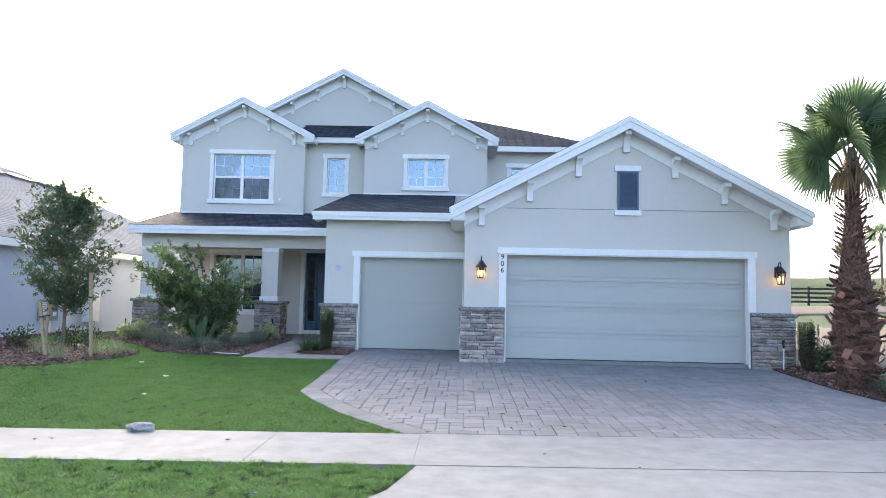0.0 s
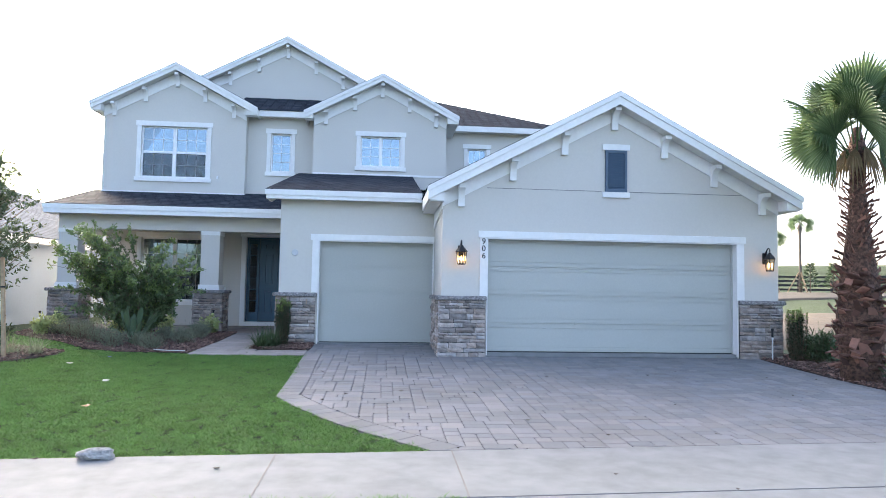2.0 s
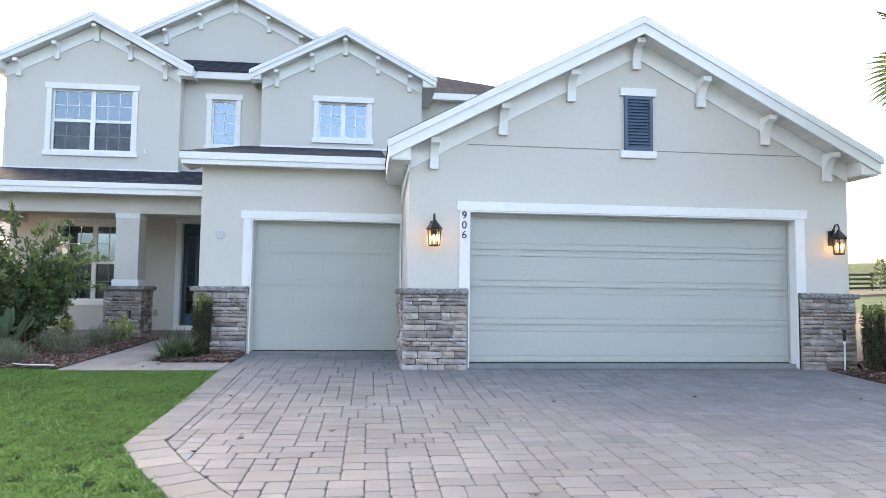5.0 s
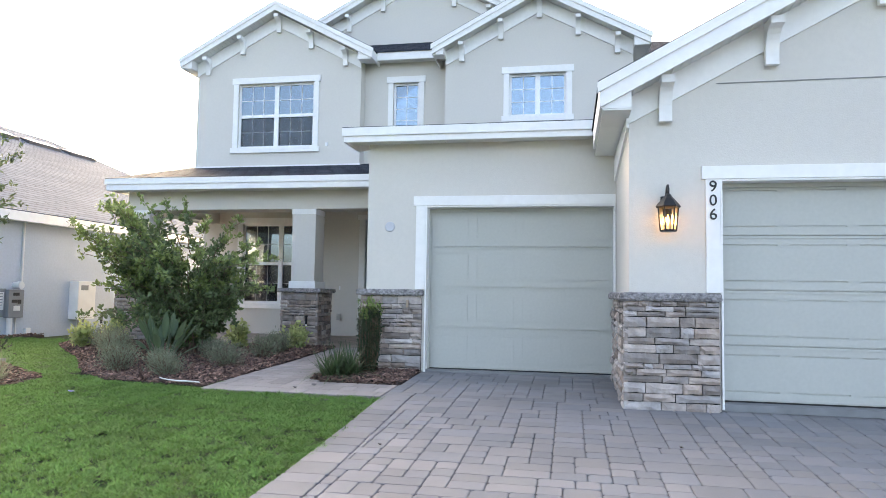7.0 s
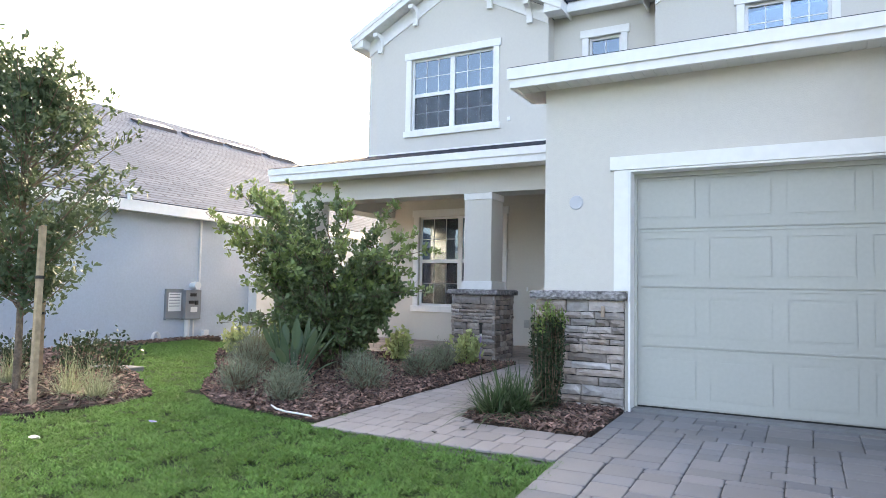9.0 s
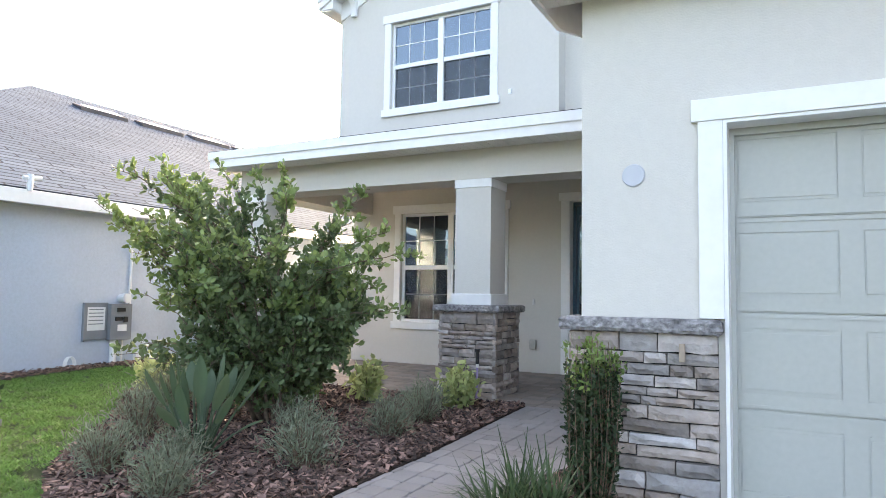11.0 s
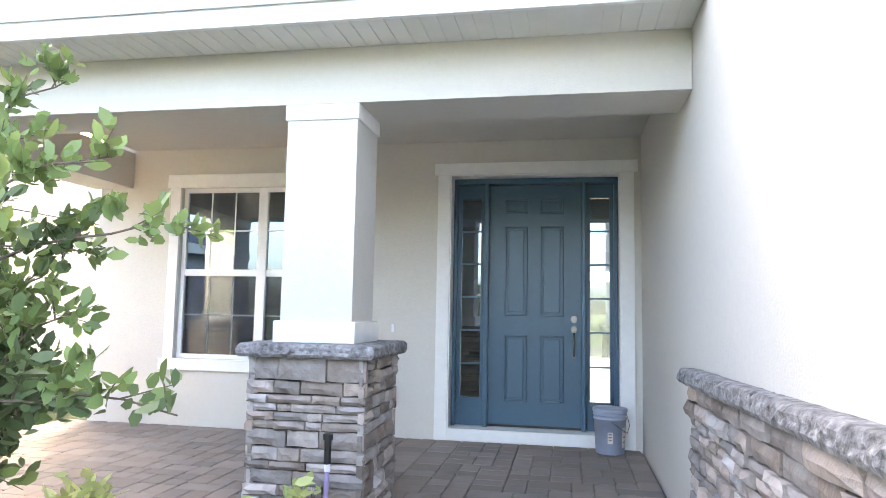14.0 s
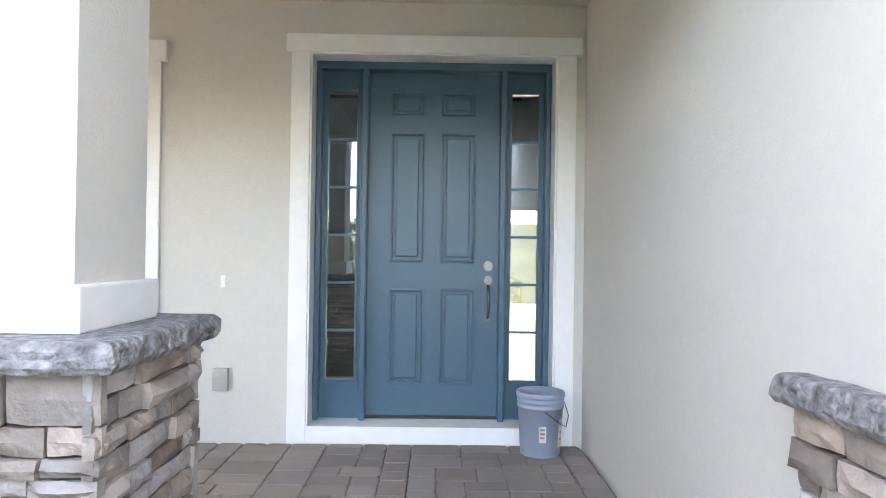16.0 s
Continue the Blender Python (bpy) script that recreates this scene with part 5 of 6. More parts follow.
def stake(p0, p1):
    root = empty("tree_stake", "raw pine stake leaning beside the young tree", "stake", "tree stakes")
    bm = bmesh.new()
    tube(bm, [p0, p1], 0.035, 0.035, 4)
    part("post", bm, WOODSTAKE, root)
    c = Vector(p0).lerp(Vector(p1), 0.72)
    bm = bmesh.new()
    tube(bm, [c + Vector((0, 0, -0.015)), c + Vector((0, 0, 0.015))], 0.042, 0.042, 8)
    part("strap", bm, BLACK, root)


stake((-7.1, 12.3, -0.2), (-7.27, 12.41, 1.56))
stake((-8.0, 12.3, -0.2), (-8.2, 12.3, 1.0))
stake((-8.7, 13.3, -0.2), (-8.55, 13.2, 1.0))


def mound(x, y, r, h, n, material, label, category, name, group, leaf=0.05, width=0.3, up=0.9, stems=14):
    root = empty(name, label, category, group)
    g = ground_z(x, y)
    wood = bmesh.new()
    lb, lw = [], []
    for k in range(stems):
        a, f = k * 2.399, rng.uniform(0.25, 1)
        tip = Vector((x + r * f * math.cos(a), y + r * f * math.sin(a), g + h * (1 - 0.45 * f * f) * rng.uniform(0.8, 1.1)))
        b0 = Vector((x + 0.1 * r * math.cos(a), y + 0.1 * r * math.sin(a), g - 0.02))
        mid = b0.lerp(tip, 0.5) + Vector((0, 0, h * 0.1))
        tube(wood, [b0, mid, tip], 0.006, 0.002, 4)
        m = n // stems
        t = rng.uniform(0.2, 1, m)
        sp = 0.11 * r + 0.02
        pos = np.where(t[:, None] < 0.5, np.array(b0)[None] + (np.array(mid) - np.array(b0))[None] * (2 * t[:, None]), np.array(mid)[None] + (np.array(tip) - np.array(mid))[None] * (2 * t[:, None] - 1)) + rng.normal(size=(m, 3)) * sp
        pos[:, 2] = np.maximum(pos[:, 2], g + 0.01)
        lb.append(pos)
        lw.append(rand_dir(m, up) + 0.5 * np.array((math.cos(a), math.sin(a), 0)) * f)
    tagged(part("branchwork", wood, TWIG, root), "thin brown twigs", kind="stuff")
    leaf_mesh("foliage", np.concatenate(lb), np.concatenate(lw), leaf, width, root, material, fold=0.05)


for x, y, r, h in ((-4.85, 14.4, 0.34, 0.42), (-5.15, 13.5, 0.28, 0.33), (-4.85, 15.45, 0.3, 0.4), (-4.9, 16.1, 0.28, 0.38), (-5.9, 13.65, 0.33, 0.42), (-5.5, 13.9, 0.28, 0.34), (-6.5, 14.4, 0.38, 0.5), (-7.0, 15.0, 0.4, 0.5), (-7.5, 15.6, 0.4, 0.5), (-5.35, 14.95, 0.3, 0.4), (-8.0, 16.1, 0.35, 0.4), (-5.1, 16.45, 0.25, 0.35)):
    mound(x, y, r * 0.82, h * 0.8, 1400, LEAF_GREY, "grey-green lavender mound in bark mulch", "shrub", "lavender", "lavender mounds", 0.05, 0.16, 1.1, 34)
for x, y, r, h in ((-4.94, 16.9, 0.22, 0.4), (-5.87, 16.65, 0.2, 0.42), (-8.3, 15.95, 0.2, 0.4), (-6.9, 16.6, 0.3, 0.5), (-8.4, 16.9, 0.22, 0.45)):
    mound(x, y, r, h, 620, LEAF_GOLD, "yellow-green variegated shrub in bark mulch", "shrub", "variegated_shrub", "variegated shrubs", 0.085, 0.5, 0.5, 16)


def pillar(x, y, r, h, name="boxwood_column"):
    """A narrow upright shrub of straight leafy shoots."""
    root = empty(name, "narrow upright dark green shrub against the stone facing", "shrub", "upright shrubs")
    g = ground_z(x, y)
    wood = bmesh.new()
    lb, lw, nb, nw = [], [], [], []
    for k in range(60):
        a, f = k * 2.399, math.sqrt(rng.uniform(0, 1))
        top = h * rng.uniform(0.82, 1.04)
        cx, cy = x + r * f * math.cos(a), y + r * f * math.sin(a)
        b0, tip = Vector((x + 0.5 * r * f * math.cos(a), y + 0.5 * r * f * math.sin(a), g - 0.02)), Vector((cx * 1.0 + rng.normal() * 0.02, cy + rng.normal() * 0.02, g + top))
        mid = Vector((cx, cy, g + top * 0.35))
        tube(wood, [b0, mid, tip], 0.005, 0.002, 4)
        m = 110
        t = rng.uniform(0.05, 1, m)
        pos = np.where(t[:, None] < 0.35, np.array(b0)[None] + (np.array(mid - b0))[None] * (t[:, None] / 0.35), np.array(mid)[None] + np.array(tip - mid)[None] * ((t[:, None] - 0.35) / 0.65)) + rng.normal(size=(m, 3)) * 0.012
        w = rand_dir(m, 0.9)
        new_ = t > 0.9
        lb.append(pos[~new_]), lw.append(w[~new_]), nb.append(pos[new_]), nw.append(w[new_])
    part("branchwork", wood, TWIG, root)
    leaf_mesh("foliage", np.concatenate(lb), np.concatenate(lw), 0.03, 0.5, root, LEAF_DARK, fold=0.05)
    leaf_mesh("young_foliage", np.concatenate(nb), np.concatenate(nw), 0.03, 0.5, root, LEAF_LIGHT, "fresh green tips", fold=0.05)


pillar(-2.9, 14.42, 0.135, 0.93)
pillar(6.9, 12.6, 0.17, 0.95)
mound(7.3, 12.5, 0.42, 0.5, 1500, LEAF_BLADE, "low dark green strappy shrub beside the driveway", "shrub", "low_shrub", "", 0.14, 0.13, 0.5, 40)
mound(6.85, 9.6, 0.4, 0.35, 900, LEAF_BLADE, "low dark green strappy shrub under the palm", "shrub", "low_shrub", "", 0.14, 0.13, 0.5, 30)
for x, y in ((-8.3, 13.5), (-9.3, 13.4), (-8.0, 13.75), (-10.0, 12.8), (-9.4, 12.0)):
    mound(x, y, 0.33, 0.5, 420, LEAF_DARK, "small dark shrub in the neighbouring bed", "shrub", "dark_shrub", "neighbouring bed shrubs", 0.06, 0.5, 0.5, 14)


def tuft(x, y, n, h, spread, material, label, name="grass_tuft", w=0.012, group=""):
    root = empty(name, label, "grass", group)
    g = ground_z(x, y)
    bm = bmesh.new()
    for k in range(n):
        a, ln, el = rng.uniform(0, 6.283), h * rng.uniform(0.6, 1.15), rng.uniform(0.4, 1.4)
        p = Vector((x + rng.normal() * 0.05, y + rng.normal() * 0.05, g - 0.01))
        d = Vector((math.cos(a) * math.cos(el) * spread, math.sin(a) * math.cos(el) * spread, math.sin(el)))
        side = Vector((-math.sin(a), math.cos(a), 0))
        prev = None
        for j in range(5):
            f = j / 4
            c = p + d * ln * f - Vector((0, 0, 0.42 * ln * f * f * math.cos(el) * spread))
            ww = w * (1 - f * 0.9)
            pair = (bm.verts.new(c - side * ww / 2), bm.verts.new(c + side * ww / 2))
            if prev:
                bm.faces.new((prev[0], prev[1], pair[1], pair[0]))
            prev = pair
    part("blade_clump", bm, material, root)


for x, y in ((-3.22, 13.95), (-3.25, 14.3), (-3.05, 14.1)):
    tuft(x, y, 120, 0.5, 1.35, LEAF_BLADE, "dark strappy grass tuft in the small mulch bed", "lily_turf", 0.026, "lily turf tufts")
for x, y in ((-6.85, 12.75), (-7.25, 12.75), (-7.6, 12.0), (-8.4, 12.8), (-9.1, 12.0)):
    tuft(x, y, 240, 0.55, 1.15, LEAF_STRAW, "pale feathery ornamental grass in the neighbouring bed", "ornamental_grass", 0.006, "ornamental grasses")


def paradise(x, y):
    """A clump of long-stalked paddle leaves."""
    root = empty("bird_of_paradise", "clump of upright blue-green paddle leaves in mulch", "plant")
    g = ground_z(x, y)
    for k in range(22):
        a = k * 2.399 + 0.4
        el = rng.uniform(1.0, 1.48) if k > 2 else 0.7
        stalk, blade = rng.uniform(0.15, 0.5), rng.uniform(0.28, 0.42)
        d = Vector((math.cos(a) * math.cos(el), math.sin(a) * math.cos(el), math.sin(el)))
        side = Vector((-math.sin(a), math.cos(a), 0))
        p = Vector((x + 0.05 * math.cos(a), y + 0.05 * math.sin(a), g - 0.02))
        c = p + d * stalk
        bm = bmesh.new()
        tube(bm, [p, p.lerp(c, 0.5), c], 0.012, 0.008, 6)
        nrm = side.cross(d)
        rows = []
        for j in range(8):
            f = j / 7
            w = 0.047 * math.sin(math.pi * min(1, 0.06 + f * 0.93)) ** 0.65
            m = c + d * blade * f - Vector((0, 0, 0.1 * f * f)) * math.cos(el)
            rows.append([bm.verts.new(m + side * w * s + nrm * abs(s) * w * 0.35) for s in (-1, -0.5, 0, 0.5, 1)])
        for u, v_ in zip(rows, rows[1:]):
            for q in range(4):
                bm.faces.new((u[q], u[q + 1], v_[q + 1], v_[q]))
        part("leaf", bm, LEAF_PADDLE, root, smooth=True)


paradise(-5.75, 14.3)


def fan(bm, base, aim, r, n=34, spread=2.5, droop=0.25, roll=0.0):
    """A fan frond: pleated blades from one point."""
    aim = Vector(aim).normalized()
    side = aim.cross(Vector((0, 0, 1)))
    side = side.normalized() if side.length > 0.1 else Vector((1, 0, 0))
    side = Matrix.Rotation(roll, 3, aim) @ side
    up = side.cross(aim).normalized()
    for k in range(n):
        th = (k / (n - 1) - 0.5) * spread
        d = (aim * math.cos(th) + side * math.sin(th) + up * 0.1 * math.cos(th * 2)).normalized()
        w = (side * math.cos(th) - aim * math.sin(th)).normalized()
        ln = r * (1 - 0.18 * abs(th) / spread * 2) * rng.uniform(0.9, 1.06)
        prev = None
        for f, ww in ((0.0, 0.006), (0.35, 0.036 * r), (0.62, 0.042 * r), (0.85, 0.018 * r), (1.0, 0.004)):
            c = Vector(base) + d * ln * f - Vector((0, 0, droop * ln * f ** 3))
            tri = (bm.verts.new(c - w * ww + up * 0.008), bm.verts.new(c - up * 0.006), bm.verts.new(c + w * ww + up * 0.008))
            if prev:
                bm.faces.new((prev[0], prev[1], tri[1], tri[0]))
                bm.faces.new((prev[1], prev[2], tri[2], tri[1]))
            prev = tri


def palm(x, y, h, name="fan_palm", label="tall fan palm with shaggy brown trunk in a mulch bed", fronds=None, detail=True, k=1.0):
    root = empty(name, label, "palm")
    g = far_z(x, y) if not detail else ground_z(x, y)
    bm = bmesh.new()
    prof = [(0.3, g - 0.05), (0.29, g + 0.25), (0.33, g + 0.6), (0.34, g + 1.0), (0.27, g + 1.6), (0.19, g + 2.2), (0.13, g + 2.8), (0.11, g + 3.2), (0.15, g + h - 0.15), (0.05, g + h + 0.25)]
    if not detail:
        prof = [(0.13, g - 0.1), (0.09, g + h * 0.5), (0.09, g + h * 0.85), (0.16, g + h), (0.05, g + h + 0.3)]
    lathe(bm, prof, x, y, 16)
    for v in bm.verts:
        q = noise.noise((v.co.x * 7, v.co.y * 7, v.co.z * 5))
        v.co.x += q * 0.04 * k
        v.co.y += q * 0.04 * k
    part("trunk", bm, mat("palm_fibre", (0.13, 0.07, 0.048) if detail else (0.24, 0.2, 0.165), 0.95, var=0.35, scale=22, bump=1.0, bscale=40, depth=0.04), root, smooth=True)
    if not detail:
        for a in (0.4, 2.5, 4.6):
            bm = bmesh.new()
            tube(bm, [(x + 0.9 * math.cos(a), y + 0.9 * math.sin(a), g - 0.05), (x + 0.1 * math.cos(a), y + 0.1 * math.sin(a), g + 1.5)], 0.05, 0.05, 5)
            part("prop", bm, WOODSTAKE, root, "pale wooden prop")
    if detail:
        shag = mat("old_leaf_bases", (0.24, 0.115, 0.08), 0.9, var=0.25, scale=15, bump=0.5, bscale=40, rnd="island", rvar=0.65, col2=(0.08, 0.042, 0.034))
        bm = bmesh.new()
        for i in range(330):
            f = i / 330
            z = g + 0.2 + 3.0 * f
            a = i * 2.399
            rr = np.interp(z - g, [0, 0.6, 1.0, 1.6, 2.2, 2.8, 3.2], [0.29, 0.33, 0.34, 0.27, 0.19, 0.13, 0.11])
            out = Vector((math.cos(a), math.sin(a), 0))
            sd = Vector((-math.sin(a), math.cos(a), 0))
            b0 = Vector((x, y, z)) + out * (rr - 0.03)
            ln, tw = rng.uniform(0.08, 0.24), rng.uniform(-0.8, 0.8)
            lift = 0.25 if f < 0.55 else 0.55
            dirs = (out * rng.uniform(0.35, 0.8) + Vector((0, 0, rng.uniform(-0.5, 1.1) if f < 0.55 else lift * rng.uniform(0.2, 1.2))) + sd * tw * 0.8).normalized()
            wd = rng.uniform(0.04, 0.10) if f < 0.5 else 0.018
            vs = [bm.verts.new(b0 + sd * wd), bm.verts.new(b0 - sd * wd), bm.verts.new(b0 + dirs * ln - sd * wd * (0.7 if f < 0.5 else 0.25) + Vector((0, 0, 0.03))), bm.verts.new(b0 + dirs * ln + sd * wd * (0.7 if f < 0.5 else 0.25))]
            vb = [bm.verts.new(q.co + Vector((0, 0, -0.02)) - out * 0.006) for q in vs]
            bm.faces.new(vs)
            bm.faces.new(vb[::-1])
            for q in range(4):
                bm.faces.new((vs[q], vb[q], vb[(q + 1) % 4], vs[(q + 1) % 4]))
        part("fibre_cover", bm, shag, root, "ragged cut leaf bases")
    top = Vector((x, y, g + h))
    for i, (az, el, ln, r, dry) in enumerate(fronds):
        az, el = radians(az), radians(el)
        d = Vector((math.cos(az) * math.cos(el), math.sin(az) * math.cos(el), math.sin(el)))
        b0 = top - Vector((0, 0, 0.45 * k))
        tip = top + d * ln * k
        bm = bmesh.new()
        fan(bm, tip, d - Vector((0, 0, 0.9 if dry else 0.05)), r * k, (7 if dry else 40) if detail else 16, 3.6 if not dry else 0.9, 0.16 if not dry else 0.8, 0.0 if dry else (1 if i % 2 else -1) * (1.4 - 0.95 * el + rng.uniform(-0.2, 0.2)))
        leaf = part("frond", bm, LEAF_DRY if dry else LEAF_PALM, root, "dry hanging frond" if dry else "")
        bm = bmesh.new()
        tube(bm, [b0, b0.lerp(tip, 0.5) + Vector((0, 0, 0.06)), tip], 0.018 * k, 0.011 * k, 6)
        part("stalk", bm, LEAF_PALM, leaf)


palm(6.65, 10.58, 3.8, fronds=[(180, 28, 0.6, 0.84, 0), (165, 8, 0.45, 0.75, 0), (215, 58, 0.6, 0.84, 0), (255, 70, 0.7, 0.84, 0), (330, 66, 0.65, 0.84, 0), (335, 40, 0.65, 0.84, 0), (0, 25, 0.65, 0.84, 0), (40, 50, 0.6, 0.8, 0), (100, 65, 0.6, 0.8, 0), (140, 55, 0.6, 0.8, 0), (280, 15, 0.4, 0.65, 0), (200, 2, 0.5, 0.8, 0), (235, 32, 0.55, 0.84, 0), (15, 4, 0.5, 0.8, 0), (100, 20, 0.5, 0.7, 0), (180, -30, 0.2, 0.42, 1), (225, -35, 0.22, 0.45, 1), (270, -30, 0.2, 0.4, 1), (320, -30, 0.22, 0.45, 1), (10, -35, 0.2, 0.42, 1), (100, -30, 0.2, 0.45, 1)])
FAR_FRONDS = [(a, e, 0.55, 0.75, 0) for a, e in ((0, 10), (50, 30), (100, 15), (150, 35), (200, 10), (250, 30), (300, 15), (340, 40), (80, 70), (230, 75))]
for x, y, h in ((28.3, 45.0, 4.7), (26.2, 45.0, 3.7)):
    palm(x, y, h, "young_palm", "young fan palm with bare trunk on the far bank", FAR_FRONDS, False, 1.0)
for x, y in ((28.7, 44.5), (30.4, 44.5), (32.5, 43.5), (38, 42)):
    g = far_z(x, y)
    root = empty("sapling", "thin young sapling by the far fence", "tree", "far saplings")
    bm = bmesh.new()
    tube(bm, [(x, y, g - 0.1), (x, y, g + 2.05)], 0.05, 0.02, 6)
    part("trunk", bm, BARK, root)
    f = rng.uniform(0.2, 1, 420)
    a = rng.uniform(0, 6.283, 420)
    r = 0.75 * (1.05 - f) * rng.uniform(0.2, 1, 420)
    leaf_mesh("crown", np.stack([x + r * np.cos(a), y + r * np.sin(a), g + 2.1 * f], 1), np.stack([np.cos(a), np.sin(a), a * 0 + 0.4], 1), 0.24, 0.26, root, LEAF_TREE)


# ---- beds, mulch and lawn ----
BED_MAIN = [(-4.37, 12.98), (-5.0, 13.06), (-5.7, 13.16), (-6.25, 13.5), (-6.74, 14.0), (-7.3, 14.7), (-8.3, 15.6), (-9.1, 16.4), (-9.35, 17.5), (-8.9, 17.45), (-4.44, 17.45), (-4.33, 15.0)]
BED_SMALL = [(-3.43, 13.78), (-3.2, 13.645), (-2.32, 13.64), (-2.29, 14.7), (-3.07, 14.7), (-3.07, 16.6), (-3.25, 15.4), (-3.39, 14.5)]
BED_NEXT = [(-6.53, 13.15), (-6.45, 12.7), (-6.88, 12.0), (-7.1, 11.5), (-7.6, 11.0), (-9.0, 10.6), (-11.3, 10.4), (-11.3, 18.2), (-11.0, 18.2), (-10.8, 15.6), (-9.2, 14.5), (-7.8, 13.9)]
BED_PALM = [(6.33, 12.95), (6.33, 10.6), (6.45, 9.0), (6.85, 7.95), (7.9, 8.1), (8.3, 9.5), (8.2, 11.8), (7.5, 13.6), (6.82, 13.6), (6.82, 12.83), (6.33, 12.83)]


def inside(poly, x, y):
    """Which of the points lie inside the outline."""
    x, y = np.asarray(x), np.asarray(y)
    hit = np.zeros(x.shape, bool)
    for (x0, y0), (x1, y1) in zip(poly, poly[1:] + poly[:1]):
        c = (y0 > y) != (y1 > y)
        with np.errstate(divide="ignore", invalid="ignore"):
            hit ^= c & (x < (x1 - x0) * (y - y0) / (y1 - y0) + x0)
    return hit


GY, GZ = np.array([p[0] for p in GROUND]), np.array([p[1] for p in GROUND])


def gz(y):
    return np.interp(y, GY, GZ)


def raw_mesh(name, verts, per, material):
    """Loose polygons of the same number of corners as one mesh."""
    me = bpy.data.meshes.new(name)
    n = len(verts) // per
    me.vertices.add(len(verts))
    me.vertices.foreach_set("co", np.asarray(verts, float).ravel())
    me.loops.add(len(verts))
    me.loops.foreach_set("vertex_index", np.arange(len(verts)))
    me.polygons.add(n)
    me.polygons.foreach_set("loop_start", np.arange(n) * per)
    me.update(calc_edges=True)
    me.materials.append(material)
    return new(name, me)


def mulch(name, poly, per_m2, label):
    sheet(name + "_soil", poly, 0.003, MULCH_BED, "dark soil bed under bark mulch", "ground")
    xs, ys = [p[0] for p in poly], [p[1] for p in poly]
    n = int((max(xs) - min(xs)) * (max(ys) - min(ys)) * per_m2)
    x, y = rng.uniform(min(xs), max(xs), n), rng.uniform(min(ys), max(ys), n)
    k = inside(poly, x, y)
    x, y = x[k], y[k]
    n = len(x)
    z = gz(y) + 0.004 + rng.uniform(0, 0.024, n)
    a = rng.uniform(0, 6.283, n)
    ln, wd = rng.uniform(0.014, 0.042, n), rng.uniform(0.006, 0.017, n)
    u = np.stack([np.cos(a), np.sin(a), rng.normal(size=n) * 0.35], 1) * ln[:, None]
    v = np.stack([-np.sin(a), np.cos(a), rng.normal(size=n) * 0.45], 1) * wd[:, None]
    c = np.stack([x, y, z], 1)
    up = np.array([0, 0, 0.008])
    quad = np.stack([c - u - v, c + u - v * 0.6, c + u * 1.1 + v * 0.7, c - u * 0.9 + v], 1)
    # top face and two long sides
    top = quad + up
    sides = np.concatenate([top, np.stack([quad[:, 0], quad[:, 1], top[:, 1], top[:, 0]], 1), np.stack([quad[:, 2], quad[:, 3], top[:, 3], top[:, 2]], 1)], 0)
    ob = raw_mesh(name, sides.reshape(-1, 3), 4, MULCH)
    tagged(ob, label, "mulch", kind="stuff")


mulch("bark_mulch", BED_MAIN, 1500, "reddish brown bark mulch in the shrub bed")
mulch("bark_mulch", BED_SMALL, 1700, "reddish brown bark mulch beside the garage pier")
mulch("bark_mulch", BED_NEXT, 450, "dark brown bark mulch in the neighbouring bed")
mulch("bark_mulch", BED_PALM, 600, "dark brown bark mulch round the palm")


def edge_x(y):
    """The lawn's edge along the driveway."""
    ys = np.array([p[1] for p in LAWN_EDGE[::-1]])
    xs = np.array([p[0] for p in LAWN_EDGE[::-1]])
    return np.interp(y, ys, xs)


def lawn(name, x0, x1, y0, y1, per_m2, h, test, label):
    n = int((x1 - x0) * (y1 - y0) * per_m2)
    x, y = rng.uniform(x0, x1, n), rng.uniform(y0, y1, n)
    k = test(x, y)
    x, y = x[k], y[k]
    # gaps between the clumps
    k = np.array([noise.noise((p * 8, q * 8, 1.0)) > -0.2 for p, q in zip(x, y)])
    x, y = x[k], y[k]
    n = len(x)
    # blades stand in small tufts
    pick = (np.arange(n) // 12) * 12
    x, y = x[pick] + rng.normal(size=n) * 0.026, y[pick] + rng.normal(size=n) * 0.026
    size = rng.uniform(0.7, 1.3, n)[pick]
    a = rng.uniform(0, 6.283, n)
    tall = np.array([1 + 0.5 * noise.noise((p * 2.3, q * 2.3, 3.0)) + 0.6 * noise.noise((p * 8, q * 8, 1.0)) for p, q in zip(x[::1], y[::1])])
    ln = h * rng.uniform(0.7, 1.2, n) * np.clip(tall, 0.55, 1.5) * size
    lean = rng.uniform(0.7, 2.6, n)
    w = rng.uniform(0.003, 0.0065, n)
    c = np.stack([x, y, gz(y) - 0.03 + rng.uniform(0, 0.024, n)], 1)
    sd = np.stack([-np.sin(a), np.cos(a), rng.uniform(-0.5, 0.5, n)], 1) * w[:, None]
    tip = c + np.stack([np.cos(a) * lean * ln, np.sin(a) * lean * ln, ln * rng.uniform(0.35, 1.1, n) + 0.006], 1)
    tri = np.stack([c - sd, c + sd, tip], 1)
    tagged(raw_mesh(name, tri.reshape(-1, 3), 3, GRASS), label, "grass", kind="stuff")


def on_lawn(x, y):
    ok = np.where(y < 12.87, x < edge_x(y) + 0.02 * np.sin(y * 23) + 0.03, x < -4.3) & (y > walk_n(x) + 0.02)
    for b in (BED_MAIN, BED_NEXT):
        ok &= ~inside(b, x, y)
    return ok & (x > NX + 0.03)


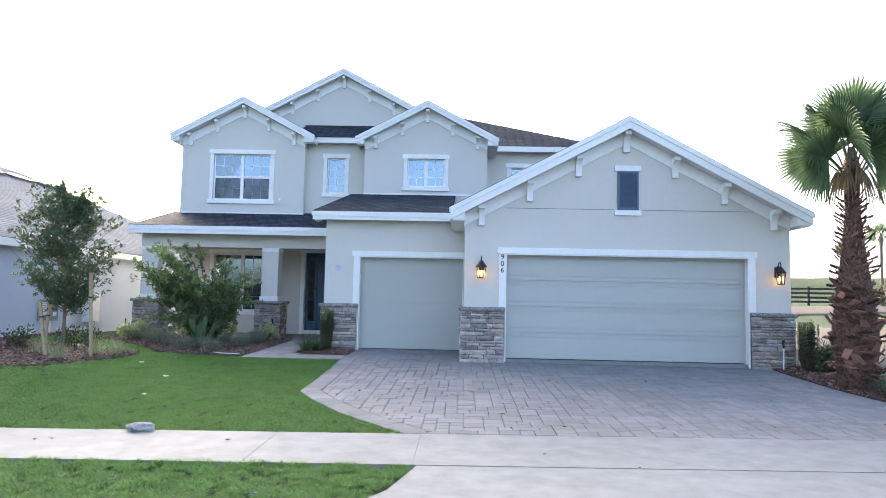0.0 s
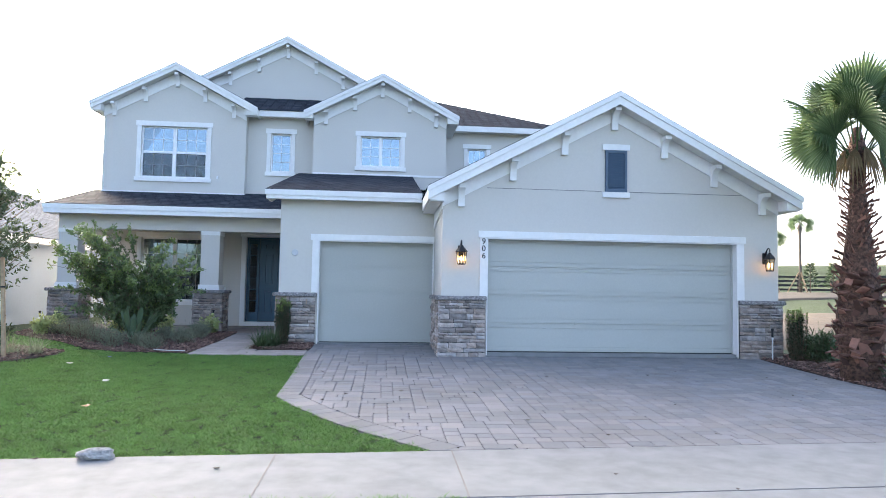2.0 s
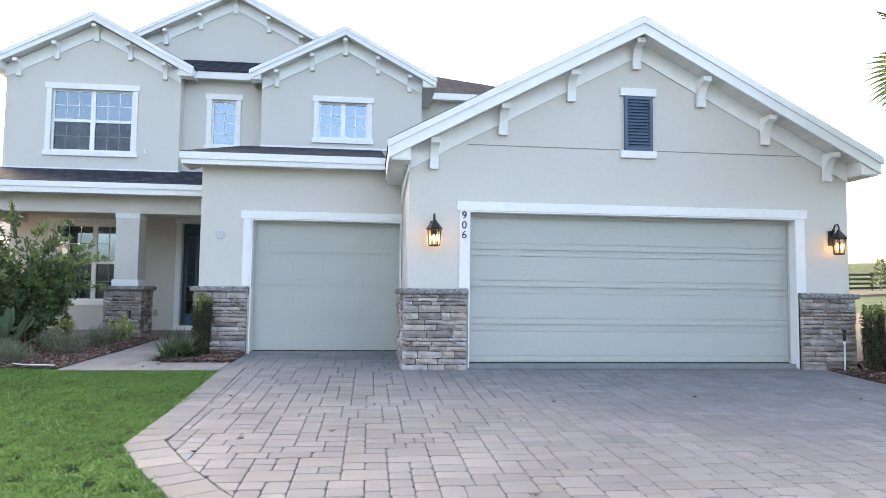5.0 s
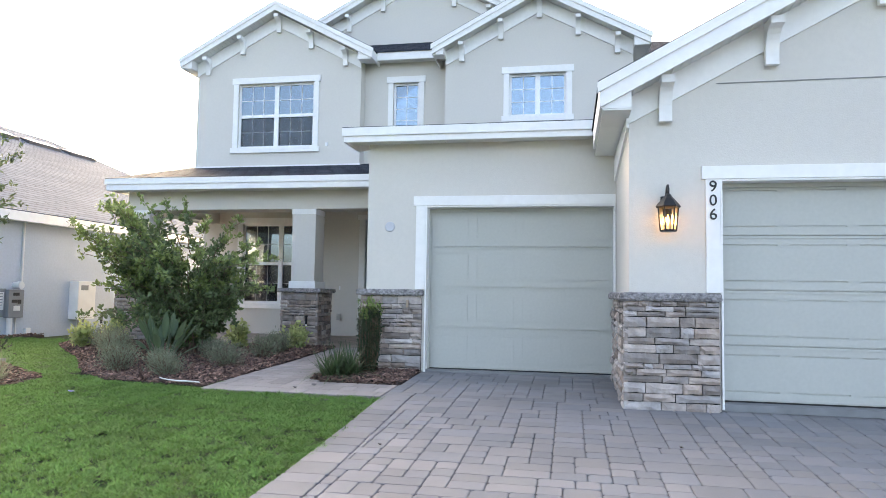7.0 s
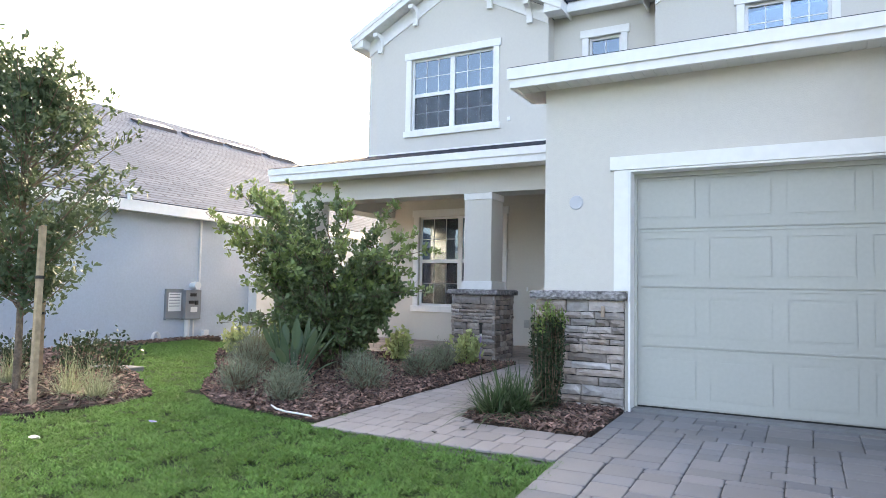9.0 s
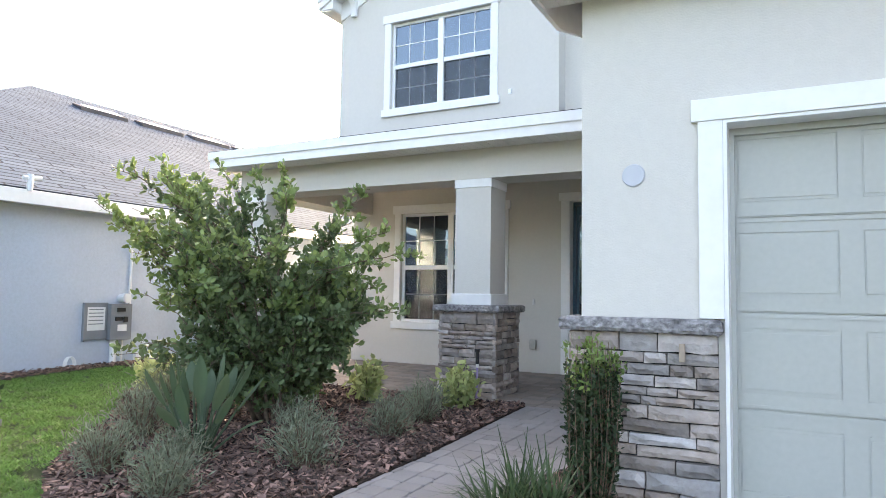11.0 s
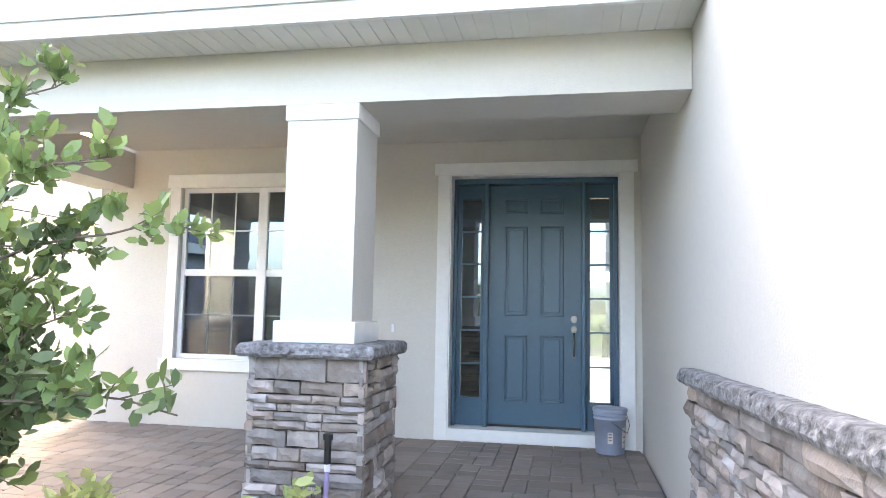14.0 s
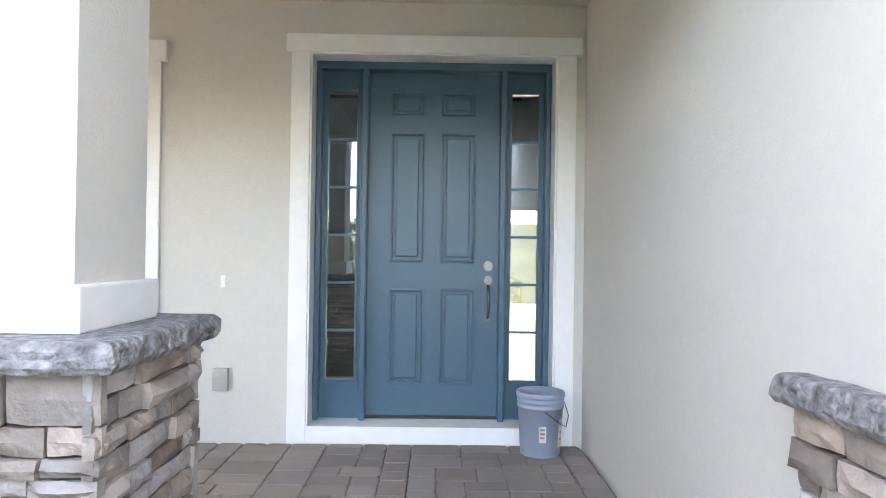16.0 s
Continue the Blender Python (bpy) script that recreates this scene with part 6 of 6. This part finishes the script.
lawn("lawn_grass", -6.5, -0.4, 6.2, 13.4, 15000, 0.016, on_lawn, "mown green lawn beside the driveway")
lawn("lawn_grass", -11.3, -6.5, 5.95, 17.5, 7000, 0.02, on_lawn, "mown green lawn between the houses")
lawn("verge_grass", -7.5, -0.15, 2.95, 5.36, 13000, 0.017, lambda x, y: (y < walk_s(x) - 0.004) & (x < np.interp(y, [2.9, 3.6, 4.6, 5.4], [-1.53, -0.98, -0.4, -0.24])), "mown green verge between pavement and kerb")
lawn("verge_grass", -16, -7.5, 2.95, 5.1, 1200, 0.05, lambda x, y: y < walk_s(x) - 0.02, "mown green verge farther along the road")
lawn("verge_grass", 7.2, 16, 2.95, 5.27, 1200, 0.05, lambda x, y: x > np.interp(y, [2.9, 3.6, 4.6, 5.3], [8.45, 7.85, 7.35, 7.25]), "mown green verge beyond the driveway apron")
lawn("lawn_grass", 6.3, 15, 6.88, 13.0, 1000, 0.05, lambda x, y: (y > walk_n(x) + 0.02) & (x > np.interp(y, [7.0, 7.8, 9.0], [7.3, 6.8, 6.47])) & ~inside(BED_PALM, x, y), "mown green lawn beyond the palm bed")
lawn("lawn_grass", -16, NX, 6.2, 12.6, 900, 0.05, lambda x, y: y > walk_n(x) + 0.02, "mown green lawn before the neighbouring house")
# longer tufts overhanging the pavement edges
lawn("verge_grass", -7.5, -0.2, 5.0, 5.37, 9000, 0.028, lambda x, y: (x < -0.28) & (np.abs(y - walk_s(x) + 0.03) < 0.045), "longer grass at the pavement's edge")


# ---- ledger stone ----
def stone_variants(n=14):
    out = []
    for k in range(n):
        bm = boxes((0, 1, 0, 1, 0, 1))
        bmesh.ops.subdivide_edges(bm, edges=[e for e in bm.edges if abs(e.verts[0].co.x - e.verts[1].co.x) > 0.5], cuts=3)
        bmesh.ops.subdivide_edges(bm, edges=[e for e in bm.edges if abs(e.verts[0].co.z - e.verts[1].co.z) > 0.5 and e.verts[0].co.y < 0.5], cuts=1)
        tilt = rng.uniform(-0.05, 0.05)
        for v in bm.verts:
            if v.co.y < 0.5:
                edge = v.co.z < 0.01 or v.co.z > 0.99 or v.co.x < 0.01 or v.co.x > 0.99
                v.co.y += rng.uniform(0.12, 0.38) if edge else rng.uniform(-0.2, 0.15)
            if v.co.z < 0.01:
                v.co.z += rng.uniform(-0.02, 0.07)
            elif v.co.z > 0.99:
                v.co.z -= rng.uniform(-0.02, 0.07)
            v.co.z += tilt * (v.co.x - 0.5)
            if v.co.x < 0.01:
                v.co.x += rng.uniform(0, 0.014)
            elif v.co.x > 0.99:
                v.co.x -= rng.uniform(0, 0.014)
        bmesh.ops.recalc_face_normals(bm, faces=bm.faces)
        me = bpy.data.meshes.new("stone")
        bm.to_mesh(me)
        bm.free()
        me.materials.append(STONE)
        out.append(me)
    return out


STONES = stone_variants()


def stone_face(root, p0, yaw, length, z0, z1, tip=None):
    """Courses of ledger stone on a face that starts at p0 and runs along the turned x axis, facing its -y."""
    base = pose(p0[0], p0[1], 0, 0, 0, yaw)
    if tip:
        base = base @ tip
    z = z0
    row = 0
    while z < z1 - 0.02:
        h = min(rng.choice([0.05, 0.065, 0.08, 0.1]), z1 - z)
        if z1 - z - h < 0.04:
            h = z1 - z
        x = 0.0
        while x < length - 0.005:
            w = rng.uniform(0.11, 0.38) * (0.75 if h < 0.06 else 1)
            if length - x - w < 0.1:
                w = length - x
            d = rng.uniform(0.03, 0.068)
            ob = new("stone", STONES[rng.integers(len(STONES))])
            ob.matrix_basis = base @ Matrix.LocRotScale((x + 0.0015, -d, z + 0.002), None, (w - 0.0045, d, h - 0.005))
            ob.parent = root
            x += w
        z += h
        row += 1


def ledge(root, x0, x1, y0, y1, z0, z1, seed, m=None):
    """A cast cap with rough chiselled edges."""
    bm = bmesh.new()
    nx, ny = max(2, int((x1 - x0) / 0.03)), max(2, int((y1 - y0) / 0.03))
    edge = [(x0 + (x1 - x0) * i / nx, y0) for i in range(nx)] + [(x1, y0 + (y1 - y0) * i / ny) for i in range(ny)] + [(x1 - (x1 - x0) * i / nx, y1) for i in range(nx)] + [(x0, y1 - (y1 - y0) * i / ny) for i in range(ny)]
    cx, cy = (x0 + x1) / 2, (y0 + y1) / 2
    rings = []
    for z, ins, amp in ((z0, 0.012, 0.008), (z0 + (z1 - z0) * 0.25, 0.0, 0.014), (z0 + (z1 - z0) * 0.5, 0.003, 0.017), (z0 + (z1 - z0) * 0.75, 0.005, 0.014), (z1 - 0.006, 0.012, 0.008), (z1, 0.022, 0.003)):
        ring = []
        for x, y in edge:
            q = noise.noise((x * 22 + seed, y * 22, z * 32)) * amp
            dx = ins * (1 if x <= x0 + 1e-6 else -1 if x >= x1 - 1e-6 else 0) + (q if abs(x - x0) < 1e-6 or abs(x - x1) < 1e-6 else 0)
            dy = ins * (1 if y <= y0 + 1e-6 else -1 if y >= y1 - 1e-6 else 0) + (q if abs(y - y0) < 1e-6 or abs(y - y1) < 1e-6 else 0)
            ring.append(bm.verts.new((x + dx, y + dy, z + noise.noise((x * 9, y * 9, z * 9 + seed)) * 0.004)))
        rings.append(ring)
    n = len(edge)
    for u, w in zip(rings, rings[1:]):
        for i in range(n):
            bm.faces.new((u[i], u[(i + 1) % n], w[(i + 1) % n], w[i]))
    bm.faces.new(rings[0][::-1])
    bm.faces.new(rings[-1])
    if m:
        bm.transform(m)
    part("cap_stone", bm, LEDGE, root, "grey rough-edged cap")


def facing(name, backs, faces, caps, label):
    root = empty(name, label, "stone facing", kind="structure")
    part("mortar_bed", boxes(*backs), MORTAR, root)
    for f in faces:
        stone_face(root, *f)
    for i, c in enumerate(caps):
        ledge(root, *c, 0.955, 1.035, i * 3.7)


facing("stone_facing_garage", [(WX0 - 0.02, 1.0, WY - 0.02, WY - 0.001, -0.1, 0.955), (WX0 - 0.02, WX0 - 0.001, WY, SY - 0.1, -0.1, 0.955)], [((WX0 - 0.06, WY - 0.018), 0, 1.0 - WX0 + 0.06, -0.1, 0.955), ((WX0 - 0.018, SY - 0.05), -90, SY - WY - 0.0, -0.1, 0.955)], [(WX0 - 0.1, 1.018, WY - 0.1, WY - 0.002), (WX0 - 0.1, WX0 - 0.002, WY - 0.001, SY - 0.03)], "grey and brown ledger stone facing on the garage pier")
facing("stone_facing_garage_end", [(5.925, WX1 + 0.02, WY - 0.02, WY - 0.001, -0.1, 0.955), (WX1 + 0.001, WX1 + 0.02, WY, 13.6, -0.1, 0.955)], [((5.925, WY - 0.018), 0, WX1 + 0.06 - 5.925, -0.1, 0.955), ((WX1 + 0.018, WY - 0.02), 90, 0.7, -0.1, 0.955)], [(5.905, WX1 + 0.1, WY - 0.1, WY - 0.002), (WX1 + 0.002, WX1 + 0.1, WY - 0.001, 13.62)], "grey ledger stone facing on the outer garage pier")
entry = empty("stone_facing_entry", "grey and tan ledger stone facing beside the entry path", "stone facing", kind="structure")
part("mortar_bed", boxes((SX0 - 0.02, -2.29, SY - 0.02, SY - 0.001, -0.1, 0.955)), MORTAR, entry)
stone_face(entry, (SX0 - 0.06, SY - 0.018), 0, -2.285 - SX0 + 0.06, -0.1, 0.955)
ledge(entry, SX0 - 0.11, -2.262, SY - 0.11, SY - 0.002, 0.955, 1.035, 7.7)
bm = boxes((-0.02, -0.001, -0.18, 2.76, -0.1, 0.95))
bm.transform(SIDE @ pose(0, 0, 0, -1.4, 0, 0))
part("mortar_bed", bm, MORTAR, entry)
far_end = SIDE @ Vector((-0.018, 2.78, 0))
stone_face(entry, (far_end.x, far_end.y), -90, 3.0, -0.1, 0.955, pose(0, 0, -0.075, 0, -1.4, 0))
for i, (a, b) in enumerate(((-0.2, 1.35), (1.354, 2.8))):
    ledge(entry, -0.11, -0.002, a, b, 0.955, 1.035, 11.3 + i, SIDE @ pose(0, 0, 0, -1.4, 0, 0))


def stone_pier(x0, x1, y0, y1):
    root = empty("stone_pier", "square ledger stone pier with a grey cap under a porch column", "pier", "porch piers", kind="structure")
    part("mortar_bed", boxes((x0 + 0.045, x1 - 0.045, y0 + 0.045, y1 - 0.045, -0.1, 0.955)), MORTAR, root)
    d = 0.045
    for p, yaw, ln in (((x0, y0 + d), 0, x1 - x0), ((x1 - d, y0), 90, y1 - y0), ((x1, y1 - d), 180, x1 - x0), ((x0 + d, y1), -90, y1 - y0)):
        stone_face(root, p, yaw, ln, -0.05, 0.955)
    ledge(root, x0 - 0.055, x1 + 0.055, y0 - 0.055, y1 + 0.055, 0.955, 1.035, x0)


stone_pier(-5.6, -4.87, 17.67, 18.38)
stone_pier(-9.03, -8.3, 17.67, 18.38)


# ---- pavers ----
def clip(poly, a, b):
    """The part of a polygon on the left-hand side of the line a-b."""
    out = []
    side = lambda p: (b[0] - a[0]) * (p[1] - a[1]) - (b[1] - a[1]) * (p[0] - a[0])
    for i, p in enumerate(poly):
        q = poly[(i + 1) % len(poly)]
        sp, sq = side(p), side(q)
        if sp >= 0:
            out.append(p)
        if sp * sq < 0:
            t = sp / (sp - sq)
            out.append((p[0] + t * (q[0] - p[0]), p[1] + t * (q[1] - p[1])))
    return out


def paver_geometry(poly, lift):
    """Top with a small chamfer, sides down into the joint."""
    # worn corners
    cut = []
    for a, b, c in zip(poly[-1:] + poly[:-1], poly, poly[1:] + poly[:1]):
        for q in (a, c):
            ln = math.hypot(q[0] - b[0], q[1] - b[1])
            k = min(0.3, rng.uniform(0.01, 0.024) / max(ln, 1e-6))
            cut.append((b[0] + (q[0] - b[0]) * k, b[1] + (q[1] - b[1]) * k))
    poly = cut
    n = len(poly)
    cx, cy = sum(p[0] for p in poly) / n, sum(p[1] for p in poly) / n
    r = [math.hypot(p[0] - cx, p[1] - cy) + 1e-6 for p in poly]

    def ring(ins, dz):
        return [(cx + (p[0] - cx) * (1 - ins / k), cy + (p[1] - cy) * (1 - ins / k), ground_z(p[0], p[1]) + dz) for p, k in zip(poly, r)]
    v = ring(0.0025, -0.02) + ring(0.0025, lift - 0.005) + ring(0.011, lift)
    f = [tuple(range(2 * n, 3 * n))]
    for k in range(2):
        for i in range(n):
            j = (i + 1) % n
            f.append((k * n + i, k * n + j, (k + 1) * n + j, (k + 1) * n + i))
    return v, f


def courses(x0, x1, y0, y1, along="y", unit=0.078):
    """Stones of mixed sizes fitted together over a rectangle, rows running along one axis."""
    nu, nv = (int((x1 - x0) / unit), int((y1 - y0) / unit)) if along == "y" else (int((y1 - y0) / unit), int((x1 - x0) / unit))
    su, sv = ((x1 - x0) / nu, (y1 - y0) / nv) if along == "y" else ((y1 - y0) / nu, (x1 - x0) / nv)
    used = np.zeros((nu + 4, nv + 5), bool)
    for j in range(nv):
        for i in range(nu):
            if used[i, j]:
                continue
            run = 1
            while run < 4 and i + run < nu and not used[i + run, j]:
                run += 1
            free = run
            while i + free < nu and not used[i + free, j] and free < 6:
                free += 1
            w = int(rng.choice([2, 3, 3, 4, 4]))
            w = min(w, run)
            if free - w == 1:
                w = w - 1 if w > 2 else min(w + 1, run)
            h = int(rng.choice([2, 2, 3]))
            h = min(h, nv - j)
            used[i:i + w, j:j + h] = True
            u0, u1, v0, v1 = i * su, (i + w) * su, j * sv, (j + h) * sv
            yield [(x0 + u0, y0 + v0), (x0 + u1, y0 + v0), (x0 + u1, y0 + v1), (x0 + u0, y0 + v1)] if along == "y" else [(x0 + v0, y0 + u0), (x0 + v1, y0 + u0), (x0 + v1, y0 + u1), (x0 + v0, y0 + u1)]


def lay_pavers(root, polys, near, single_mat=PAVER, field_mat=PAVER_ISLE):
    """The stones nearest the walk are pieces of their own, the rest one field."""
    vs, fs, single = [], [], 0
    for poly in polys:
        if len(poly) < 3:
            continue
        area = 0.5 * abs(sum(p[0] * q[1] - q[0] * p[1] for p, q in zip(poly, poly[1:] + poly[:1])))
        if area < 0.0012:
            continue
        v, f = paver_geometry(poly, rng.uniform(-0.0015, 0.0015))
        cx, cy = sum(p[0] for p in poly) / len(poly), sum(p[1] for p in poly) / len(poly)
        if near(cx, cy) and single < 300:
            me = bpy.data.meshes.new("paver")
            me.from_pydata(v, [], f)
            me.materials.append(single_mat)
            ob = new("paver", me)
            ob.parent = root
            single += 1
        else:
            o = len(vs)
            vs += v
            fs += [tuple(i + o for i in q) for q in f]
    if vs:
        me = bpy.data.meshes.new("paver_field")
        me.from_pydata(vs, [], fs)
        me.materials.append(field_mat)
        ob = tagged(new("paver_field", me), "mixed grey and tan concrete pavers", kind="stuff")
        ob.parent = root


def drive_right(y):
    return float(np.interp(y, [7.0, 7.8, 9.0, 10.6, 12.9], [7.25, 6.75, 6.42, 6.3, 6.3]))


BORDER = 0.3


def border_in(y):
    """Where the field of pavers begins, inside the border course along the lawn."""
    slope = float(edge_x(y + 0.1) - edge_x(y - 0.1)) / 0.2
    return float(edge_x(y)) + BORDER * math.sqrt(1 + slope * slope) + 0.005


polys = []
for p in itertools.chain(courses(-2.3, 7.3, 6.5, 13.0), courses(-2.3, 7.3, 13.0, 14.88)):
    ya, yb = p[0][1], p[2][1]
    if ya < 7.1:
        p = clip(p, (-10, walk_n(-10) + 0.012), (10, walk_n(10) + 0.012))
    if p and ya < 12.99:
        p = clip(p, (border_in(yb), yb), (border_in(ya), ya))
        p = clip(p, (drive_right(ya), ya), (drive_right(yb), yb)) if p else p
    elif p:
        p = clip(p, (WX0 - 0.05, 0), (WX0 - 0.05, 1))
        if p and ya >= 13.62:
            p = clip(p, (-2.28, 1), (-2.28, 0))
    if p:
        polys.append(p)
# border course along the lawn
way = [Vector((-2.3, 13.0))] + [Vector(p) for p in LAWN_EDGE] + [Vector((-0.06, 6.15))]
marks, left = [], 0.0
for a, b in zip(way, way[1:]):
    run, t = (b - a).length, left
    while t < run:
        c = a.lerp(b, t / run)
        n = Vector((-(b - a).y, (b - a).x)).normalized()
        marks.append((c, c + n * BORDER))
        t += rng.uniform(0.17, 0.3)
    left = t - run
for (a, b), (c, d) in zip(marks, marks[1:]):
    p = clip([tuple(a), tuple(c), tuple(d), tuple(b)], (-10, walk_n(-10) + 0.012), (10, walk_n(10) + 0.012))
    if p:
        polys.append(p)
lay_pavers(bpy.data.objects["driveway"], polys, lambda x, y: -2.4 < x < 0.4 and 10.9 < y < 13.4)
polys = []
for p in courses(-4.35, -2.305, 12.9, 13.62, "x"):
    polys.append(p)
for p in courses(-4.44, -3.11, 13.62, 17.45, "y"):
    xl = float(np.interp(p[0][1], [13, 15, 17.4], [-4.35, -4.32, -4.43]))
    xr = float(np.interp(p[0][1], [13.6, 13.8, 14.4, 15.4, 16.6], [-3.25, -3.44, -3.4, -3.25, -3.11]))
    p = clip(p, (xl, 1), (xl, 0))
    p = clip(p, (xr, 0), (xr, 1)) if p else p
    if p:
        polys.append(p)
lay_pavers(bpy.data.objects["walkway"], polys, lambda x, y: True, PAVER_PATH, PAVER_PORCH_FIELD)
floor_ob = bpy.data.objects["floor"]
lay_pavers(floor_ob, list(courses(-9.08, -3.08, 17.46, 20.43, "y")), lambda x, y: -4.9 < x < -3.0, PAVER_PORCH, PAVER_PORCH_FIELD)

# ---- joints and litter ----
bm = bmesh.new()
for x in (-7.8, -4.8, -1.78, -0.26):
    box(bm, x - 0.006, x + 0.006, walk_s(x), walk_n(x), -0.52, -0.4955)
ob = link("pavement_joint", bm, mat("joint_shadow", (0.2, 0.19, 0.18), 0.95))
for v in ob.data.vertices:
    v.co.z = ground_z(0, v.co.y) + (0.0025 if v.co.z > -0.51 else -0.02)
tagged(ob, "tooled joints across the concrete pavement", "trim", kind="structure")


def litter(kind, x, y, size, col, label, lift=0.0):
    """A small crumpled scrap lying on the ground."""
    bm = bmesh.new()
    g = ground_z(x, y) + lift
    n = 7
    a0 = rng.uniform(0, 6.28)
    rim = [bm.verts.new((x + size * math.cos(a0 + k * 6.283 / n) * rng.uniform(0.6, 1.1), y + size * math.sin(a0 + k * 6.283 / n) * rng.uniform(0.4, 0.9), g + 0.004 + size * rng.uniform(0.0, 0.35))) for k in range(n)]
    top = bm.verts.new((x, y, g + size * 0.3))
    low = bm.verts.new((x, y, g - 0.002))
    for k in range(n):
        bm.faces.new((rim[k], rim[(k + 1) % n], top))
        bm.faces.new((rim[(k + 1) % n], rim[k], low))
    m = mat(kind + "_surface", col, 0.7, var=0.15, scale=30)
    tagged(link(kind, bm, m), label, kind.replace("_", " "), kind + " on the ground" if kind == "dry_leaf" else "")


bm = bmesh.new()
bmesh.ops.create_icosphere(bm, subdivisions=3, radius=1.0)
for v in bm.verts:
    k = 1 + 0.45 * noise.noise(v.co * 1.4) + 0.12 * noise.noise(v.co * 5)
    v.co = Vector((v.co.x * 0.15 * k, v.co.y * 0.09 * k, v.co.z * 0.055 * k))
bm.transform(pose(-3.2, 6.4, ground_z(0, 6.4) + 0.03, 0, 0, 12))
tagged(link("stone_lump", bm, mat("pale_rock", (0.36, 0.35, 0.33), 0.9, var=0.2, scale=30, bump=0.8, bscale=60)), "pale broken stone at the lawn's edge", "stone")
litter("paper_scrap", -4.55, 9.97, 0.07, (0.75, 0.75, 0.73), "crumpled white paper scrap on the lawn", 0.035)
litter("paper_scrap", -5.72, 11.53, 0.06, (0.75, 0.75, 0.73), "white paper scrap on the lawn", 0.035)
litter("plastic_scrap", -5.42, 12.27, 0.045, (0.2, 0.24, 0.5), "blue plastic scrap on the lawn", 0.035)
litter("plastic_scrap", -1.34, 4.27, 0.04, (0.05, 0.12, 0.5), "blue plastic scrap on the verge", 0.035)
litter("dry_leaf", -4.1, 8.3, 0.06, (0.3, 0.15, 0.07), "curled brown dry leaf on the ground", 0.035)
for k in range(34):
    x = rng.uniform(-5.5, 6)
    y = rng.uniform(5.4, 12)
    if y > walk_n(x) and x < float(edge_x(y)) + 0.1:
        y = rng.uniform(5.4, 6.2)
    litter("dry_leaf", x, y, rng.uniform(0.015, 0.04), (0.07, 0.06, 0.05), "curled dark dry leaf on the ground", 0.003)
litter("pebble", -3.2, 13.35, 0.04, (0.1, 0.1, 0.1), "small dark pebble on the path", 0.003)
litter("pebble", -3.35, 13.15, 0.03, (0.1, 0.1, 0.1), "small dark pebble on the path", 0.003)
bm = bmesh.new()
tube(bm, [(x, y, ground_z(x, y) + 0.046) for x, y in ((-5.0, 13.16), (-4.85, 13.06), (-4.7, 13.01), (-4.55, 13.0), (-4.4, 12.98))], 0.0075, 0.0075, 8)
tagged(link("drip_hose", bm, PVC), "short white drip hose end at the bed's edge", "hose")
